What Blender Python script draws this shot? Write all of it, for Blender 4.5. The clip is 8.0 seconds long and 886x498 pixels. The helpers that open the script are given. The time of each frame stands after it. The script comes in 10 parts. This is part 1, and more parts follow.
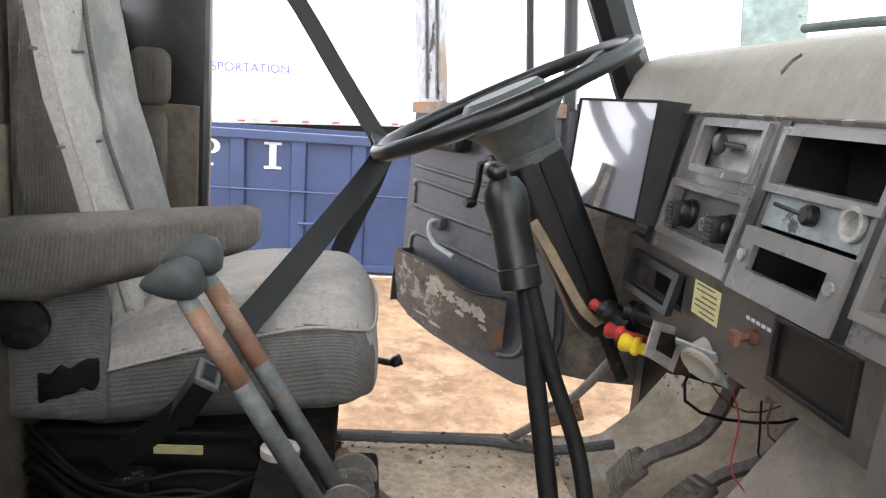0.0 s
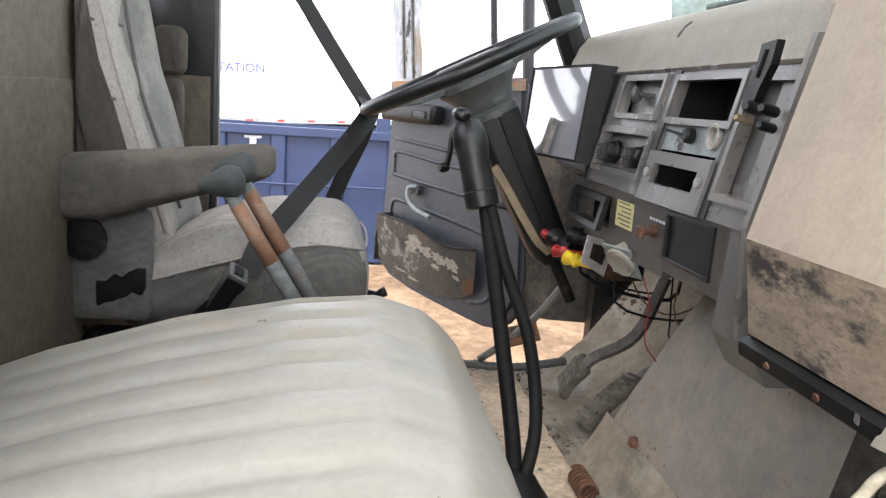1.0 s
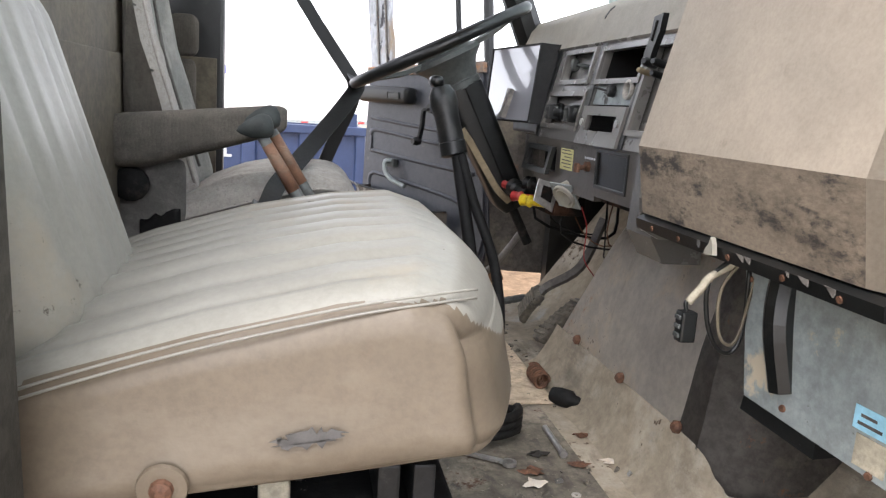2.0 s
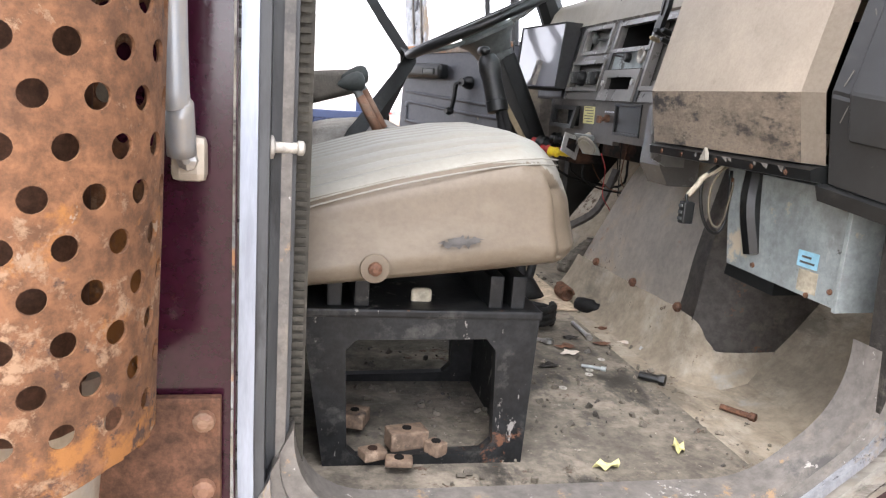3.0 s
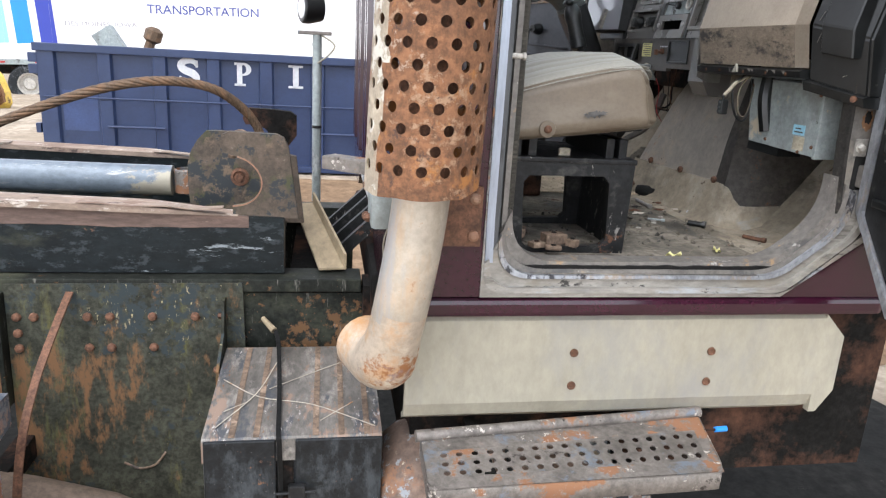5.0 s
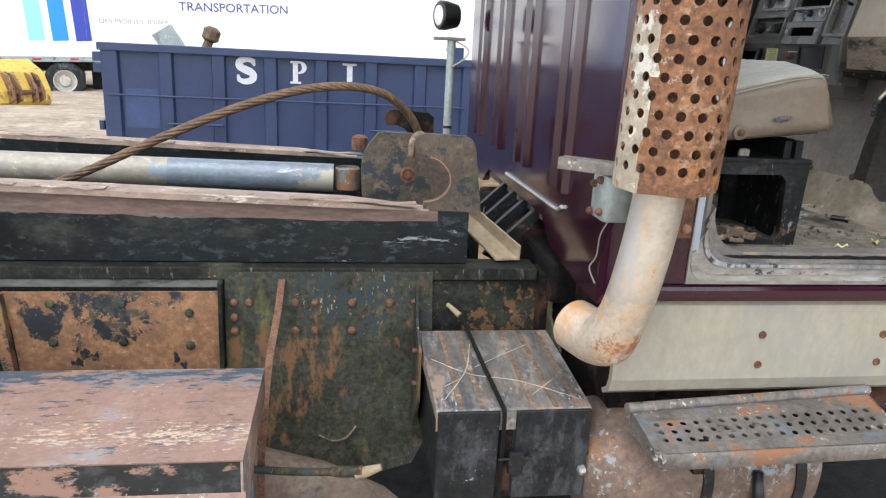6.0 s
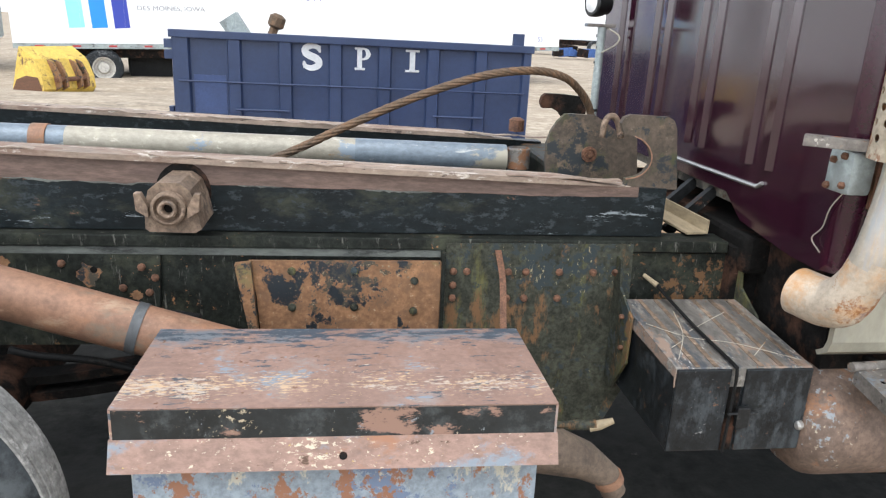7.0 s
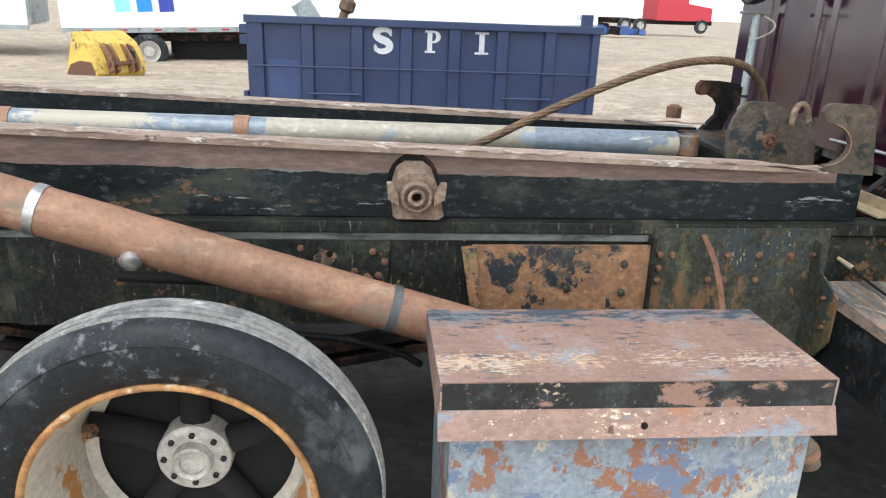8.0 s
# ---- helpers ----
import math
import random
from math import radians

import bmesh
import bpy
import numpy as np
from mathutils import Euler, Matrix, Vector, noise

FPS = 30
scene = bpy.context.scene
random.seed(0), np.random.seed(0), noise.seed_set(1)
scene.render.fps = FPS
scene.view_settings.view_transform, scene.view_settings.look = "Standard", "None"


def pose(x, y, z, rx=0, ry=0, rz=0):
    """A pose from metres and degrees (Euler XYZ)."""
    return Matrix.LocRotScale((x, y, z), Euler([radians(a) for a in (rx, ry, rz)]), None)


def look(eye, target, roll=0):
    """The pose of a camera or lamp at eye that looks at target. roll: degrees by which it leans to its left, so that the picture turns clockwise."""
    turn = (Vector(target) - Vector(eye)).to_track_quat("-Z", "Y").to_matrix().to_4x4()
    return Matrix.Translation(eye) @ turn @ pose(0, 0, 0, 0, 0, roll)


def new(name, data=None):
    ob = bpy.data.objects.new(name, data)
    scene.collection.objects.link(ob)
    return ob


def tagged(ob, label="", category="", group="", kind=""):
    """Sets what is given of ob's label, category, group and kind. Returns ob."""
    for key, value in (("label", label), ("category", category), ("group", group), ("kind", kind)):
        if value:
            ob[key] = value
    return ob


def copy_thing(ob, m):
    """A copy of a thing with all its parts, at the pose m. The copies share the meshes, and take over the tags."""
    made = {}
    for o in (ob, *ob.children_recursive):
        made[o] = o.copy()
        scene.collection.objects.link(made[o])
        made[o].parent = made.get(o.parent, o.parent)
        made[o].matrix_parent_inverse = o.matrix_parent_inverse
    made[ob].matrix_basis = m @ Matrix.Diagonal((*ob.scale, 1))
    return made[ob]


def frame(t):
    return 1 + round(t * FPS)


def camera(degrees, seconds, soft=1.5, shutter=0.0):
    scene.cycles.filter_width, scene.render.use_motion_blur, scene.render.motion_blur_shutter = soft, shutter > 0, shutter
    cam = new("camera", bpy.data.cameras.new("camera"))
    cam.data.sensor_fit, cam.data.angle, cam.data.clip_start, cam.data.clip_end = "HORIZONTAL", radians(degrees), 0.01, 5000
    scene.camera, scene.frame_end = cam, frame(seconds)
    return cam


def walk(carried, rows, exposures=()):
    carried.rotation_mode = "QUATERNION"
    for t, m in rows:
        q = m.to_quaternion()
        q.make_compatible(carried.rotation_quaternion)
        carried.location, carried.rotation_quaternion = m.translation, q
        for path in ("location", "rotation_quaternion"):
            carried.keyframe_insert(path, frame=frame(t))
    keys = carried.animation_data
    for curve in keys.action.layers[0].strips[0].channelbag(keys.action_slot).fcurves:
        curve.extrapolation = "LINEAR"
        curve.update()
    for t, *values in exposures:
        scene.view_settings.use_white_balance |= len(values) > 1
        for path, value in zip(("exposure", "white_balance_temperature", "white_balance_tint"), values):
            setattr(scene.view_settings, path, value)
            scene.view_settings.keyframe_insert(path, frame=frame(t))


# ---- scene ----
cam = camera(64.1, 8.0, soft=1.25)
PATH = [
    (0, (0.146, 0.235, 1.957), (0.34, 2.182, 1.546), 4.1),
    (0.5, (0.125, 0.107, 1.926), (0.375, 2.05, 1.519), 4.0),
    (1, (0.121, -0.066, 1.883), (0.382, 1.875, 1.478), 3.9),
    (1.2, (0.122, -0.128, 1.875), (0.404, 1.81, 1.47), 3.8),
    (2.3, (-0.005, -0.507, 1.782), (0.367, 1.419, 1.39), 3.5),
    (2.5, (-0.04, -0.572, 1.769), (0.332, 1.352, 1.368), 3.6),
    (3, (-0.161, -0.784, 1.721), (0.214, 1.137, 1.308), 3.9),
    (3.5, (-0.234, -0.966, 1.706), (0.141, 0.95, 1.273), 3.8),
    (4, (-0.302, -1.179, 1.693), (0.068, 0.731, 1.228), 3.5),
    (4.2, (-0.344, -1.248, 1.689), (0.021, 0.658, 1.207), 3.4),
    (5.3, (-0.729, -1.548, 1.65), (-0.412, 0.35, 1.106), 3.2),
    (5.5, (-0.835, -1.56, 1.66), (-0.522, 0.339, 1.114), 3.2),
    (6, (-1.118, -1.605, 1.671), (-0.824, 0.295, 1.12), 3.0),
    (6.5, (-1.458, -1.704, 1.656), (-1.184, 0.2, 1.106), 2.9),
    (7, (-1.761, -1.694, 1.641), (-1.505, 0.201, 1.054), 2.9),
    (7.5, (-2.091, -1.701, 1.669), (-1.857, 0.181, 1.034), 2.6),
    (8, (-2.413, -1.745, 1.668), (-2.218, 0.139, 1.025), 2.2),
]
walk(cam, [(t, look(eye, target, roll)) for t, eye, target, roll in PATH],
     exposures=((0, 1.2, 6450, 14), (1.2, 1.12, 6450, 14), (2.5, 0.82, 6400, 15), (3.0, 1.08, 6400, 16), (3.5, 0.90, 6350, 14), (4.2, 0.60, 6250, 13), (5.5, 0.24, 6150, 11), (8, 0.08, 6150, 8)))

# ---- light ----
world = bpy.data.worlds.new("overcast_sky")
scene.world = world
world.use_nodes = True
wn, wl = world.node_tree.nodes, world.node_tree.links
sky = wn.new("ShaderNodeTexSky")
sky.sky_type, sky.sun_disc = "NISHITA", False
sky.sun_elevation, sky.sun_rotation = radians(62), radians(207)
grey = wn.new("ShaderNodeRGBToBW")
veil = wn.new("ShaderNodeMixRGB")
veil.inputs[0].default_value = 0.88
wl.new(sky.outputs[0], grey.inputs[0])
wl.new(sky.outputs[0], veil.inputs[1])
wl.new(grey.outputs[0], veil.inputs[2])
wl.new(veil.outputs[0], wn["Background"].inputs[0])
wn["Background"].inputs[1].default_value = 0.5

sun = new("sun", bpy.data.lights.new("sun", "SUN"))
sun.data.energy, sun.data.angle, sun.data.color = 1.5, radians(40), (1.0, 0.96, 0.9)
sun.matrix_world = look((-4, -8, 17), (0, 0, 0))


# ---- mesh helpers ----
HOME = {}
PLACE = [Matrix.Identity(4)]


def settle(about=None, size=1.0):
    """Where the next things are set down: at their numbers, or drawn together by a size about one of three fixed points."""
    if about is None:
        PLACE[0] = Matrix.Identity(4)
        return
    to, lean, home = {
        "cabin": ((0.125, 0.107, 1.926), ((1.0721, -0.0245, 0.0127), (0.0054, 1.004, 0.0264), (-0.009, 0.0019, 1.0706)), (0.119, 0.159, 1.956)),
        "doorway": ((-0.234, -0.966, 1.706), ((1.0709, -0.0141, 0.0093), (-0.0126, 1.0058, 0.0286), (-0.0035, 0.001, 1.0702)), (-0.252, -1.051, 1.704)),
        "yard": ((-1.458, -1.704, 1.656), ((1.0722, -0.0024, 0.0006), (-0.0163, 1.0066, 0.0299), (0.0047, 0.008, 1.0681)), (-1.46, -1.856, 1.676)),
    }[about]
    PLACE[0] = Matrix.Translation(to) @ (Matrix(lean) * size).to_4x4() @ Matrix.Translation([-c for c in home])


def thing(name, at, label, category, group="", kind=""):
    ob = new(name)
    at = PLACE[0] @ Vector(at)
    ob.location = at
    ob.empty_display_size = 0.1
    HOME[ob.name] = Matrix.Translation(at)
    return tagged(ob, label, category, group, kind)


def part(name, bm, material, parent=None, label="", smooth=False, angle=None):
    me = bpy.data.meshes.new(name)
    bm.transform(PLACE[0])
    bmesh.ops.recalc_face_normals(bm, faces=bm.faces[:])
    bm.to_mesh(me)
    bm.free()
    for m in (material if isinstance(material, (list, tuple)) else [material]):
        me.materials.append(m)
    if smooth:
        me.shade_smooth()
        if angle:
            me.set_sharp_from_angle(angle=radians(angle))
    ob = new(name, me)
    if parent is not None:
        ob.parent = parent
        if parent.name in HOME:
            ob.matrix_parent_inverse = HOME[parent.name].inverted()
    if label:
        tagged(ob, label)
    return ob


def solo(name, bm, material, label, category, smooth=False, angle=None, kind="", group=""):
    return tagged(part(name, bm, material, None, "", smooth, angle), label, category, group, kind)


def B():
    return bmesh.new()


def box(bm, lo, hi, b=0.0, m=None, seg=2):
    x0, y0, z0 = lo
    x1, y1, z1 = hi
    vs = [bm.verts.new(p) for p in ((x0, y0, z0), (x1, y0, z0), (x1, y1, z0), (x0, y1, z0), (x0, y0, z1), (x1, y0, z1), (x1, y1, z1), (x0, y1, z1))]
    fs = [bm.faces.new([vs[i] for i in f]) for f in ((3, 2, 1, 0), (4, 5, 6, 7), (0, 1, 5, 4), (1, 2, 6, 5), (2, 3, 7, 6), (3, 0, 4, 7))]
    out = vs
    if b > 0:
        es = list({e for f in fs for e in f.edges})
        res = bmesh.ops.bevel(bm, geom=es, offset=b, segments=seg, profile=0.6, affect="EDGES")
        out = list({v for f in res["faces"] for v in f.verts} | {v for v in vs if v.is_valid})
    if m is not None:
        bmesh.ops.transform(bm, matrix=m, verts=out)
    return out


def prism(bm, pts, axis, a, b, m=None):
    """A polygon swept along an axis: y takes (x, z), x takes (y, z), z takes (x, y)."""
    def at(p, c):
        return {"x": (c, p[0], p[1]), "y": (p[0], c, p[1]), "z": (p[0], p[1], c)}[axis]
    v0 = [bm.verts.new(at(p, a)) for p in pts]
    v1 = [bm.verts.new(at(p, b)) for p in pts]
    n = len(pts)
    bm.faces.new(v0)
    bm.faces.new(v1[::-1])
    for i in range(n):
        bm.faces.new((v0[i], v0[(i + 1) % n], v1[(i + 1) % n], v1[i]))
    if m is not None:
        bmesh.ops.transform(bm, matrix=m, verts=v0 + v1)


def curve(pts, n=6):
    """A smooth line through points."""
    ps = [Vector(p) for p in pts]
    ps = [ps[0] * 2 - ps[1]] + ps + [ps[-1] * 2 - ps[-2]]
    out = []
    for i in range(1, len(ps) - 2):
        a, b, c, d = ps[i - 1:i + 3]
        for k in range(n):
            t = k / n
            out.append(0.5 * (2 * b + (c - a) * t + (2 * a - 5 * b + 4 * c - d) * t * t + (3 * b - a - 3 * c + d) * t ** 3))
    return out + [ps[-2]]


def tube(bm, pts, r, n=10, cap=True, flat=None, up=(0, 0, 1)):
    """A tube along points; r may be a list; flat=(w, h) makes a strap."""
    ps = [Vector(p) for p in pts]
    rings, last = [], Vector(up)
    for i, p in enumerate(ps):
        d = (ps[min(i + 1, len(ps) - 1)] - ps[max(i - 1, 0)]).normalized()
        s = d.cross(last)
        if s.length < 1e-4:
            s = d.cross(Vector((1, 0.2, 0.1)))
        s.normalize()
        last = s.cross(d).normalized()
        ri = r[i] if isinstance(r, (list, tuple)) else r
        if flat:
            w, h = flat
            ring = [p + s * (w * a) + last * (h * b) for a, b in ((-0.5, -0.5), (0.5, -0.5), (0.5, 0.5), (-0.5, 0.5))]
        else:
            ring = [p + (s * math.cos(2 * math.pi * k / n) + last * math.sin(2 * math.pi * k / n)) * ri for k in range(n)]
        rings.append([bm.verts.new(v) for v in ring])
    for a, b in zip(rings, rings[1:]):
        for k in range(len(a)):
            bm.faces.new((a[k], a[(k + 1) % len(a)], b[(k + 1) % len(a)], b[k]))
    if cap:
        bm.faces.new(rings[0][::-1])
        bm.faces.new(rings[-1])


def rod(bm, a, b, r, n=12):
    tube(bm, [a, b], r, n)


def lathe(bm, prof, m, n=24, cap=True):
    """A profile of (radius, height) turned round the z axis of m."""
    rings = []
    for r, h in prof:
        rings.append([bm.verts.new(m @ Vector((r * math.cos(2 * math.pi * k / n), r * math.sin(2 * math.pi * k / n), h))) for k in range(n)])
    for a, b in zip(rings, rings[1:]):
        for k in range(n):
            bm.faces.new((a[k], a[(k + 1) % n], b[(k + 1) % n], b[k]))
    if cap:
        bm.faces.new(rings[0][::-1])
        bm.faces.new(rings[-1])


def axis(at, way):
    """A pose at a point whose z axis points a given way."""
    return Matrix.Translation(at) @ Vector(way).to_track_quat("Z", "Y").to_matrix().to_4x4()


def pad(bm, lo, hi, r, fn=None, cuts=10, m=None):
    """A padded block with round edges, shaped by fn(u, v, w, p), u, v, w in -1..1."""
    lo, hi = Vector(lo), Vector(hi)
    mid, half = (lo + hi) / 2, (hi - lo) / 2
    tmp = bmesh.new()
    bmesh.ops.create_cube(tmp, size=2)
    bmesh.ops.subdivide_edges(tmp, edges=tmp.edges[:], cuts=cuts, use_grid_fill=True)
    made = {}
    for v in tmp.verts:
        p = Vector((v.co.x * half.x, v.co.y * half.y, v.co.z * half.z))
        q = Vector([max(-(h - r), min(h - r, c)) for c, h in zip(p, half)])
        d = p - q
        p2 = q + d.normalized() * r if d.length > 1e-6 else p
        p2 = p2 + mid
        if fn:
            p2 = Vector(fn(v.co.x, v.co.y, v.co.z, p2))
        made[v] = bm.verts.new(m @ p2 if m else p2)
    for f in tmp.faces:
        bm.faces.new([made[v] for v in f.verts])
    tmp.free()


def strip(bm, pts, a, b, y0, y1):
    """A band along a line of (x, z) points, from offset a to offset b on its left side, between two depths."""
    ps = [Vector(p) for p in pts]
    ins, outs = [], []
    for i, p in enumerate(ps):
        d0 = (p - ps[i - 1]).normalized() if i else (ps[1] - p).normalized()
        d1 = (ps[i + 1] - p).normalized() if i < len(ps) - 1 else d0
        d = (d0 + d1).normalized()
        nrm = Vector((-d.y, d.x)) / max(0.5, d.dot(d0))
        ins.append(p + nrm * a)
        outs.append(p + nrm * b)
    rows = []
    for p, q in zip(ins, outs):
        rows.append([bm.verts.new(c) for c in ((p.x, y0, p.y), (q.x, y0, q.y), (q.x, y1, q.y), (p.x, y1, p.y))])
    for r0, r1 in zip(rows, rows[1:]):
        for k in range(4):
            bm.faces.new((r0[k], r0[(k + 1) % 4], r1[(k + 1) % 4], r1[k]))
    bm.faces.new(rows[0])
    bm.faces.new(rows[-1][::-1])


def perforated(bm, at, cols, rows, w, h, r, thick, stagger=True, wrap=False, n=10, skip=()):
    """A sheet with a round hole in each cell; at(u, v, depth) places it."""
    def ring(f):
        return [bm.verts.new(p) for p in f]
    for c in range(cols):
        for k in range(rows):
            u, v = (c + 0.5) * w, (k + 0.5 + (0.5 if stagger and c % 2 else 0)) * h
            hole = [(u + r * math.cos(2 * math.pi * i / n), v + r * math.sin(2 * math.pi * i / n)) for i in range(n)]
            edge = []
            for i in range(n):
                a = 2 * math.pi * i / n
                s = 1 / max(abs(math.cos(a)) / (w / 2), abs(math.sin(a)) / (h / 2))
                edge.append((u + s * math.cos(a), v + s * math.sin(a)))
            e0, e1 = ring(at(*p, 0) for p in edge), ring(at(*p, thick) for p in edge)
            h0, h1 = ring(at(*p, 0) for p in hole), ring(at(*p, thick) for p in hole)
            for i in range(n):
                j = (i + 1) % n
                a0, a1 = edge[i], edge[j]
                side0 = abs(abs(a0[0] - u) - w / 2) < 1e-6
                side1 = abs(abs(a1[0] - u) - w / 2) < 1e-6
                extra0 = extra1 = None
                if side0 != side1:
                    cx = a0[0] if side0 else a1[0]
                    cy = a1[1] if side0 else a0[1]
                    extra0, extra1 = bm.verts.new(at(cx, cy, 0)), bm.verts.new(at(cx, cy, thick))
                if (c, k) in skip:
                    continue
                bm.faces.new([e0[i]] + ([extra0] if extra0 else []) + [e0[j], h0[j], h0[i]])
                bm.faces.new(([e1[i]] + ([extra1] if extra1 else []) + [e1[j], h1[j], h1[i]])[::-1])
                bm.faces.new((h0[i], h0[j], h1[j], h1[i]))
    bmesh.ops.remove_doubles(bm, verts=bm.verts[:], dist=0.0004)


# ---- materials ----
def mat(name, base, rough=0.6, metal=0.0, var=0.25, scale=6.0, bump=0.15, fine=60.0, layers=(), coat=0.0, stretch=(1, 1, 1), spec=0.5, ribs=None):
    """Base colour with two scales of variation, and layers of (colour, scale, low, high, rough) laid over it in patches; a layer may add a
    (scale, weight) by which its flakes cluster a stretch of its own,
    and an (axis, centre, half width, weight) of the strip where they lie."""
    m = bpy.data.materials.new(name)
    m.use_nodes = True
    n, l = m.node_tree.nodes, m.node_tree.links
    p = n["Principled BSDF"]
    p.inputs["Metallic"].default_value = metal
    p.inputs["Coat Weight"].default_value = coat
    p.inputs["Coat Roughness"].default_value = 0.12
    p.inputs["Specular IOR Level"].default_value = spec
    tc, mp, info = n.new("ShaderNodeTexCoord"), n.new("ShaderNodeMapping"), n.new("ShaderNodeObjectInfo")
    mp.inputs["Scale"].default_value = stretch
    off = n.new("ShaderNodeMath")
    off.operation = "MULTIPLY"
    off.inputs[1].default_value = 7.0
    l.new(info.outputs["Random"], off.inputs[0])
    l.new(tc.outputs["Object"], mp.inputs["Vector"])
    l.new(off.outputs[0], mp.inputs["Location"])

    def noise_at(s, detail=6.0, rgh=0.6, own=None):
        t = n.new("ShaderNodeTexNoise")
        t.inputs["Scale"].default_value, t.inputs["Detail"].default_value, t.inputs["Roughness"].default_value = s, detail, rgh
        src = mp
        if own:
            src = n.new("ShaderNodeMapping")
            src.inputs["Scale"].default_value = own
            l.new(mp.outputs[0], src.inputs["Vector"])
        l.new(src.outputs[0], t.inputs["Vector"])
        return t.outputs["Fac"]

    def ramp(src, lo, hi, a=0.0, b=1.0):
        t = n.new("ShaderNodeMapRange")
        t.inputs["From Min"].default_value, t.inputs["From Max"].default_value = lo, hi
        t.inputs["To Min"].default_value, t.inputs["To Max"].default_value = a, b
        l.new(src, t.inputs["Value"])
        return t.outputs["Result"]

    def mix(fac, a, b, kind="MIX"):
        t = n.new("ShaderNodeMixRGB")
        t.blend_type = kind
        for k, s in zip((0, 1, 2), (fac, a, b)):
            if hasattr(s, "links") or not isinstance(s, (int, float, tuple)):
                l.new(s, t.inputs[k])
            elif isinstance(s, tuple):
                t.inputs[k].default_value = (*s[:3], 1)
            else:
                t.inputs[k].default_value = s
        return t.outputs[0]

    big, small = noise_at(scale), noise_at(fine, 4.0, 0.7)
    lo = tuple(c * (1 - var) for c in base)
    hi = tuple(min(1, c * (1 + var)) for c in base)
    col = mix(ramp(big, 0.3, 0.7), lo, hi)
    g = 1 - var
    col = mix(ramp(noise_at(scale * 5, 5.0, 0.7), 0.38, 0.62), mix(1.0, col, (g, g, g), "MULTIPLY"), col)
    col = mix(ramp(small, 0.35, 0.6), mix(1.0, col, (g, g, g), "MULTIPLY"), col)
    rgh = ramp(big, 0.3, 0.7, max(0.02, rough - 0.08), min(1, rough + 0.08))
    height = small
    if ribs:
        wv = n.new("ShaderNodeTexWave")
        wv.bands_direction = ribs[0]
        wv.inputs["Scale"].default_value, wv.inputs["Distortion"].default_value = ribs[1], 1.2
        wv.inputs["Detail"].default_value, wv.inputs["Detail Scale"].default_value = 1.0, 0.6
        l.new(tc.outputs["Object"], wv.inputs["Vector"])
        k = 1 - ribs[2]
        col = mix(wv.outputs["Fac"], mix(1.0, col, (k, k, k), "MULTIPLY"), col)
        hr = n.new("ShaderNodeMath")
        hr.operation = "ADD"
        l.new(wv.outputs["Fac"], hr.inputs[0])
        l.new(small, hr.inputs[1])
        height = hr.outputs[0]
    for lay in layers:
        colour, s, a, b, lr = lay[:5]
        f = noise_at(s, 9.0, 0.72, lay[6] if len(lay) > 6 else None)
        if len(lay) > 5 and lay[5]:
            add = n.new("ShaderNodeMath")
            add.operation = "MULTIPLY_ADD"
            l.new(noise_at(lay[5][0], 3.0, 0.5), add.inputs[0])
            add.inputs[1].default_value = lay[5][1]
            l.new(f, add.inputs[2])
            off2 = n.new("ShaderNodeMath")
            off2.operation = "SUBTRACT"
            l.new(add.outputs[0], off2.inputs[0])
            off2.inputs[1].default_value = lay[5][1] * 0.5
            f = off2.outputs[0]
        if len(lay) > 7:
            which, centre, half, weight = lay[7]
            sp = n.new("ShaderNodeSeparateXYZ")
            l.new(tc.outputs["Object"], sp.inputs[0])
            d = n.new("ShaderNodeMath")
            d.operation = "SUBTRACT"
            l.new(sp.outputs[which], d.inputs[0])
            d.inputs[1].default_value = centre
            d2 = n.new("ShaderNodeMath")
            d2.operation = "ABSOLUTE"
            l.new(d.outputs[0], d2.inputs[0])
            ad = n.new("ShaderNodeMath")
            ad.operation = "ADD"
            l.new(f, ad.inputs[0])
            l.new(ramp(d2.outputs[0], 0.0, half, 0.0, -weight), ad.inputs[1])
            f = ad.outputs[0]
        f = ramp(f, a, b)
        col = mix(f, col, colour)
        t = n.new("ShaderNodeMix")
        l.new(f, t.inputs[0])
        l.new(rgh, t.inputs[2])
        t.inputs[3].default_value = lr
        rgh = t.outputs[0]
        if b - a < 0.08:
            hh = n.new("ShaderNodeMath")
            hh.operation = "MULTIPLY_ADD"
            l.new(f, hh.inputs[0])
            hh.inputs[1].default_value = 0.6
            l.new(height, hh.inputs[2])
            height = hh.outputs[0]
    l.new(col, p.inputs["Base Color"])
    l.new(rgh, p.inputs["Roughness"])
    if bump:
        bp = n.new("ShaderNodeBump")
        bp.inputs["Strength"].default_value, bp.inputs["Distance"].default_value = bump, 0.004
        l.new(height, bp.inputs["Height"])
        l.new(bp.outputs[0], p.inputs["Normal"])
    return m


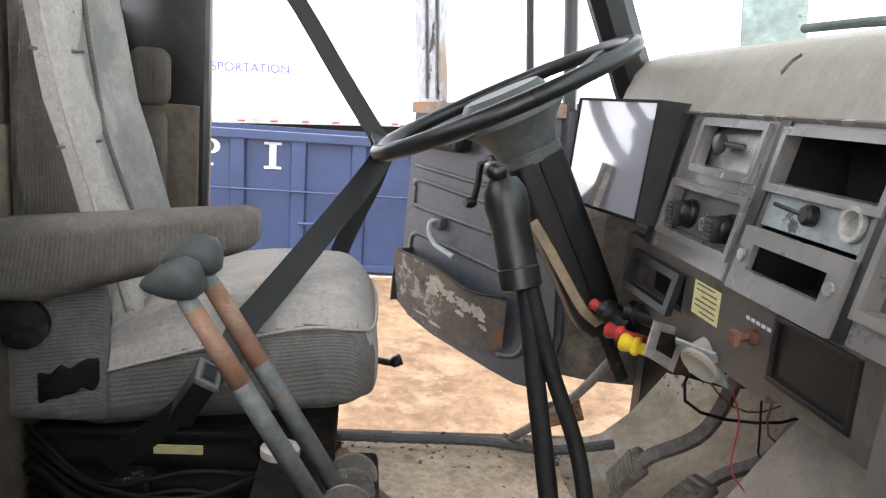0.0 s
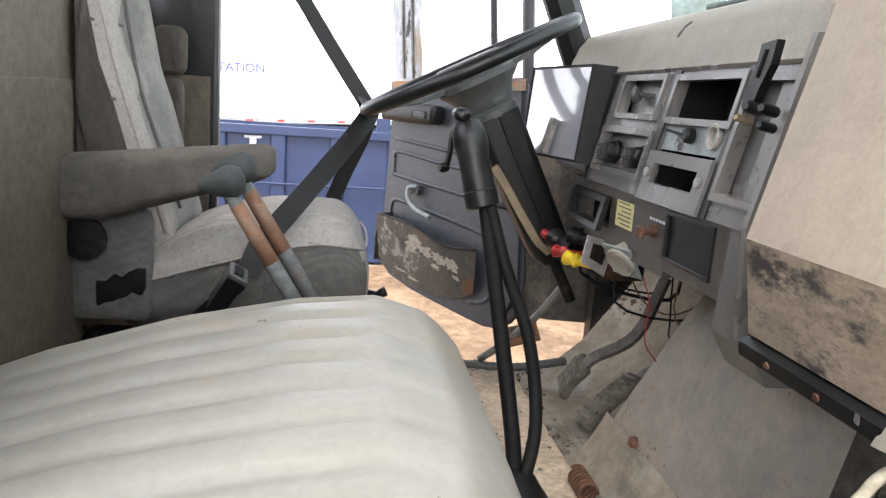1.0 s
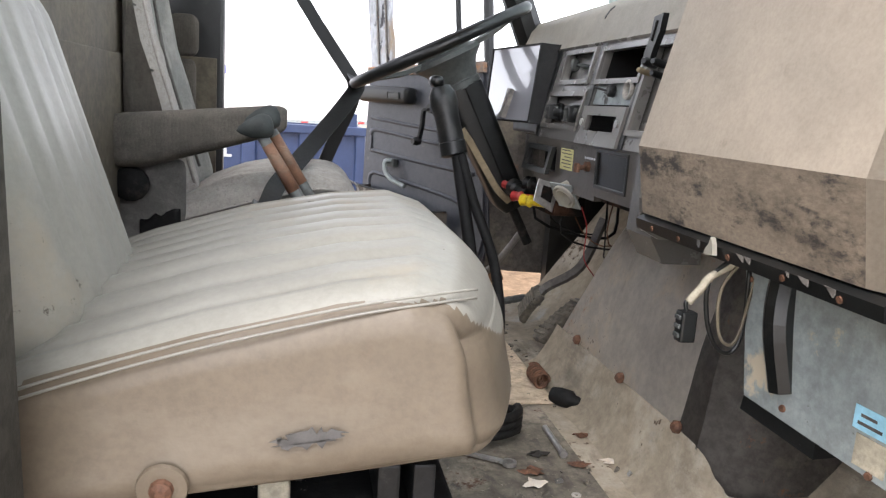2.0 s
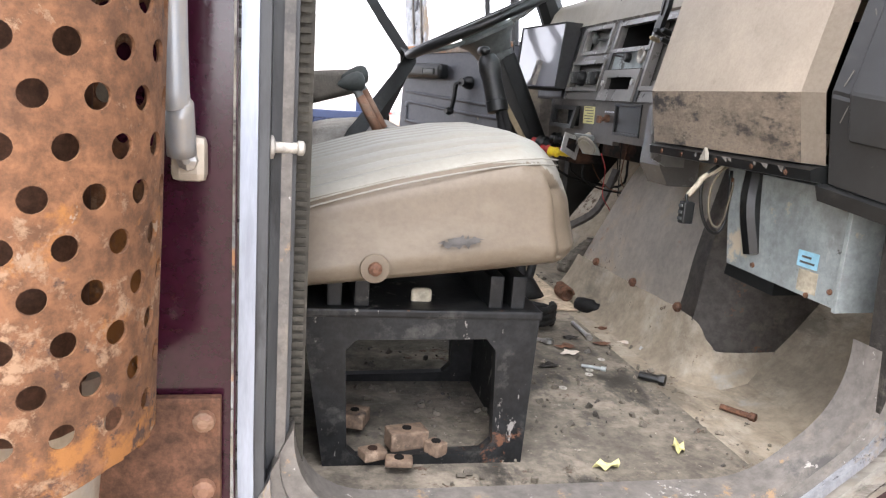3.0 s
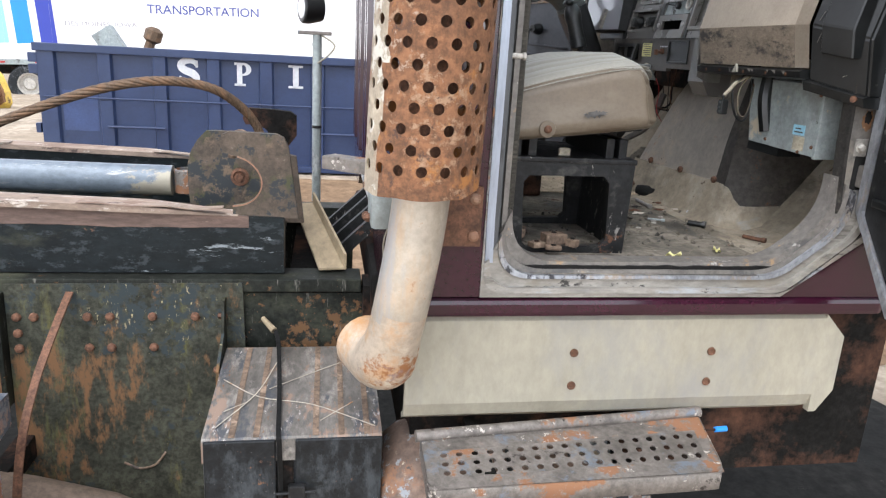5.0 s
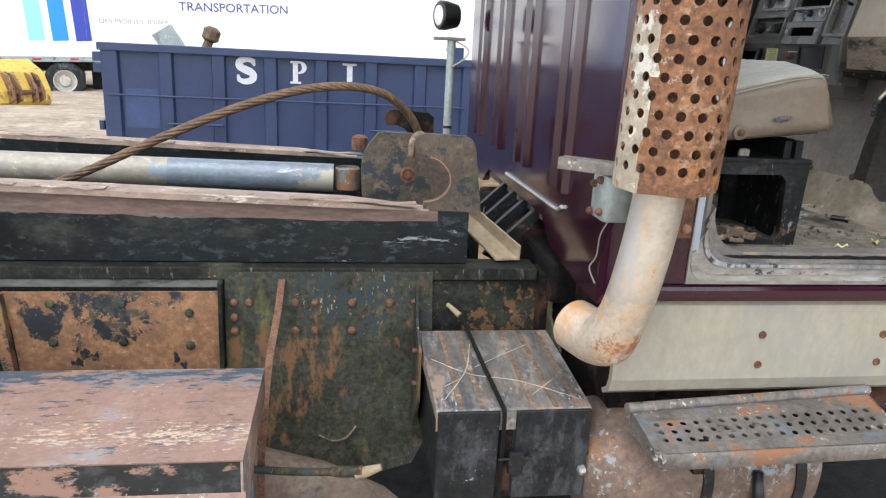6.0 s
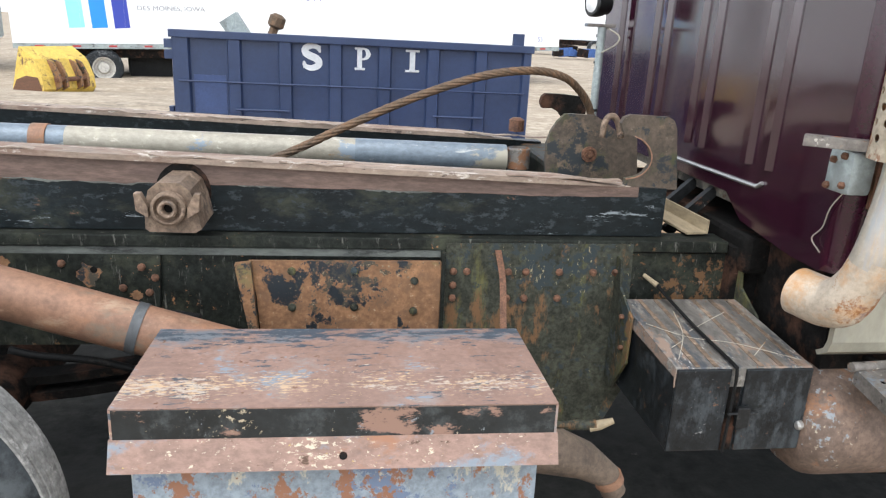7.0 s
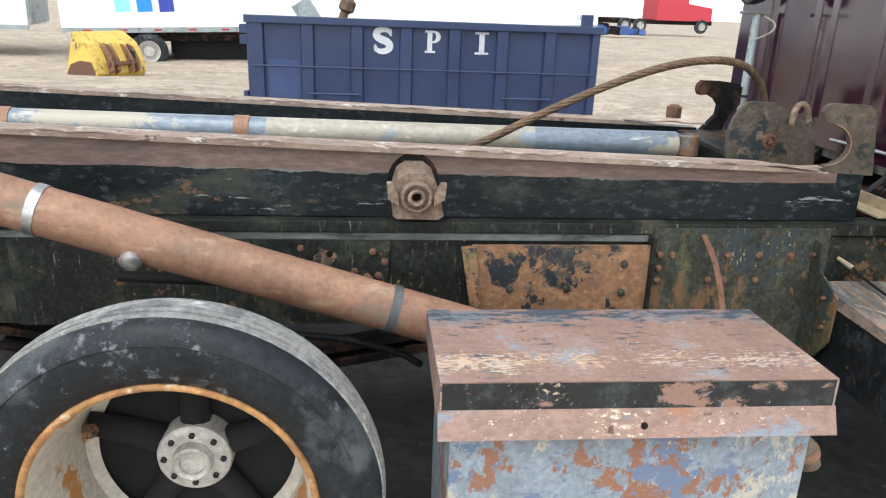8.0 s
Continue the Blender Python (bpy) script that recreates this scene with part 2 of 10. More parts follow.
RUST = (0.27, 0.115, 0.055)
RUST_D = (0.10, 0.05, 0.032)
DUST = (0.36, 0.29, 0.21)
M = dict(
    maroon=mat("maroon_paint", (0.036, 0.006, 0.017), 0.16, var=0.15, scale=3, bump=0.006, coat=0.2, layers=[((0.085, 0.045, 0.055), 5, 0.66, 0.9, 0.35, (1.5, 0.5), (1, 1, 0.25)), ((0.2, 0.15, 0.13), 34, 0.71, 0.74, 0.7)]),
    maroonwall=mat("glossy_maroon_wall", (0.030, 0.007, 0.016), 0.14, var=0.15, scale=3, bump=0.008, fine=5, coat=0.3, spec=0.75, layers=[((0.085, 0.055, 0.065), 5, 0.66, 0.9, 0.3, (1.5, 0.5), (1, 1, 0.2)), ((0.2, 0.15, 0.13), 34, 0.71, 0.74, 0.7)]),
    trim=mat("worn_aluminium_trim", (0.414, 0.432, 0.459), 0.38, 0.5, var=0.3, scale=9, bump=0.1, stretch=(1, 1, 0.4), layers=[(DUST, 6, 0.54, 0.62, 0.8), ((0.045, 0.045, 0.050), 18, 0.57, 0.62, 0.6, (2, 0.6)), ((0.234, 0.135, 0.081), 11, 0.66, 0.7, 0.85)]),
    sillpaint=mat("worn_grey_sill", (0.378, 0.360, 0.324), 0.6, 0.1, var=0.3, scale=10, layers=[((0.045, 0.043, 0.041), 14, 0.55, 0.59, 0.7, (3, 0.6)), ((0.297, 0.162, 0.081), 9, 0.64, 0.69, 0.8, (3, 0.4)), ((0.540, 0.504, 0.432), 30, 0.62, 0.68, 0.7)]),
    rubber=mat("black_rubber", (0.010, 0.010, 0.010), 0.65, var=0.3, scale=12, layers=[((0.098, 0.087, 0.070), 8, 0.6, 0.85, 0.9)], spec=0.25),
    black=mat("black_plastic", (0.008, 0.009, 0.009), 0.36, var=0.25, scale=10, bump=0.08, layers=[((0.063, 0.056, 0.048), 7, 0.6, 0.85, 0.75), ((0.140, 0.133, 0.119), 40, 0.7, 0.76, 0.7, (4, 0.4))]),
    dark=mat("dark_void_steel", (0.014, 0.013, 0.012), 0.8, var=0.4, scale=8, layers=[(RUST_D, 6, 0.5, 0.7, 0.9)], spec=0.1),
    dash=mat("grey_dash_plastic", (0.144, 0.138, 0.128), 0.27, var=0.07, scale=4, bump=0.07, fine=200, layers=[((0.237, 0.215, 0.185), 4, 0.52, 0.78, 0.5), ((0.075, 0.069, 0.062), 5, 0.6, 0.8, 0.35), ((0.375, 0.356, 0.325), 60, 0.7, 0.735, 0.5, (5, 0.5))], spec=0.65),
    dashpad=mat("taupe_dash_pad", (0.27, 0.245, 0.205), 0.55, var=0.14, scale=4, bump=0.1, fine=180, layers=[((0.16, 0.135, 0.11), 6, 0.6, 0.78, 0.8), ((0.38, 0.345, 0.285), 3, 0.55, 0.75, 0.7), ((0.08, 0.07, 0.06), 60, 0.69, 0.73, 0.8, (4, 0.5))]),
    hvac=mat("tan_dash_cover", (0.383, 0.324, 0.254), 0.6, var=0.12, scale=3, bump=0.12, fine=170, layers=[((0.139, 0.111, 0.083), 5, 0.58, 0.75, 0.8)]),
    grime=mat("tan_dash_cover_grimy", (0.288, 0.232, 0.172), 0.62, var=0.25, scale=5, fine=120, stretch=(1, 1, 2.2), layers=[((0.036, 0.032, 0.028), 9, 0.53, 0.62, 0.6)]),
    fabric=mat("grey_seat_fabric", (0.464, 0.437, 0.399), 0.95, var=0.14, scale=9, bump=0.5, fine=330, layers=[((0.209, 0.194, 0.170), 5, 0.57, 0.8, 0.95), ((0.077, 0.069, 0.062), 70, 0.68, 0.72, 0.95, (4, 0.6)), ((0.348, 0.325, 0.294), 120, 0.5, 0.6, 0.95)], spec=0.2),
    weave=mat("brown_ribbed_cloth", (0.217, 0.192, 0.164), 0.95, var=0.2, scale=7, bump=0.8, fine=260, ribs=("X", 190, 0.4), layers=[((0.285, 0.260, 0.223), 6, 0.58, 0.8, 0.95)], spec=0.2),
    sidecloth=mat("grey_ribbed_cloth", (0.272, 0.262, 0.241), 0.95, var=0.2, scale=7, bump=0.6, fine=260, ribs=("Z", 150, 0.35), layers=[((0.374, 0.354, 0.320), 5, 0.56, 0.75, 0.95), ((0.150, 0.143, 0.133), 4, 0.58, 0.72, 0.95)], spec=0.2),
    # seat vinyl with the sky's pale greenish reflection in its colour
    vinyl=mat("skylit_pale_vinyl", (0.276, 0.268, 0.232), 0.42, var=0.08, scale=3, bump=0.06, fine=120, layers=[((0.310, 0.266, 0.199), 4, 0.55, 0.75, 0.55), ((0.096, 0.081, 0.063), 50, 0.70, 0.74, 0.7, (4, 0.4))]),
    floor=mat("dirty_floor_mat", (0.203, 0.180, 0.143), 0.9, var=0.35, scale=5, bump=0.7, fine=45, layers=[((0.330, 0.289, 0.229), 6, 0.52, 0.66, 0.95), ((0.045, 0.041, 0.034), 10, 0.545, 0.64, 0.6, (2, 0.8), (1, 0.5, 1)), ((0.105, 0.056, 0.034), 30, 0.65, 0.71, 0.9, (3, 0.5)), ((0.413, 0.375, 0.315), 80, 0.63, 0.68, 0.95)]),
    duct=mat("dull_grey_sheet", (0.623, 0.569, 0.491), 0.6, 0.05, var=0.14, scale=4, layers=[((0.701, 0.585, 0.436), 4, 0.52, 0.68, 0.85), ((0.389, 0.343, 0.279), 9, 0.6, 0.72, 0.7, None, (1, 1, 0.35)), ((0.514, 0.265, 0.140), 9, 0.65, 0.74, 0.9, (3, 0.5)), ((0.218, 0.179, 0.140), 60, 0.66, 0.7, 0.8, (4, 0.6))]),
    zinc=mat("zinc_box", (0.362, 0.406, 0.400), 0.5, 0.25, var=0.2, scale=7, bump=0.1, layers=[((0.213, 0.225, 0.213), 5, 0.5, 0.66, 0.7), ((0.525, 0.550, 0.537), 9, 0.6, 0.7, 0.5, None, (1, 1, 0.5)), ((0.088, 0.088, 0.081), 18, 0.64, 0.68, 0.7, (4, 0.7)), ((0.525, 0.463, 0.350), 11, 0.66, 0.72, 0.8, (3, 0.5))]),
    steelblk=mat("black_worn_steel", (0.021, 0.022, 0.023), 0.45, 0.2, var=0.35, scale=9, layers=[((0.077, 0.076, 0.070), 10, 0.55, 0.68, 0.7), ((0.252, 0.241, 0.224), 46, 0.655, 0.675, 0.6, (4, 0.7), (1, 1, 0.4)), ((0.140, 0.070, 0.042), 22, 0.67, 0.71, 0.9, (3, 0.5))], spec=0.3),
    stack=mat("rusty_heat_shield", (0.235, 0.108, 0.05), 0.85, var=0.32, scale=12, bump=0.4, layers=[((0.32, 0.20, 0.12), 40, 0.56, 0.64, 0.85, (6, 0.6)), ((0.34, 0.145, 0.042), 16, 0.53, 0.62, 0.9, (3, 0.8)), ((0.34, 0.245, 0.175), 46, 0.66, 0.69, 0.7, (4, 0.7)), ((0.075, 0.042, 0.03), 44, 0.58, 0.66, 0.9, (5, 0.5))]),
    pipe=mat("pale_exhaust_pipe", (0.50, 0.44, 0.355), 0.4, 0.3, var=0.14, scale=5, bump=0.05, layers=[((0.500, 0.315, 0.162), 4, 0.54, 0.8, 0.6, (3, 0.6), (1.5, 1.5, 0.4)), ((0.330, 0.355, 0.380), 5, 0.52, 0.66, 0.3, None, (1.6, 1.6, 0.22)), ((0.680, 0.640, 0.551), 9, 0.56, 0.7, 0.4, None, (1.4, 1.4, 0.3)), ((0.380, 0.197, 0.095), 30, 0.65, 0.74, 0.9, (4, 0.7))]),
    cream=mat("cream_panel", (0.375, 0.35, 0.275), 0.55, 0.1, var=0.1, scale=4, bump=0.05, stretch=(1, 1, 0.5), layers=[((0.266, 0.263, 0.248), 3, 0.48, 0.7, 0.6), ((0.184, 0.126, 0.074), 12, 0.7, 0.78, 0.8)]),
    beam=mat("beam_black_paint", (0.010, 0.015, 0.017), 0.4, 0.1, var=0.35, scale=7, stretch=(0.5, 1, 1), layers=[((0.049, 0.052, 0.035), 4, 0.54, 0.68, 0.7), ((0.119, 0.070, 0.045), 30, 0.66, 0.68, 0.85, (2, 0.6)), ((0.238, 0.266, 0.280), 50, 0.70, 0.72, 0.6, (2.5, 0.6), (0.3, 1, 1)), ((0.035, 0.043, 0.047), 40, 0.54, 0.62, 0.5)], spec=0.25),
    beamrust=mat("beam_brown_rust", (0.16, 0.105, 0.082), 0.7, var=0.25, scale=6, stretch=(0.3, 1, 1.5), layers=[((0.09, 0.06, 0.05), 7, 0.55, 0.68, 0.85), ((0.3, 0.22, 0.17), 14, 0.62, 0.7, 0.8, (2, 0.5)), ((0.24, 0.13, 0.075), 9, 0.6, 0.7, 0.85)]),
    lip=mat("pink_rust_lip", (0.37, 0.28, 0.215), 0.62, var=0.25, scale=9, stretch=(0.4, 1, 1), layers=[((0.22, 0.15, 0.115), 9, 0.52, 0.62, 0.85, (2, 0.7)), ((0.60, 0.54, 0.47), 26, 0.57, 0.64, 0.6), ((0.09, 0.065, 0.055), 34, 0.63, 0.67, 0.85, (3, 0.6))]),
    frame=mat("chassis_black_rust", (0.024, 0.027, 0.022), 0.55, 0.1, var=0.4, scale=6, layers=[((0.065, 0.069, 0.046), 4, 0.53, 0.68, 0.8), ((0.143, 0.080, 0.040), 24, 0.65, 0.68, 0.9, (1.6, 0.6)), ((0.328, 0.165, 0.077), 40, 0.67, 0.69, 0.9, (2, 0.5)), ((0.143, 0.139, 0.121), 28, 0.6, 0.67, 0.7, None, (2, 2, 0.3))], spec=0.2),
    plate=mat("orange_rust_plate", (0.304, 0.157, 0.076), 0.85, var=0.3, scale=8, layers=[((0.171, 0.095, 0.052), 14, 0.52, 0.64, 0.9), ((0.180, 0.143, 0.062), 6, 0.58, 0.68, 0.9), ((0.017, 0.021, 0.025), 10, 0.575, 0.605, 0.45, (3.0, 0.8)), ((0.057, 0.048, 0.033), 30, 0.6, 0.66, 0.7, (4, 0.7)), ((0.400, 0.285, 0.171), 60, 0.62, 0.66, 0.8)]),
    mossy=mat("mossy_rust_plate", (0.061, 0.063, 0.046), 0.7, var=0.4, scale=6, layers=[((0.149, 0.139, 0.050), 4, 0.5, 0.64, 0.9, None, (1.5, 1, 0.4)), ((0.165, 0.092, 0.046), 16, 0.58, 0.68, 0.9, (1.8, 0.8), (1.3, 1, 0.5)), ((0.032, 0.042, 0.045), 24, 0.55, 0.62, 0.45, (3, 0.8)), ((0.329, 0.279, 0.170), 60, 0.66, 0.69, 0.8, (3, 0.5), (1.5, 1, 0.5))], spec=0.2),
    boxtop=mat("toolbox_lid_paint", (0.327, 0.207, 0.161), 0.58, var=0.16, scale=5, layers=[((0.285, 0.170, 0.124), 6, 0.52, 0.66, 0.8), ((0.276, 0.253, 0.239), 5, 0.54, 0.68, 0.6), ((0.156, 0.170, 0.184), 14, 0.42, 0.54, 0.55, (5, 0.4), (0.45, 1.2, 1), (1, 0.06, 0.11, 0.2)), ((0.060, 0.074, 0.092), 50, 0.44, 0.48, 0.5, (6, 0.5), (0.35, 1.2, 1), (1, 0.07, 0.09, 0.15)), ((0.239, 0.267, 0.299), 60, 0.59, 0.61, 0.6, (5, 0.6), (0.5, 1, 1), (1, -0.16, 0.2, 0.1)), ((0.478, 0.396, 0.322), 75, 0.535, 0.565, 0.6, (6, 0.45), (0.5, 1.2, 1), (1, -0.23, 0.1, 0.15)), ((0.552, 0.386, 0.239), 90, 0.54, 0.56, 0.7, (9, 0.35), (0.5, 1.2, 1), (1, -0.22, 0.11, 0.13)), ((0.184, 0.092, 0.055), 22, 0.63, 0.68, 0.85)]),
    boxlip=mat("toolbox_lip_paint", (0.33, 0.21, 0.165), 0.65, var=0.2, scale=6, stretch=(0.6, 1, 1), layers=[((0.20, 0.23, 0.265), 9, 0.52, 0.6, 0.55, (2.5, 0.9)), ((0.55, 0.47, 0.35), 90, 0.635, 0.65, 0.7, (4, 0.5)), ((0.1, 0.06, 0.04), 24, 0.61, 0.66, 0.85), ((0.5, 0.36, 0.12), 80, 0.65, 0.67, 0.8), ((0.3, 0.15, 0.09), 7, 0.6, 0.68, 0.8)]),
    boxblk=mat("toolbox_black_band", (0.014, 0.017, 0.018), 0.45, var=0.3, scale=8, layers=[((0.05, 0.056, 0.056), 12, 0.52, 0.64, 0.6), ((0.25, 0.15, 0.11), 9, 0.6, 0.64, 0.8, (1.5, 0.8), (0.7, 1, 1.5)), ((0.42, 0.35, 0.24), 70, 0.65, 0.67, 0.8, (5, 0.5)), ((0.2, 0.22, 0.24), 34, 0.64, 0.67, 0.6)]),
    boxside=mat("toolbox_side_flaking", (0.26, 0.305, 0.345), 0.6, var=0.2, scale=6, layers=[((0.42, 0.385, 0.31), 12, 0.58, 0.62, 0.65, (1.8, 0.7), (1, 1, 0.6)), ((0.25, 0.12, 0.07), 15, 0.57, 0.59, 0.85, (2.5, 0.9), (1, 1, 0.7)), ((0.13, 0.17, 0.25), 20, 0.6, 0.63, 0.55, (3, 0.6)), ((0.6, 0.57, 0.5), 46, 0.65, 0.67, 0.7)]),
    battop=mat("battery_box_top", (0.17, 0.156, 0.138), 0.5, var=0.3, scale=7, stretch=(1.6, 0.6, 1), layers=[((0.27, 0.25, 0.22), 12, 0.52, 0.62, 0.5), ((0.065, 0.070, 0.078), 13, 0.55, 0.63, 0.5, (3, 0.6)), ((0.26, 0.185, 0.14), 20, 0.55, 0.61, 0.85, (4, 0.8)), ((0.572, 0.546, 0.507), 60, 0.66, 0.69, 0.6, (6, 0.5)), ((0.208, 0.111, 0.065), 44, 0.62, 0.66, 0.9, (5, 0.5))]),
    batside=mat("battery_box_black", (0.017, 0.020, 0.023), 0.36, var=0.4, scale=8, layers=[((0.045, 0.052, 0.057), 16, 0.5, 0.64, 0.5, (4, 0.4), (1.3, 1.3, 0.6)), ((0.008, 0.010, 0.011), 9, 0.55, 0.66, 0.4), ((0.140, 0.077, 0.045), 40, 0.655, 0.68, 0.85, (3, 0.6)), ((0.238, 0.238, 0.231), 70, 0.69, 0.705, 0.7, (5, 0.5))], spec=0.3),
    tank=mat("flaking_air_tank", (0.197, 0.135, 0.102), 0.7, var=0.3, scale=7, layers=[((0.098, 0.070, 0.053), 9, 0.55, 0.66, 0.8), ((0.271, 0.131, 0.066), 8, 0.56, 0.66, 0.9), ((0.230, 0.254, 0.271), 26, 0.555, 0.58, 0.55, (3, 0.8)), ((0.410, 0.353, 0.262), 60, 0.61, 0.63, 0.7, (3, 0.7)), ((0.041, 0.041, 0.041), 16, 0.62, 0.65, 0.5)]),
    step=mat("rusty_step", (0.25, 0.225, 0.20), 0.55, 0.4, var=0.3, scale=9, layers=[((0.3, 0.155, 0.085), 9, 0.56, 0.6, 0.9, (3, 0.7)), ((0.17, 0.20, 0.235), 8, 0.57, 0.63, 0.42), ((0.55, 0.51, 0.45), 40, 0.64, 0.67, 0.6, (6, 0.6)), ((0.05, 0.04, 0.035), 13, 0.62, 0.67, 0.8)]),
    cyl=mat("hydraulic_cylinder_blue", (0.220, 0.264, 0.308), 0.4, 0.15, var=0.16, scale=6, stretch=(0.6, 1, 1), layers=[((0.405, 0.370, 0.290), 11, 0.56, 0.62, 0.55, (2, 1.0)), ((0.334, 0.211, 0.114), 40, 0.66, 0.69, 0.8), ((0.528, 0.528, 0.502), 30, 0.61, 0.66, 0.45, None, (0.25, 1, 1))]),
    cyltan=mat("hydraulic_cylinder_flaked", (0.387, 0.351, 0.279), 0.5, 0.1, var=0.14, scale=6, stretch=(0.6, 1, 1), layers=[((0.342, 0.216, 0.117), 40, 0.59, 0.63, 0.8, (4, 0.7)), ((0.225, 0.270, 0.315), 9, 0.63, 0.66, 0.45, (3, 0.6)), ((0.585, 0.540, 0.450), 30, 0.6, 0.66, 0.55)]),
    tubeR=mat("rusty_brown_tube", (0.33, 0.178, 0.11), 0.6, 0.1, var=0.22, scale=5, layers=[((0.40, 0.275, 0.185), 8, 0.56, 0.68, 0.7, None, (0.6, 1, 1.6)), ((0.37, 0.175, 0.085), 4, 0.54, 0.68, 0.8), ((0.20, 0.16, 0.12), 7, 0.55, 0.66, 0.85, (3, 0.4), (0.5, 1, 1)), ((0.55, 0.49, 0.4), 50, 0.68, 0.71, 0.7)]),
    rope=mat("rusty_wire_rope", (0.16, 0.105, 0.065), 0.65, 0.3, var=0.3, scale=30, layers=[((0.27, 0.15, 0.08), 9, 0.5, 0.7, 0.85)]),
    tyre=mat("tyre_rubber", (0.019, 0.023, 0.027), 0.5, var=0.35, scale=9, bump=0.3, layers=[((0.072, 0.080, 0.084), 7, 0.54, 0.7, 0.8, (2, 0.6)), ((0.160, 0.165, 0.173), 26, 0.57, 0.66, 0.9, (3, 0.7), (1, 1, 1)), ((0.013, 0.013, 0.015), 5, 0.57, 0.66, 0.6)], spec=0.25),
    tread=mat("worn_tyre_tread", (0.29, 0.283, 0.265), 0.9, var=0.25, scale=12, bump=0.5, layers=[((0.1, 0.105, 0.105), 9, 0.57, 0.68, 0.9, (3, 0.6)), ((0.52, 0.5, 0.47), 14, 0.58, 0.68, 0.9, (4, 0.5))]),
    rim=mat("cream_rim_rust", (0.56, 0.51, 0.42), 0.6, 0.1, var=0.2, scale=8, layers=[((0.4, 0.19, 0.06), 8, 0.57, 0.62, 0.85, (3, 0.6)), ((0.2, 0.1, 0.05), 14, 0.6, 0.7, 0.85)]),
    rimedge=mat("orange_rim_edge", (0.46, 0.235, 0.085), 0.8, var=0.3, scale=10, layers=[((0.30, 0.13, 0.05), 14, 0.52, 0.62, 0.9), ((0.58, 0.48, 0.35), 12, 0.58, 0.66, 0.7)]),
    hub=mat("dusty_hub", (0.567, 0.540, 0.486), 0.6, 0.3, var=0.25, scale=14),
    dirt=mat("yard_dirt", (0.46, 0.38, 0.29), 0.95, var=0.25, scale=0.9, bump=0.6, fine=9, layers=[((0.33, 0.265, 0.195), 0.5, 0.5, 0.66, 0.95), ((0.55, 0.47, 0.37), 2.2, 0.53, 0.7, 0.95), ((0.17, 0.135, 0.1), 6, 0.64, 0.72, 0.95)], spec=0.15),
    blue=mat("blue_container_paint", (0.020, 0.037, 0.097), 0.45, var=0.12, scale=1.2, bump=0.05, fine=30, layers=[((0.028, 0.046, 0.106), 1.3, 0.5, 0.7, 0.6), ((0.083, 0.064, 0.064), 14, 0.71, 0.74, 0.8), ((0.184, 0.202, 0.258), 30, 0.72, 0.75, 0.7)]),
    white=mat("white_trailer_skin", (0.80, 0.80, 0.80), 0.45, var=0.04, scale=1, bump=0.0),
    letter=mat("white_letter_paint", (0.62, 0.64, 0.67), 0.6, var=0.12, scale=5, bump=0),
    navy=mat("navy_lettering", (0.085, 0.10, 0.30), 0.5, var=0.1, bump=0),
    greyprint=mat("faded_grey_print", (0.30, 0.30, 0.32), 0.6, bump=0),
    cyan=mat("pale_cyan_stripe", (0.28, 0.72, 0.76), 0.5, var=0.05, bump=0),
    azure=mat("azure_stripe", (0.02, 0.25, 0.72), 0.5, var=0.05, bump=0),
    indigo=mat("indigo_stripe", (0.03, 0.05, 0.35), 0.5, var=0.05, bump=0),
    yellow=mat("yellow_machine_paint", (0.75, 0.52, 0.1), 0.55, var=0.2, scale=3, layers=[((0.13, 0.075, 0.045), 4, 0.55, 0.64, 0.85), ((0.6, 0.47, 0.16), 7, 0.58, 0.7, 0.7)]),
    brightmetal=mat("bright_worn_metal", (0.55, 0.54, 0.52), 0.35, 0.8, var=0.2, scale=20, layers=[(RUST_D, 20, 0.62, 0.72, 0.8)]),
    bolt=mat("rusty_bolt", (0.2, 0.10, 0.06), 0.75, 0.3, var=0.35, scale=30),
    red=mat("red_plastic", (0.42, 0.03, 0.03), 0.4, var=0.2, scale=20, bump=0.05),
    yel=mat("yellow_plastic", (0.75, 0.55, 0.02), 0.4, var=0.15, scale=20, bump=0.05),
    paper=mat("yellow_paper_label", (0.68, 0.64, 0.3), 0.8, var=0.1, scale=20, bump=0.05),
    ink=mat("dark_print", (0.11, 0.105, 0.1), 0.7, bump=0),
    bluelab=mat("pale_blue_label", (0.3, 0.58, 0.72), 0.6, var=0.1, scale=30, bump=0),
    buff=mat("buff_label", (0.5, 0.45, 0.34), 0.7, var=0.25, scale=20, bump=0.05),
    beltm=mat("black_webbing", (0.008, 0.009, 0.009), 0.5, var=0.25, scale=14, bump=0.4, fine=220),
    lever=mat("lever_grey_paint", (0.209, 0.223, 0.216), 0.5, 0.2, var=0.2, scale=12, layers=[((0.216, 0.108, 0.065), 5, 0.55, 0.63, 0.8)]),
    greyplast=mat("greygreen_knob", (0.085, 0.092, 0.088), 0.5, var=0.2, scale=16, layers=[((0.2, 0.19, 0.165), 9, 0.6, 0.75, 0.7)]),
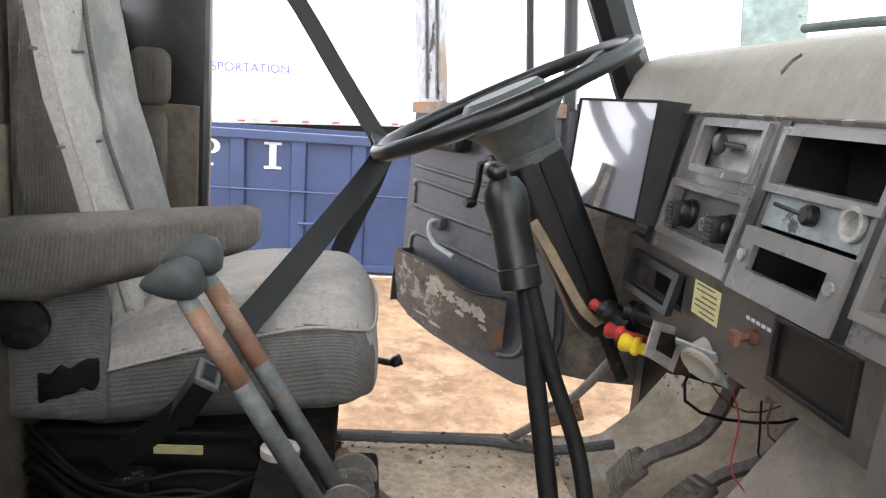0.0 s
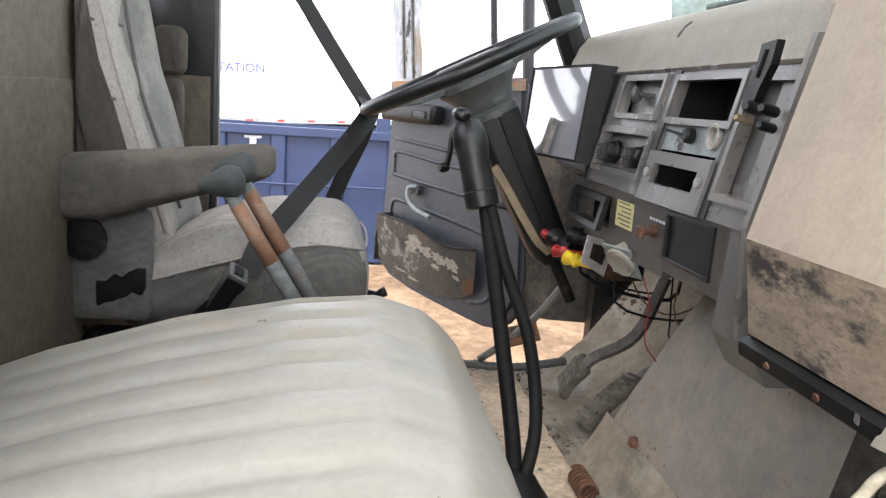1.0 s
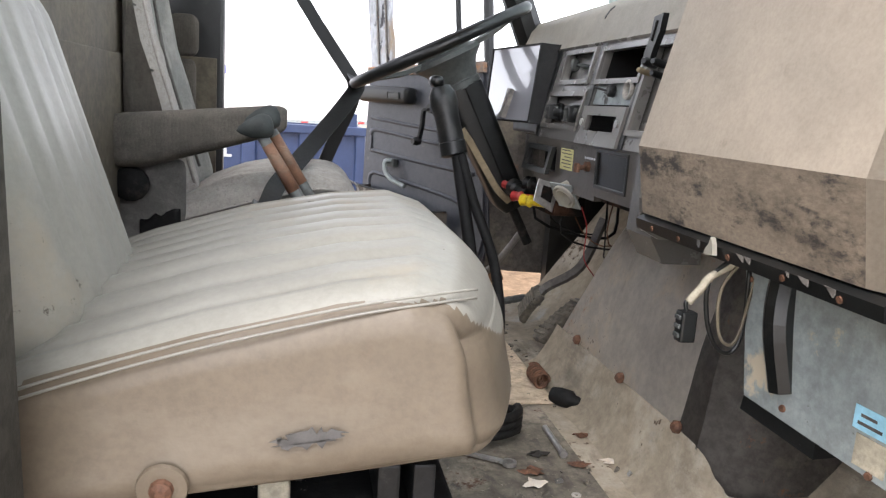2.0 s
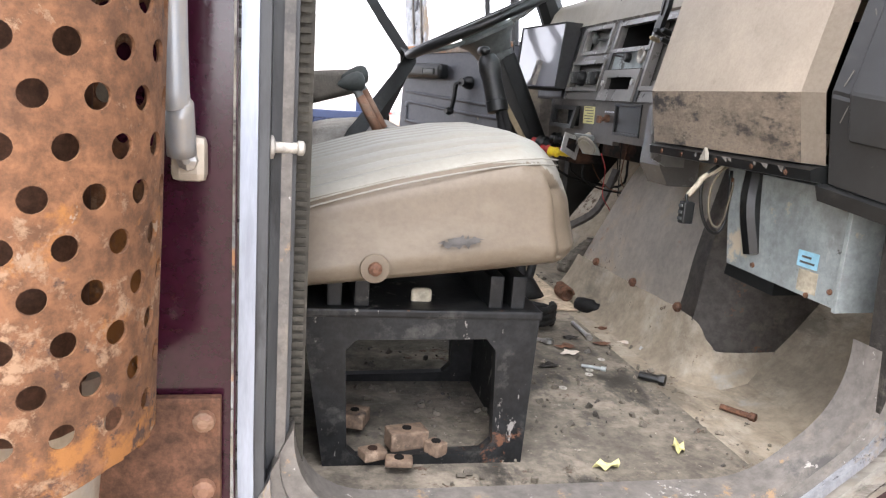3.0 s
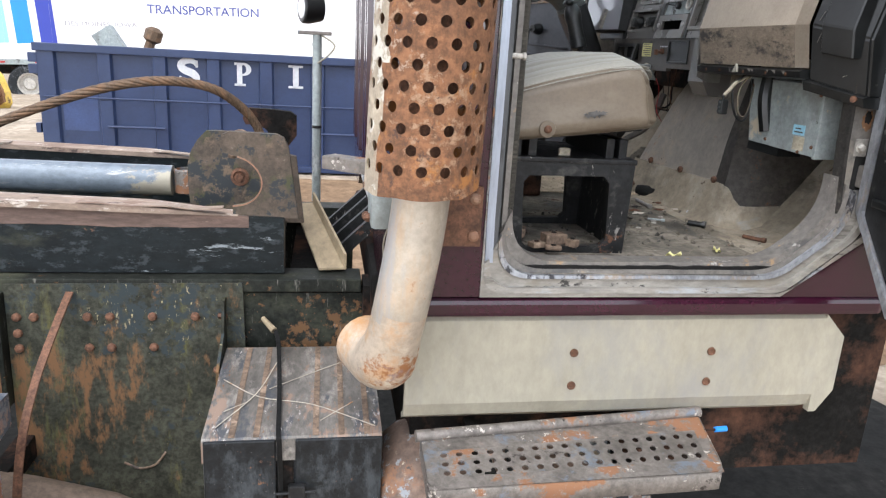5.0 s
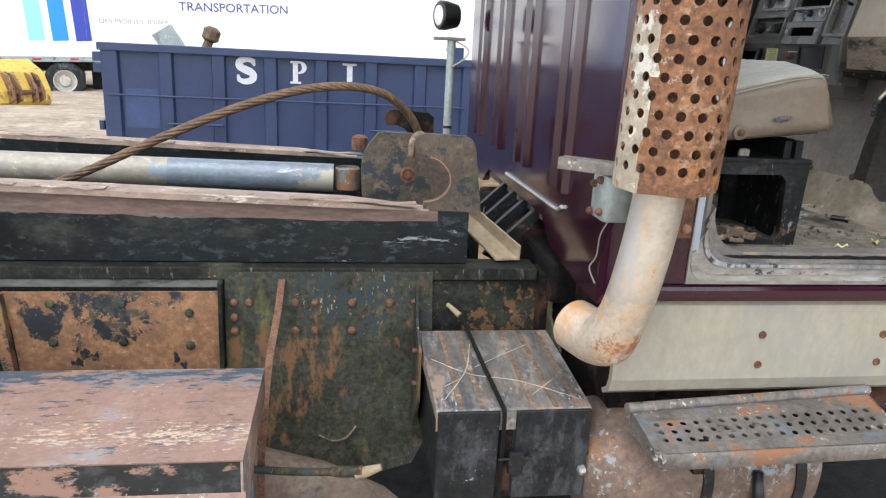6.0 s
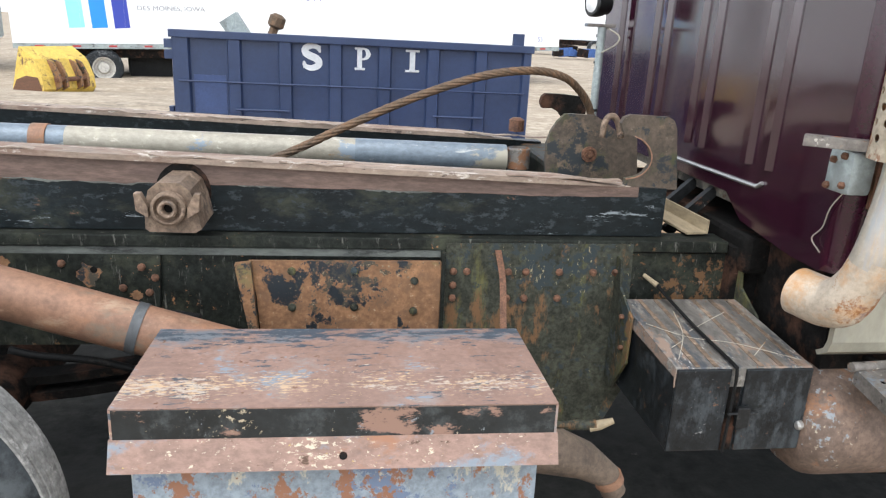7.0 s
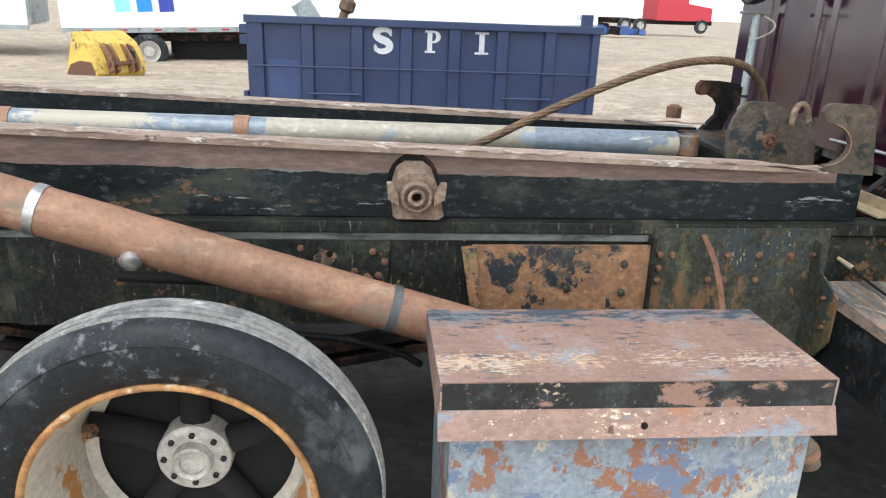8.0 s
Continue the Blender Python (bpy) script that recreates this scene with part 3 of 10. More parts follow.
    doorgrey=mat("grey_door_paint", (0.082, 0.088, 0.104), 0.45, 0.1, var=0.15, scale=5, bump=0.08, layers=[((0.147, 0.148, 0.150), 13, 0.62, 0.7, 0.7), ((0.041, 0.042, 0.047), 5, 0.58, 0.72, 0.6), (RUST, 9, 0.68, 0.74, 0.9), ((0.23, 0.2, 0.165), 22, 0.52, 0.56, 0.8, (5, 0.6), (1, 1, 0.7), (2, 0.17, 0.24, 0.22)), ((0.24, 0.12, 0.055), 12, 0.52, 0.6, 0.9, (4, 0.6), (1, 1, 1), (2, 0.1, 0.2, 0.25))]),
    olive=mat("olive_brown_trim", (0.12, 0.10, 0.072), 0.7, var=0.2, scale=6, layers=[((0.19, 0.16, 0.11), 4, 0.52, 0.7, 0.8)]),
    timber=mat("weathered_tan_bar", (0.34, 0.27, 0.17), 0.75, var=0.2, scale=9, stretch=(1, 0.3, 1)),
    redtruck=mat("far_red_paint", (0.5, 0.03, 0.05), 0.4, var=0.1, bump=0),
    patchblue=mat("patched_blue_paint", (0.036, 0.062, 0.16), 0.5, var=0.12, bump=0.02),
    farblue=mat("far_blue_paint", (0.05, 0.12, 0.35), 0.5, var=0.3, bump=0),
    clay=mat("reddish_brown_ground", (0.25, 0.165, 0.10), 0.95, var=0.25, scale=1.6, bump=0.6, fine=12, layers=[((0.33, 0.225, 0.14), 2.5, 0.5, 0.64, 0.95), ((0.15, 0.10, 0.065), 5, 0.6, 0.7, 0.95), ((0.42, 0.32, 0.22), 16, 0.62, 0.7, 0.95)], spec=0.15),
    # near-black ground colour with the truck's shade painted in
    dusky=mat("undertruck_shade", (0.029, 0.028, 0.025), 0.85, var=0.35, scale=2, bump=0.6, fine=14, layers=[((0.015, 0.015, 0.013), 1.5, 0.5, 0.62, 0.7), ((0.084, 0.076, 0.063), 9, 0.65, 0.73, 0.9)], spec=0.1),
    ledge=mat("grey_green_flange", (0.13, 0.14, 0.125), 0.6, 0.1, var=0.3, scale=8, stretch=(0.3, 1, 1), layers=[((0.03, 0.032, 0.03), 7, 0.56, 0.62, 0.6), ((0.3, 0.3, 0.27), 12, 0.62, 0.68, 0.7)]),
    foil=mat("dusty_black_cloth", (0.05, 0.047, 0.043), 0.9, var=0.3, scale=8, bump=0.5, fine=150, layers=[((0.2, 0.18, 0.15), 6, 0.58, 0.75, 0.95)], spec=0.1),
    vinylside=mat("tan_vinyl", (0.150, 0.120, 0.085), 0.42, var=0.1, scale=3, bump=0.06, fine=120, layers=[((0.193, 0.163, 0.123), 4, 0.5, 0.7, 0.5, None, (1, 1, 2)), ((0.114, 0.077, 0.050), 5, 0.56, 0.75, 0.55), ((0.059, 0.050, 0.038), 50, 0.69, 0.73, 0.7, (4, 0.4))]),
    jamb=mat("weathered_cream_jamb", (0.326, 0.308, 0.273), 0.5, 0.1, var=0.25, scale=8, stretch=(0.4, 1, 1), layers=[((0.352, 0.396, 0.440), 6, 0.55, 0.68, 0.4, (2, 0.6)), ((0.238, 0.207, 0.158), 9, 0.52, 0.66, 0.8), ((0.088, 0.079, 0.066), 13, 0.57, 0.68, 0.8, (3, 0.6), (0.3, 1.2, 1)), ((0.044, 0.041, 0.037), 50, 0.61, 0.65, 0.7, (4, 0.8)), ((0.370, 0.194, 0.097), 20, 0.67, 0.72, 0.85, (3, 0.5))]),
    cheek=mat("brown_mossy_plate", (0.115, 0.088, 0.064), 0.75, var=0.35, scale=7, layers=[((0.067, 0.071, 0.033), 6, 0.54, 0.64, 0.9), ((0.019, 0.024, 0.027), 14, 0.58, 0.61, 0.5, (3, 0.8)), ((0.157, 0.114, 0.076), 22, 0.6, 0.68, 0.85, (3, 0.6)), ((0.286, 0.267, 0.190), 40, 0.66, 0.69, 0.8)]),
    # near-black for hollows and undersides: their shade put into the colour
    void=mat("shade_black", (0.006, 0.006, 0.006), 0.9, var=0.2, scale=8, bump=0),
    dashlow=mat("brown_lower_dash", (0.085, 0.075, 0.063), 0.45, var=0.2, scale=6, bump=0.1, fine=160, layers=[((0.18, 0.155, 0.125), 6, 0.56, 0.7, 0.7), ((0.03, 0.027, 0.024), 16, 0.6, 0.67, 0.5, (4, 0.5))]),
    dustmat=mat("clay_dusted_mat", (0.62, 0.50, 0.36), 0.95, var=0.25, scale=6, bump=0.6, fine=60, layers=[((0.60, 0.5, 0.375), 5, 0.52, 0.66, 0.95), ((0.27, 0.2, 0.135), 9, 0.6, 0.7, 0.95, (3, 0.5)), ((0.10, 0.075, 0.05), 40, 0.65, 0.7, 0.9, (4, 0.7))]),
    humpdust=mat("dust_filmed_hump", (0.352, 0.298, 0.221), 0.9, var=0.2, scale=5, bump=0.35, fine=45, layers=[((0.459, 0.414, 0.338), 4, 0.5, 0.66, 0.95), ((0.313, 0.322, 0.309), 5, 0.58, 0.7, 0.8, None, (0.6, 1, 1)), ((0.167, 0.144, 0.108), 7, 0.56, 0.68, 0.8, (2, 0.6), (1, 0.4, 1)), ((0.098, 0.067, 0.043), 44, 0.65, 0.7, 0.9, (4, 0.6))]),
    pillar=mat("dull_hinge_pillar", (0.21, 0.195, 0.175), 0.55, 0.1, var=0.25, scale=8, layers=[((0.31, 0.275, 0.225), 6, 0.54, 0.68, 0.7), ((0.09, 0.088, 0.085), 8, 0.55, 0.66, 0.6, (3, 0.6)), ((0.36, 0.25, 0.15), 24, 0.64, 0.7, 0.85, (4, 0.6)), ((0.45, 0.43, 0.4), 50, 0.66, 0.69, 0.6, (4, 0.5))]),
    bounce=mat("beige_bounce_panel", (0.56, 0.52, 0.45), 0.9, var=0.1, scale=6),
    armcloth=mat("grey_brown_ribbed_cloth", (0.345, 0.315, 0.274), 0.95, var=0.2, scale=7, bump=0.8, fine=260, ribs=("X", 190, 0.4), layers=[((0.255, 0.232, 0.203), 6, 0.55, 0.75, 0.95)], spec=0.2),
    flaked=mat("flaked_bare_primer", (0.50, 0.45, 0.375), 0.7, var=0.2, scale=30, layers=[((0.2, 0.15, 0.11), 40, 0.58, 0.66, 0.85)]),
    silldoor=mat("rust_streaked_sill", (0.33, 0.27, 0.22), 0.7, var=0.25, scale=9, layers=[((0.42, 0.2, 0.09), 8, 0.5, 0.6, 0.85), ((0.12, 0.11, 0.105), 14, 0.58, 0.66, 0.7), ((0.55, 0.5, 0.43), 30, 0.64, 0.68, 0.7)]),
    bolster=mat("grey_green_bolster_cloth", (0.36, 0.36, 0.335), 0.95, var=0.15, scale=7, bump=0.5, fine=260, ribs=("Z", 170, 0.15), layers=[((0.50, 0.475, 0.43), 3, 0.52, 0.7, 0.95)], spec=0.2),
    channel=mat("dark_grey_channel", (0.095, 0.10, 0.105), 0.5, 0.1, var=0.2, scale=7, stretch=(1, 1, 0.2), layers=[((0.17, 0.165, 0.155), 8, 0.55, 0.68, 0.7), ((0.04, 0.04, 0.04), 12, 0.58, 0.68, 0.6)]),
    seal=mat("olive_grey_seal", (0.075, 0.07, 0.058), 0.8, var=0.25, scale=14, bump=0.3, layers=[((0.14, 0.128, 0.105), 9, 0.56, 0.7, 0.9)], spec=0.2),
    chamber=mat("dusty_brown_casting", (0.17, 0.125, 0.092), 0.75, var=0.25, scale=9, bump=0.25, layers=[((0.27, 0.22, 0.17), 6, 0.54, 0.68, 0.85), ((0.07, 0.055, 0.045), 12, 0.56, 0.66, 0.8), ((0.42, 0.38, 0.32), 50, 0.67, 0.7, 0.8)]),
    pocket=mat("brown_grey_pocket_paint", (0.115, 0.102, 0.088), 0.6, 0.1, var=0.25, scale=5, layers=[((0.17, 0.15, 0.125), 4, 0.52, 0.68, 0.7), ((0.3, 0.28, 0.25), 26, 0.62, 0.65, 0.7, (4, 0.7)), ((0.2, 0.095, 0.05), 10, 0.6, 0.68, 0.9, (3, 0.6)), ((0.04, 0.038, 0.036), 7, 0.6, 0.7, 0.6)]),
    flank=mat("dark_brown_sheet", (0.13, 0.115, 0.10), 0.55, 0.1, var=0.25, scale=6, layers=[((0.30, 0.26, 0.2), 5, 0.55, 0.72, 0.85), ((0.3, 0.14, 0.075), 12, 0.63, 0.7, 0.9)]),
    bluetrim=mat("blue_white_metal_trim", (0.384, 0.429, 0.503), 0.32, 0.35, var=0.15, scale=6, bump=0.04, stretch=(1, 1, 0.15), layers=[((0.279, 0.269, 0.245), 8, 0.6, 0.7, 0.6), ((0.062, 0.064, 0.075), 40, 0.68, 0.72, 0.6, (4, 0.5))]),
    pivotm=mat("dark_rust_casting", (0.235, 0.165, 0.115), 0.75, 0.1, var=0.35, scale=14, bump=0.3, layers=[((0.34, 0.25, 0.18), 20, 0.57, 0.65, 0.8, (6, 0.6)), ((0.05, 0.04, 0.035), 12, 0.58, 0.66, 0.6)]),
    knobm=mat("matt_grey_green_knob", (0.05, 0.06, 0.058), 0.7, var=0.2, scale=16, layers=[((0.12, 0.125, 0.115), 9, 0.58, 0.75, 0.8)]),
    pipehot=mat("heat_stained_elbow", (0.55, 0.46, 0.36), 0.42, 0.25, var=0.14, scale=6, bump=0.06, layers=[((0.52, 0.29, 0.13), 6, 0.44, 0.6, 0.65, (4, 0.6)), ((0.64, 0.58, 0.48), 8, 0.57, 0.66, 0.45), ((0.33, 0.15, 0.06), 34, 0.58, 0.66, 0.9, (5, 0.8)), ((0.26, 0.18, 0.18), 7, 0.61, 0.68, 0.5)]),
    stackpale=mat("peeling_cream_over_rust", (0.421, 0.352, 0.260), 0.75, var=0.25, scale=9, bump=0.4, layers=[((0.253, 0.138, 0.084), 14, 0.54, 0.58, 0.88, (5, 0.7), (1, 1, 0.6)), ((0.551, 0.520, 0.444), 22, 0.58, 0.62, 0.7, (4, 0.7)), ((0.275, 0.230, 0.107), 17, 0.64, 0.68, 0.8)]),
    grass=mat("dry_grass", (0.30, 0.32, 0.14), 0.95, var=0.4, scale=2, fine=14),
)
glass = bpy.data.materials.new("green_tinted_glass")
glass.use_nodes = True
gp = glass.node_tree.nodes["Principled BSDF"]
gp.inputs["Base Color"].default_value = (0.86, 0.97, 0.93, 1)
gp.inputs["Roughness"].default_value, gp.inputs["Transmission Weight"].default_value, gp.inputs["IOR"].default_value = 0.02, 1.0, 1.05
# lens with a pale base colour in place of the reflected sky
gloss = bpy.data.materials.new("sky_pale_instrument_lens")
gloss.use_nodes = True
gp = gloss.node_tree.nodes["Principled BSDF"]
gp.inputs["Base Color"].default_value = (0.30, 0.30, 0.33, 1)
gp.inputs["Roughness"].default_value, gp.inputs["Specular IOR Level"].default_value, gp.inputs["Coat Weight"].default_value = 0.16, 0.9, 1.0


# ---- the yard ----
def ground_z(x, y):
    marks = ((-400, -0.1), (2.5, -0.1), (9, 0.0), (13, 0.0), (19, -0.36), (26, -0.2), (50, 0.0), (400, 0.6))
    z = 0.0
    for (a, za), (b, zb) in zip(marks, marks[1:]):
        if a <= y <= b:
            z = za + (zb - za) * (y - a) / (b - a)
    near = max(0.0, 1 - abs(y - 8) / 30)
    # packed dirt under the rear wheels
    z += 0.17 * math.exp(-max(0.0, abs(x + 3.55) - 1.0) ** 2 / 0.3 - max(0.0, abs(y + 0.15) - 0.35) ** 2 / 0.3)
    return z + near * (0.03 * noise.noise((x * 0.5, y * 0.5, 0)) + 0.012 * noise.noise((x * 2.3, y * 2.3, 3)))


def spaced(a, b, fine, edge):
    out, v, s = [0.0], 0.0, fine
    while v < b:
        v += s
        s = fine if v < edge else s * 1.35
        out.append(v)
    low, v, s = [], 0.0, fine
    while v > a:
        v -= s
        s = fine if v > -edge else s * 1.35
        low.append(v)
    return low[::-1] + out


def build_ground():
    xs, ys = spaced(-400, 400, 0.3, 13), spaced(-60, 400, 0.3, 24)
    verts = [(x, y, ground_z(x, y)) for y in ys for x in xs]
    w = len(xs)
    faces = [(j * w + i, j * w + i + 1, (j + 1) * w + i + 1, (j + 1) * w + i) for j in range(len(ys) - 1) for i in range(w - 1)]
    me = bpy.data.meshes.new("ground")
    me.from_pydata(verts, [], faces)
    me.materials.append(M["dirt"])
    me.shade_smooth()
    tagged(new("ground", me), "dry pale brown dirt of a scrap yard with ruts", "ground", kind="structure")


build_ground()


def build_truck_shade():
    # dark sheet over the ground stands in for shade beneath the truck
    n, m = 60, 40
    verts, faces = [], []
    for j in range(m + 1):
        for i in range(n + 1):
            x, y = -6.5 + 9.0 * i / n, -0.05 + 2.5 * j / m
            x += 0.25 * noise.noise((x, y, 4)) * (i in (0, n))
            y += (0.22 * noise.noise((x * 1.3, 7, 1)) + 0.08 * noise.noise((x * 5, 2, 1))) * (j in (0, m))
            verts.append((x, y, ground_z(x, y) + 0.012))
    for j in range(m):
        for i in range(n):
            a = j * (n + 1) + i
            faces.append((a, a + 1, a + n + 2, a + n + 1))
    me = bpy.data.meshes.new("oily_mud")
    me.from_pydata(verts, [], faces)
    me.materials.append(M["dusky"])
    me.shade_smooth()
    tagged(new("oily_mud", me), "dark ground sheet standing in for shade beneath the truck", "mud", kind="structure")


build_truck_shade()


def build_brown_patch():
    n, m = 56, 40
    verts, faces = [], []
    for j in range(m + 1):
        for i in range(n + 1):
            x, y = -3.4 + 7.4 * i / n, 2.1 + 5.6 * j / m
            x += 0.5 * noise.noise((x, y * 0.8, 9)) * (i in (0, n))
            y += (0.5 * noise.noise((x * 0.7, 3, 5)) + 0.12 * noise.noise((x * 4, 8, 5))) * (j in (0, m))
            verts.append((x, y, ground_z(x, y) + 0.008))
    for j in range(m):
        for i in range(n):
            a = j * (n + 1) + i
            faces.append((a, a + 1, a + n + 2, a + n + 1))
    me = bpy.data.meshes.new("clay_patch")
    me.from_pydata(verts, [], faces)
    me.materials.append(M["clay"])
    me.shade_smooth()
    tagged(new("clay_patch", me), "darker reddish brown ground beside the truck", "clay", kind="structure")


build_brown_patch()


def lettering(name, text, size, m, material, parent, thick=0.0, label="", width=None, bold=0.0):
    """Words in the built-in font on the x-z plane of m, facing its minus y side."""
    cu = bpy.data.curves.new(name, "FONT")
    cu.body, cu.size, cu.extrude, cu.offset = text, size, thick, bold
    tmp = bpy.data.objects.new(name, cu)
    scene.collection.objects.link(tmp)
    bpy.context.view_layer.update()
    me = bpy.data.meshes.new_from_object(tmp)
    wide = max(v.co.x for v in me.vertices) - min(v.co.x for v in me.vertices)
    bpy.data.objects.remove(tmp)
    k = width / wide if width else 1.0
    me.transform(m @ pose(0, 0, 0, 90) @ Matrix.Diagonal((k, 1, 1, 1)))
    # one mesh a letter
    whole = B()
    whole.from_mesh(me)
    bpy.data.meshes.remove(me)
    left = set(whole.verts)
    while left:
        stack, letter = [left.pop()], []
        while stack:
            v = stack.pop()
            letter.append(v)
            for e in v.link_edges:
                o = e.other_vert(v)
                if o in left:
                    left.remove(o)
                    stack.append(o)
        bm, made = B(), {}
        for v in letter:
            made[v] = bm.verts.new(v.co)
        for f in {f for v in letter for f in v.link_faces}:
            bm.faces.new([made[v] for v in f.verts])
        part(name, bm, material, parent, label)
    whole.free()


def frame_of(origin, along, up=(0, 0, 1)):
    x = Vector(along).normalized()
    y = Vector(up).cross(x).normalized()
    z = x.cross(y)
    m = Matrix((x, y, z)).transposed().to_4x4()
    m.translation = origin
    return m


def road_wheel(name, m, r, w, parent, rim_r):
    """A wheel whose axle is the y axis of m; its outer side is minus y."""
    turn = m @ pose(0, 0, 0, 90)
    bm = B()
    lathe(bm, [(rim_r, 0), (rim_r + 0.04, 0.012), (r * 0.9, 0.0), (r, -0.05), (r, -w + 0.05), (r * 0.9, -w), (rim_r, -w)], turn, 40, False)
    t = part(name, bm, M["tyre"], parent, smooth=True, angle=35)
    bm = B()
    lathe(bm, [(rim_r, 0.005), (rim_r - 0.03, -0.005), (rim_r - 0.05, -0.09), (0.17, -0.1), (0.13, -0.02), (0.0, -0.02)], turn, 32, False)
    part("rim", bm, M["hub"], t, "pale steel rim", smooth=True, angle=30)
    return t


def build_trailer():
    o = (-10.3, 19.3, 0.6)
    m = frame_of(o, (15.5, 4.7, 0.4))
    t = thing("semi_trailer", (-4, 21, -0.3), "long white box semi trailer with navy lettering and blue stripes", "trailer")
    bm = B()
    box(bm, (0, 0, 0.12), (16.2, 2.6, 2.9), 0.03, m)
    part("body", bm, M["white"], t)
    bm = B()
    box(bm, (0.0, -0.02, 0.0), (16.2, 0.06, 0.13), 0.0, m)
    part("bottom_rail", bm, M["zinc"], t, "grey metal side rail")
    for k in range(18):
        bm = B()
        box(bm, (0.5 + k * 0.88, -0.028, 0.04), (0.7 + k * 0.88, -0.022, 0.09), 0, m)
        part("reflector", bm, M["red"], t)
    bm = B()
    for s in range(15):
        rod(bm, m @ Vector((0.55 + s * 1.08, -0.003, 0.14)), m @ Vector((0.55 + s * 1.08, -0.003, 2.88)), 0.004, 4)
    rod(bm, m @ Vector((0.02, -0.003, 2.06)), m @ Vector((16.18, -0.003, 2.06)), 0.012, 4)
    part("seam", bm, M["letter"], t)
    bm = B()
    box(bm, (0.2, 0.3, -0.25), (4.8, 2.3, 0.0), 0, m)
    part("chassis", bm, M["dark"], t, "dark underframe")
    # one black block stands for both the undercarriage and its shade
    bm = B()
    box(bm, (2.75, 0.7, -0.8), (12.2, 2.2, 0.0), 0.02, m)
    part("underframe", bm, M["void"], t, "black box for the undercarriage and the shade round it")
    for s in (0.81, 2.08):
        road_wheel("wheel", m @ Matrix.Translation((s, 0.02, -0.5)), 0.5, 0.28, t, 0.29)
        road_wheel("wheel", m @ Matrix.Translation((s, 2.3, -0.5)), 0.5, 0.28, t, 0.29)
    bm = B()
    for s in (12.6, 13.0):
        box(bm, (s, 0.35, -1.0), (s + 0.1, 0.5, 0.0), 0, m)
    part("landing_leg", bm, M["dark"], t)
    for k, (s, c) in enumerate(((1.35, "cyan"), (1.9, "azure"), (2.45, "indigo"))):
        bm = B()
        prism(bm, [(s, 0.52), (s + 0.38, 0.54), (s + 0.26, 2.88), (s - 0.12, 2.88)], "y", -0.006, 0.0, m)
        part("stripe", bm, M[c], t, ("pale cyan stripe", "azure stripe", "indigo stripe")[k])
    lettering("lettering", "TRANSPORTATION", 0.33, m @ Matrix.Translation((5.06, -0.008, 1.38)), M["navy"], t, 0.0, "navy letter", 3.0, 0.004)
    lettering("lettering", "DES MOINES, IOWA", 0.17, m @ Matrix.Translation((3.03, -0.008, 1.0)), M["greyprint"], t, 0.0, "small faded grey letter", 1.74)
    lettering("lettering", "53", 0.2, m @ Matrix.Translation((15.35, -0.008, 0.3)), M["navy"], t)


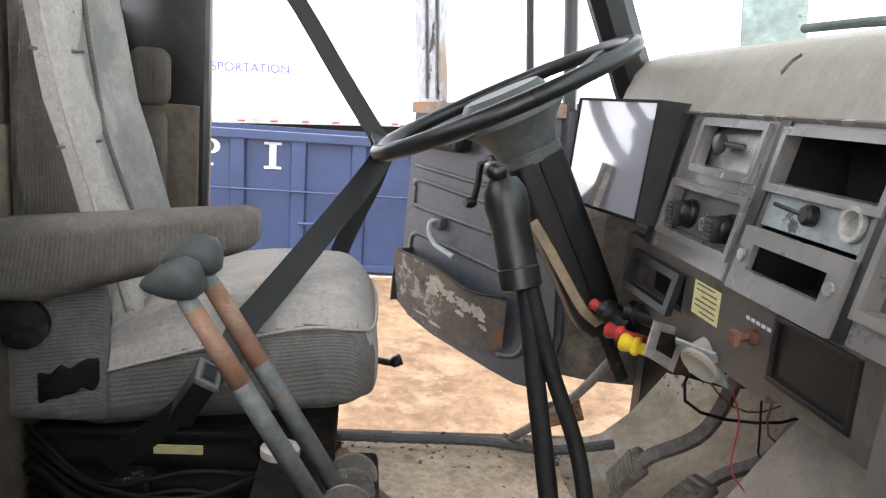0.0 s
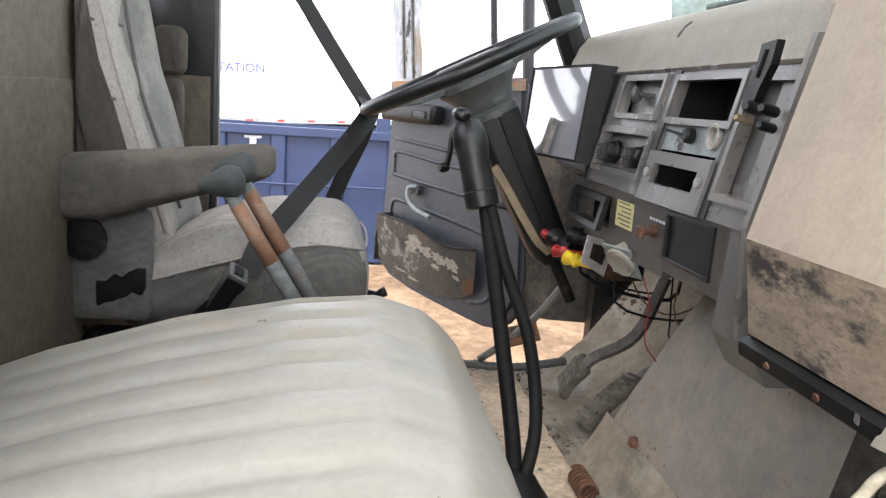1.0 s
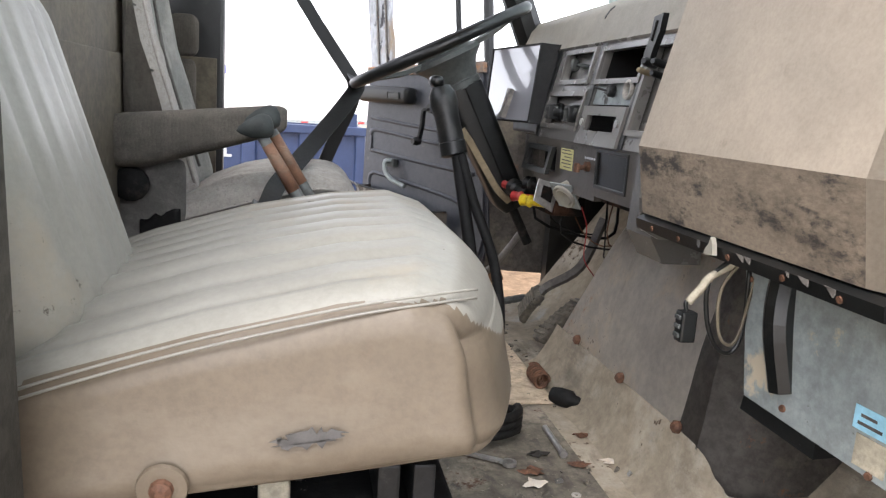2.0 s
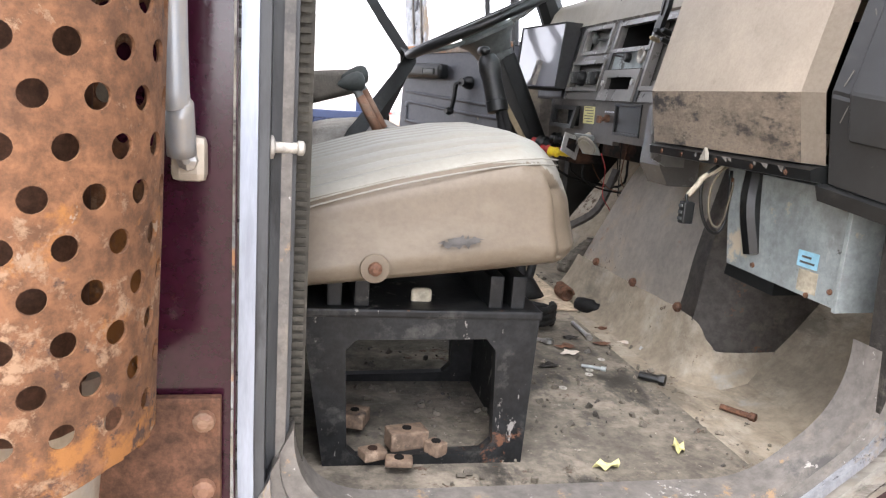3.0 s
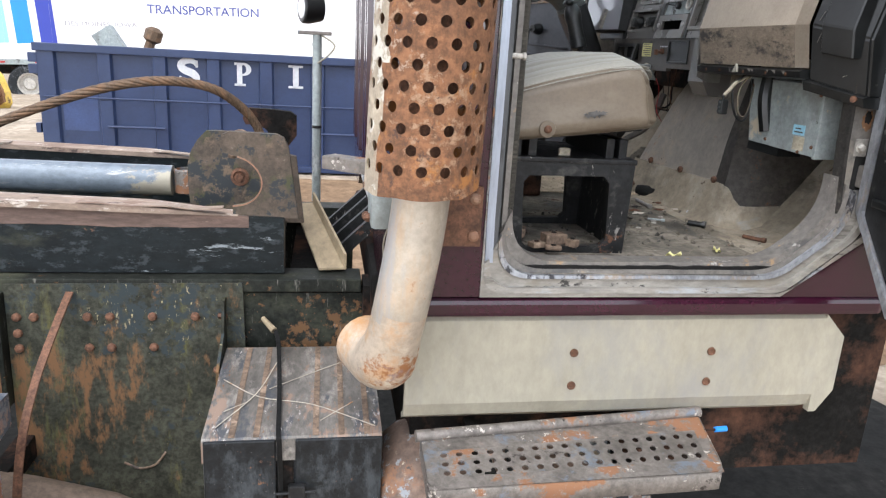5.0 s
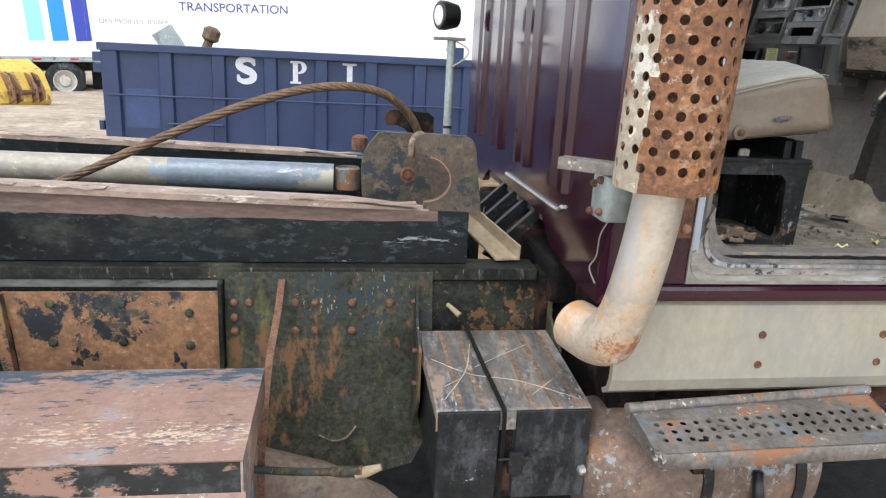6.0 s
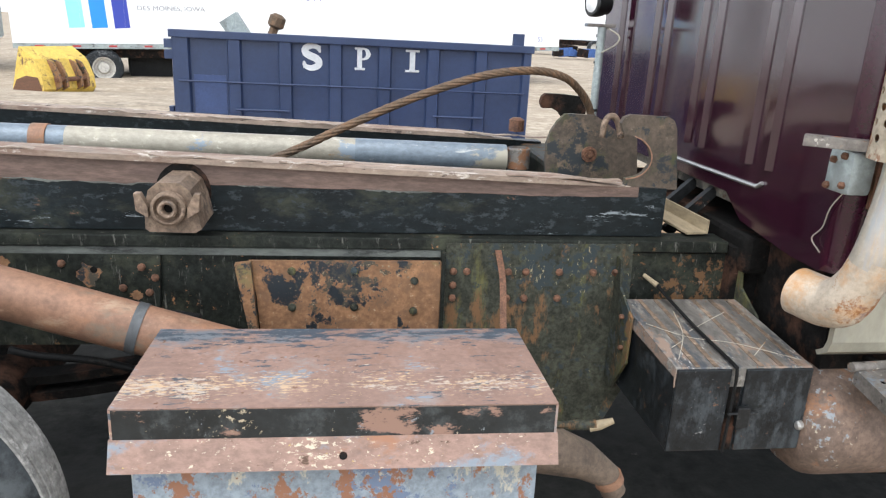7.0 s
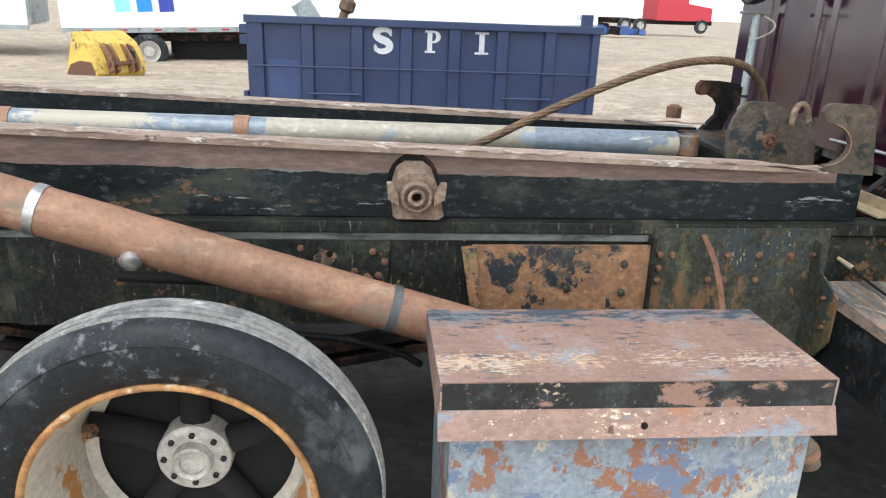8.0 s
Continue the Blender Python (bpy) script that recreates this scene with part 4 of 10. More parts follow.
def build_dumpster():
    L = 5.9
    m = frame_of((-4.077, 8.0, 0.383), (5.9, -0.06, 0.0)) @ Matrix.Scale(0.7975, 4)
    t = thing("roll_off_container", (-1.7, 9, 0.0), "dark blue steel roll-off scrap container with white letters", "container")
    bm = B()
    box(bm, (0.02, 0.07, -0.4), (L - 0.02, 0.12, 1.36), 0, m)
    part("wall", bm, M["blue"], t)
    for lo, hi in (((0.02, 2.25, -0.4), (L - 0.02, 2.3, 1.36)), ((0.0, 0.125, -0.4), (0.05, 2.245, 1.36)), ((L - 0.05, 0.125, -0.4), (L, 2.245, 1.36))):
        bm = B()
        box(bm, lo, hi, 0, m)
        part("wall", bm, M["blue"], t)
    bm = B()
    box(bm, (0.06, 0.125, -0.395), (L - 0.06, 2.245, -0.34), 0, m)
    part("floor", bm, M["blue"], t)
    for i in range(8):
        a = 0.0 if i == 0 else 0.29 + 0.81 * (i - 1) + 0.58
        b = 0.29 if i == 0 else (0.29 + 0.81 * i if i < 7 else L)
        bm = B()
        prism(bm, [(a, 0.07), (a + 0.025, 0.0), (b - 0.025, 0.0), (b, 0.07)], "z", -0.4, 1.3, m)
        part("rib", bm, M["blue"], t)
    for name, z0, z1, y0 in (("top_rail", 1.29, 1.41, -0.03), ("bottom_rail", -0.46, -0.36, -0.01)):
        bm = B()
        box(bm, (-0.02, y0, z0), (L + 0.02, 0.13, z1), 0.012, m)
        part(name, bm, M["blue"], t)
    bm = B()
    rod(bm, m @ Vector((0.1, -0.02, 0.62)), m @ Vector((L - 0.1, -0.02, 0.62)), 0.012, 8)
    part("tie_rod", bm, M["blue"], t)
    for a in (1.0, 4.25):
        bm = B()
        rod(bm, m @ Vector((a, -0.04, 0.19)), m @ Vector((a + 0.85, -0.04, 0.19)), 0.016, 8)
        part("step_bar", bm, M["blue"], t)
    bm = B()
    box(bm, (L - 0.33, 0.1, 1.38), (L - 0.14, 0.2, 1.6), 0.01, m)
    part("tab", bm, M["blue"], t)
    for z in (0.95, 1.12):
        bm = B()
        box(bm, (-0.1, 0.0, z), (0.05, 0.2, z + 0.14), 0.01, m)
        part("hinge", bm, M["blue"], t)
    bm = B()
    box(bm, (-0.08, 0.02, 0.05), (-0.005, 0.2, 0.2), 0.01, m)
    part("hinge", bm, M["blue"], t)
    bm = B()
    box(bm, (0.33, 0.064, 0.1), (0.84, 0.068, 0.72), 0.0, m)
    part("patch", bm, M["patchblue"], t, "paler blue patch")
    # letters with slab ends
    y, z0, h = -0.004, 0.9, 0.36
    for s, ch in ((2.08, "S"), (2.92, "P"), (3.76, "I")):
        x0 = s
        lm = m @ Matrix.Translation((x0, 0.055, z0))
        bm = B()
        if ch == "I":
            box(bm, (0.07, 0, 0), (0.16, 0.012, h), 0, lm)
            box(bm, (0.0, 0, 0), (0.23, 0.012, 0.035), 0, lm)
            box(bm, (0.0, 0, h - 0.035), (0.23, 0.012, h), 0, lm)
        elif ch == "P":
            box(bm, (0.04, 0, 0), (0.12, 0.012, h), 0, lm)
            box(bm, (0.0, 0, 0), (0.17, 0.012, 0.035), 0, lm)
            box(bm, (0.0, 0, h - 0.035), (0.14, 0.012, h), 0, lm)
            ring = [(0.14 + 0.12 * math.sin(a), h - 0.1 + 0.1 * math.cos(a)) for a in np.linspace(0, math.pi, 12)]
            inner = [(0.13 + 0.055 * math.sin(a), h - 0.1 + 0.07 * math.cos(a)) for a in np.linspace(0, math.pi, 12)]
            for i in range(11):
                prism(bm, [ring[i], ring[i + 1], inner[i + 1], inner[i]], "y", 0, 0.012, lm)
            box(bm, (0.1, 0, h - 0.2), (0.15, 0.012, h - 0.17), 0, lm)
        else:
            pts = [(0.27, 0.27), (0.24, 0.33), (0.15, 0.355), (0.05, 0.32), (0.035, 0.25), (0.1, 0.2), (0.2, 0.16), (0.255, 0.1), (0.23, 0.035), (0.13, 0.0), (0.04, 0.025), (0.01, 0.09)]
            line = curve([(p[0], 0, p[1]) for p in pts], 4)
            n = len(line)
            wd = [0.018 + 0.03 * math.sin(math.pi * i / (n - 1)) ** 0.8 for i in range(n)]
            tube(bm, [lm @ v for v in line], wd, 8)
            for v in bm.verts:
                q = lm.inverted() @ v.co
                q.y = max(0.0, min(0.012, q.y))
                v.co = lm @ q
            box(bm, (0.255, 0, 0.25), (0.285, 0.012, h), 0, lm)
            box(bm, (0.0, 0, 0.0), (0.03, 0.012, 0.11), 0, lm)
        part("letter", bm, M["letter"], t, "white painted letter " + ch)
    s = thing("steel_offcut", m @ Vector((1.0, 0.6, 0.2)), "bent grey sheet metal channel poking out of the container", "scrap")
    bm = B()
    box(bm, (-0.16, -0.12, -0.9), (0.16, 0.12, 0.42), 0.0, m @ pose(1.05, 0.6, 1.28, 0, -33, 0))
    part("channel", bm, M["zinc"], s)
    s = thing("rusty_pipe_stub", m @ Vector((1.55, 0.5, 0.2)), "rusty iron pipe stub poking out of the container", "scrap")
    bm = B()
    rod(bm, m @ Vector((1.3, 0.5, 0.8)), m @ Vector((1.62, 0.5, 1.6)), 0.06, 10)
    part("pipe", bm, M["rope"], s)
    bm = B()
    lathe(bm, [(0.05, -0.1), (0.11, -0.06), (0.11, 0.06), (0.05, 0.1)], axis(m @ Vector((1.62, 0.5, 1.6)), (0.3, 0, 0.9)), 10)
    part("flange", bm, M["rope"], s)


def build_bucket():
    t = thing("loader_bucket", (-8.3, 15.6, -0.1), "yellow worn wheel loader bucket lying on the dirt", "bucket")
    m = pose(-8.93, 15.6, -0.2, 0, 0, -30) @ Matrix.Diagonal((0.98, 0.85, 0.98, 1))
    prof = [(0.0, 0.0), (0.85, 0.0), (1.0, 0.2), (0.97, 0.45), (0.78, 0.82), (0.36, 1.06)]
    for y0 in (0.0, 1.55):
        bm = B()
        prism(bm, prof, "y", y0, y0 + 0.04, m)
        part("side_plate", bm, M["yellow"], t)
    bm = B()
    for a, b in zip(prof, prof[1:]):
        nrm = Vector((-(b[1] - a[1]), b[0] - a[0])).normalized() * 0.04
        prism(bm, [a, b, (b[0] + nrm.x, b[1] + nrm.y), (a[0] + nrm.x, a[1] + nrm.y)], "y", 0.04, 1.55, m)
    part("shell", bm, M["yellow"], t)
    bm = B()
    box(bm, (-0.1, -0.01, -0.01), (0.25, 1.6, 0.03), 0.005, m)
    part("cutting_edge", bm, M["bolt"], t, "brown steel cutting edge")
    bm = B()
    prism(bm, [(-0.02, 0.02), (0.86, 0.02), (0.95, 0.2), (0.85, 0.44), (0.5, 0.46), (0.2, 0.36)], "y", -0.006, 0.0, m)
    part("wear_plate", bm, M["bolt"], t, "dark rusty wear plate")
    for y in (0.35, 0.55, 1.0, 1.2):
        bm = B()
        prism(bm, [(0.85, 0.1), (1.15, 0.25), (1.12, 0.5), (0.95, 0.75), (0.8, 0.8)], "y", y, y + 0.06, m)
        part("lug", bm, M["plate"], t, "rusty hinge lug")
    bm = B()
    rod(bm, m @ Vector((1.06, 0.3, 0.4)), m @ Vector((1.06, 1.3, 0.4)), 0.05)
    part("pin", bm, M["bolt"], t)


def build_far():
    # red lorry, low trailers and grass at the yard's end
    t = thing("red_truck", (20.5, 56, 0), "red highway tractor parked at the far end of the yard", "truck")
    m = pose(19.4, 57.5, 0.0, 0, 0, 8)
    bm = B()
    prism(bm, [(0, 0.9), (2.6, 0.9), (2.6, 3.0), (2.2, 3.9), (0.3, 3.9), (0, 3.2)], "y", 0, 2.4, m)
    part("cab", bm, M["redtruck"], t)
    bm = B()
    box(bm, (-3.5, 0.4, 0.6), (5, 2.0, 0.95), 0.02, m)
    part("chassis", bm, M["dark"], t)
    bm = B()
    prism(bm, [(2.6, 0.9), (4.8, 0.9), (4.8, 1.9), (2.6, 2.2)], "y", 0.2, 2.2, m)
    part("bonnet", bm, M["redtruck"], t)
    for x in (-2.6, -1.3, 3.9):
        road_wheel("wheel", m @ Matrix.Translation((x, -0.05, 0.5)), 0.52, 0.3, t, 0.29)
    t = thing("flatbed_trailer", (15, 60, 0), "pale flatbed semi trailer parked in the distance", "trailer")
    m = pose(8.0, 58.0, 0.0, 0, 0, 5)
    bm = B()
    box(bm, (0, 0, 1.0), (10, 2.4, 3.4), 0.02, m)
    part("body", bm, M["white"], t)
    bm = B()
    box(bm, (0.2, 0.2, 0.6), (9.8, 2.2, 1.0), 0.0, m)
    part("chassis", bm, M["dark"], t)
    for x in (0.9, 2.2):
        road_wheel("wheel", m @ Matrix.Translation((x, -0.05, 0.5)), 0.5, 0.3, t, 0.29)
    t = thing("scrap_pile", (13.5, 50, 0), "pile of blue painted machine parts far off", "scrap")
    random.seed(4)
    for k in range(14):
        bm = B()
        s = random.uniform(0.25, 0.6)
        box(bm, (-s, -s * 0.6, 0), (s, s * 0.6, s * 1.3), 0.03, pose(12.0 + 0.28 * k, 50 + random.uniform(-0.6, 0.6), 0, random.uniform(-6, 6), random.uniform(-6, 6), random.uniform(0, 90)))
        part("machine_part", bm, M["farblue"] if k % 3 else M["dark"], t)
    # rough grass verge with a line of far trees
    random.seed(9)
    bm = B()
    for k in range(2600):
        x, y = random.uniform(-34, -9.5), random.uniform(21.5, 27)
        z, h, a = ground_z(x, y), random.uniform(0.05, 0.22), random.uniform(0, 6.3)
        dx, dy = 0.05 * math.cos(a), 0.05 * math.sin(a)
        bm.faces.new([bm.verts.new(p) for p in ((x - dx, y - dy, z - 0.02), (x + dx, y + dy, z - 0.02), (x + random.uniform(-.1, .1), y, z + h))])
    solo("grass_verge", bm, M["grass"], "rough dry green grass at the yard edge", "grass", kind="stuff")


settle("yard", 1.1)
build_trailer()
build_bucket()
build_far()
t2 = thing("white_trailer", (-16, 19, -0.3), "white box trailer with grey rear doors parked beside another", "trailer")
m2 = frame_of((-27.2, 17.2, 0.62), (15.8, 3.0, 0.0))
bm = B()
box(bm, (0, 0, 0.1), (16, 2.6, 2.9), 0.03, m2)
part("body", bm, M["white"], t2)
bm = B()
box(bm, (16.0, 0.05, 0.15), (16.06, 2.55, 2.85), 0.01, m2)
part("door", bm, M["zinc"], t2, "grey rear doors")
bm = B()
box(bm, (0, -0.02, 0.0), (16, 0.06, 0.12), 0.0, m2)
part("bottom_rail", bm, M["zinc"], t2)
for s in (12.6, 14.0):
    road_wheel("wheel", m2 @ Matrix.Translation((s, 0.02, -0.5)), 0.5, 0.28, t2, 0.29)
settle()
build_dumpster()


# ---- the truck: cab shell ----
CAB_TOP = 2.95
OPEN = [(-0.235, CAB_TOP - 0.1), (-0.24, 1.30), (-0.238, 1.20), (-0.215, 1.155), (-0.17, 1.135), (-0.1, 1.13), (0.50, 1.128), (0.54, 1.14), (0.70, 1.275), (0.715, 1.31), (0.70, 1.5), (0.655, CAB_TOP - 0.1)]


def opening(o):
    """The door opening's lower edge drawn in by o, its corners rounder the further in it lies."""
    base = [Vector(p) for p in ((-0.24, 1.42), (-0.24, 1.129), (0.515, 1.128), (0.708, 1.284), (0.70, 1.5))]
    lines = []
    for p, q in zip(base, base[1:]):
        d = (q - p).normalized()
        lines.append((p + Vector((-d.y, d.x)) * o, d))
    knots = [lines[0][0]]
    for (p, d), (q, e) in zip(lines, lines[1:]):
        k = ((q.x - p.x) * e.y - (q.y - p.y) * e.x) / (d.x * e.y - d.y * e.x)
        knots.append(p + d * k)
    knots.append(base[-1] + Vector((-lines[-1][1].y, lines[-1][1].x)) * o)
    out = []
    for i, r in ((1, 0.05 + o), (2, 0.035 + 0.4 * o), (3, 0.05 + 0.6 * o)):
        a, b = knots[i] + (knots[i - 1] - knots[i]).normalized() * r, knots[i] + (knots[i + 1] - knots[i]).normalized() * r
        out += [a * (1 - u) ** 2 + knots[i] * 2 * u * (1 - u) + b * u * u for u in (k / 10 for k in range(11))]
    return [Vector((out[0].x, max(out[0].y, 1.2) + 0.002))] + out + [Vector((out[-1].x - 0.001, out[-1].y + 0.01))]


def build_cab():
    t = thing("truck_cab", (0.2, 1.0, 1.0), "maroon painted steel truck cab with bare worn door opening", "truck cab", kind="structure")
    # rear wall with pressed ribs
    bm = B()
    prism(bm, [(0.06, 1.045), (0.2, 1.045), (0.5, 1.075), (0.62, 1.15), (1.5, 1.15), (1.62, 1.075), (2.09, 1.05), (2.09, 2.1), (0.06, 2.1)], "x", -0.45, -0.42)
    box(bm, (-0.45, 0.06, 2.7), (-0.42, 2.09, CAB_TOP))
    box(bm, (-0.45, 0.06, 2.1), (-0.42, 0.3, 2.7))
    box(bm, (-0.45, 1.85, 2.1), (-0.42, 2.09, 2.7))
    part("rear_wall", bm, M["maroonwall"], t, smooth=False)
    for y in (0.40, 0.52, 0.86, 0.98, 1.30, 1.42, 1.72, 1.84):
        bm = B()
        prism(bm, [(y - 0.035, -0.45), (y - 0.018, -0.468), (y + 0.018, -0.468), (y + 0.035, -0.45)], "z", 1.27, 2.08, Matrix(((0, 1, 0, 0), (1, 0, 0, 0), (0, 0, 1, 0), (0, 0, 0, 1))))
        part("pressed_rib", bm, M["maroonwall"], t)
    # rounded rear corners
    for y0, s in ((0.0, 1), (2.15, -1)):
        bm = B()
        arc = [(-0.45 + 0.065 * (1 - math.cos(a)), y0 + s * 0.065 * (1 - math.sin(a))) for a in np.linspace(0, math.pi / 2, 7)]
        inn = [(-0.385 - 0.04 * math.cos(a), y0 + s * (0.065 - 0.04 * math.sin(a))) for a in np.linspace(math.pi / 2, 0, 7)]
        prism(bm, arc + inn, "z", 1.05, CAB_TOP)
        part("corner_panel", bm, M["maroon"], t, smooth=True, angle=40)
    # side panels
    bm = B()
    prism(bm, [(-0.386, 1.12), (-0.238, 1.12), (-0.236, CAB_TOP), (-0.386, CAB_TOP)], "y", 0.0, 0.045)
    part("side_panel", bm, M["maroon"], t)
    bm = B()
    prism(bm, [(0.505, 1.118), (0.80, 1.118), (0.80, 1.36), (0.72, 1.30)], "y", 0.0, 0.045)
    part("side_panel", bm, M["maroon"], t)
    bm = B()
    box(bm, (-0.40, -0.014, 1.074), (0.80, 0.05, 1.117), 0.012)
    part("rocker", bm, M["maroon"], t, "chipped maroon rocker rail")
    # door frame of nested bands
    left, post = OPEN[:3], OPEN[8:]
    for name, pts, a, b, y0, y1, mt, lb in (
            ("door_trim", left, -0.003, 0.004, 0.012, 0.04, "jamb", "weathered cream outer edge"),
            ("door_trim", left, 0.004, 0.022, 0.004, 0.04, "bluetrim", "bright blue-white metal edge trim"),
            ("door_trim", left, 0.022, 0.034, 0.012, 0.05, "channel", "dull grey metal edge"),
            ("door_frame", left, 0.034, 0.062, 0.05, 0.08, "channel", "dark grey metal channel"),
            ("door_trim", left, 0.046, 0.058, 0.036, 0.06, "pillar", "worn dark grey metal bead"),
            ("door_seal", left, 0.062, 0.079, 0.066, 0.11, "seal", "ribbed dusty rubber door seal")):
        bm = B()
        strip(bm, pts, a, b, y0, y1)
        part(name, bm, M[mt], t, lb)
    # rounded bands of the sill, stepping inwards
    for name, a, b, y0, y1, mt, lb in (
            ("door_trim", 0.002, 0.014, -0.009, 0.03, "jamb", "weathered bright edge trim"), ("door_frame", 0.014, 0.034, 0.006, 0.05, "jamb", "weathered cream and grey door jamb"),
            ("door_frame", 0.034, 0.042, 0.002, 0.06, "trim", "pale worn bead"), ("door_frame", 0.042, 0.052, 0.018, 0.06, "pillar", "dark grey worn channel"), ("door_frame", 0.052, 0.068, 0.028, 0.085, "pillar", "scuffed grey inner lip")):
        bm = B()
        rows = [[bm.verts.new(c) for c in ((p.x, y0, p.y), (q.x, y0 + 0.002, q.y), (q.x, y1, q.y), (p.x, y1, p.y))] for p, q in zip(opening(a), opening(b))]
        for r0, r1 in zip(rows, rows[1:]):
            for k in range(4):
                bm.faces.new((r0[k], r0[(k + 1) % 4], r1[(k + 1) % 4], r1[k]))
        bm.faces.new(rows[0])
        bm.faces.new(rows[-1][::-1])
        part(name, bm, M[mt], t, lb, smooth=True, angle=30)
    bm = B()
    lathe(bm, [(0.014, 0), (0.013, 0.004), (0.0065, 0.006), (0.0065, 0.030), (0.0085, 0.031), (0.0085, 0.037), (0.005, 0.039)], axis((-0.206, 0.036, 1.656), (1, 0.12, 0)), 14)
    part("striker_pin", bm, M["hub"], t, "worn steel latch striker pin", smooth=True, angle=40)
    bm = B()
    random.seed(44)
    z = 1.30
    while z < 2.3:
        box(bm, (-0.180, 0.0625, z), (-0.164, 0.0665, z + 0.006), 0)
        z += 0.011
    part("gasket_rib", bm, M["seal"], t, "ribbed grey gasket")
    bm = B()
    n = 40
    rows = []
    for k in range(n + 1):
        x = -0.155 + 0.66 * k / n
        e = 0.002 * noise.noise((x * 25, 0, 1))
        rows.append([bm.verts.new(p) for p in ((x, 0.0235 + e, 1.1785), (x, 0.0235 + e, 1.189 + 2 * e), (x, 0.0278, 1.189 + 2 * e), (x, 0.0278, 1.1785))])
    for a, b in zip(rows, rows[1:]):
        for k in range(4):
            bm.faces.new((a[k], a[(k + 1) % 4], b[(k + 1) % 4], b[k]))
    part("sill_edge_strip", bm, M["rubber"], t, "torn black rubber strip")
    bm = B()
    strip(bm, post, 0.0625, 0.071, 0.02, 0.055)
    part("door_seal", bm, M["foil"], t, "perished dusty rubber door seal")
    outer = [(-0.2375, CAB_TOP - 0.1), (-0.2425, 1.30), (-0.243, 1.20), (-0.243, 1.1205), (-0.2, 1.1205), (-0.1, 1.1205), (0.50, 1.1205), (0.512, 1.1205), (0.725, 1.272), (0.75, 1.30), (0.75, 1.5), (0.70, CAB_TOP - 0.1)]
    bm = B()
    vo = [[bm.verts.new((p[0], y, p[1])) for p in outer] for y in (-0.006, 0.03)]
    vi = [[bm.verts.new((p[0], y, p[1])) for p in OPEN] for y in (-0.006, 0.03)]
    for k in range(len(OPEN) - 1):
        bm.faces.new((vo[0][k], vo[0][k + 1], vi[0][k + 1], vi[0][k])).material_index = k > 8
        bm.faces.new((vo[0][k], vo[1][k], vo[1][k + 1], vo[0][k + 1]))
        bm.faces.new((vi[0][k], vi[1][k], vi[1][k + 1], vi[0][k + 1]))
    part("door_surround", bm, (M["jamb"], M["pillar"]), t, "worn bright metal door surround")
    bm = B()
    strip(bm, post, -0.03, 0.062, 0.03, 0.055)
    part("hinge_pillar", bm, M["pillar"], t, "grey hinge pillar with worn holes")
    # fittings on the pillar: hinges in their slots, bolted pads, worn through holes, a light switch
    for x, z in ((0.69, 1.421), (0.672, 1.84)):
        bm = B()
        box(bm, (x - 0.022, 0.0275, z - 0.045), (x + 0.016, 0.0298, z + 0.06), 0.002)
        part("hinge_slot", bm, M["void"], t, "dark hinge slot")
        bm = B()
        box(bm, (x - 0.012, 0.004, z - 0.028), (x + 0.03, 0.0272, z + 0.026), 0.005)
        part("hinge", bm, M["pillar"], t, "dusty steel hinge block")
    for x, z in ((0.684, 1.364), (0.676, 1.488), (0.664, 1.78)):
        bm = B()
        box(bm, (x - 0.017, 0.0255, z - 0.021), (x + 0.017, 0.0298, z + 0.021), 0.003)
        pad_ = part("hinge_pad", bm, M["sillpaint"], t, "dusty bolted pad")
        bm = B()
        lathe(bm, [(0.012, 0), (0.012, 0.002), (0.0085, 0.0025), (0.0085, 0.009), (0.006, 0.011)], axis((x - 0.004, 0.0255, z), (0, -1, 0)), 8)
        part("bolt", bm, M["hub"], pad_)
    random.seed(3)
    for x, z, rx, rz in ((0.680, 1.553, 0.015, 0.026), (0.674, 1.721, 0.014, 0.026)):
        for k, (mt, g, y) in enumerate((("plate", 1.0, 0.029), ("void", 0.62, 0.0284))):
            bm = B()
            ring = []
            for j in range(22):
                a = 2 * math.pi * j / 22
                q = g * random.uniform(0.75, 1.1)
                ring.append((x + rx * q * math.cos(a), z + rz * q * math.sin(a) + 0.006 * k))
            prism(bm, ring, "y", y - 0.0005, y)
            part("rust_hole", bm, M[mt], t, ("rusted edge of a hole", "dark rusted hole")[k])
    bm = B()
    box(bm, (0.660, 0.0265, 1.612), (0.678, 0.0298, 1.654), 0.006)
    switch = part("switch_plate", bm, M["pillar"], t, "door light switch")
    bm = B()
    rod(bm, (0.669, 0.0265, 1.633), (0.664, 0.006, 1.634), 0.0055, 10)
    part("plunger", bm, M["black"], switch)
    for z in (1.619, 1.647):
        bm = B()
        lathe(bm, [(0.005, 0), (0.004, 0.003)], axis((0.669, 0.0263, z), (0, -1, 0)), 8)
        part("screw", bm, M["brightmetal"], switch)
    # sill plates inside
    settle("doorway", 0.9)
    bm = B()
    box(bm, (-0.13, 0.086, 1.128), (0.53, 0.2, 1.142), 0.004)
    part("sill_plate", bm, M["jamb"], t, "scuffed grey sill plate")
    bm = B()
    box(bm, (-0.12, 0.07, 1.10), (0.52, 0.086, 1.136), 0.003)
    part("sill_strip", bm, M["rubber"], t, "black rubber sill strip")
    bm = B()
    box(bm, (-0.11, 0.05, 1.112), (0.50, 0.068, 1.122), 0.002)
    part("sill_strip", bm, M["trim"], t)
    # roof, floor and shell; the roof lies out of view
    settle()
    # unseen pale panel below the roof, added to bounce light inside
    bm = B()
    box(bm, (-0.41, 0.06, CAB_TOP - 0.04), (0.44, 2.08, CAB_TOP - 0.01), 0.006)
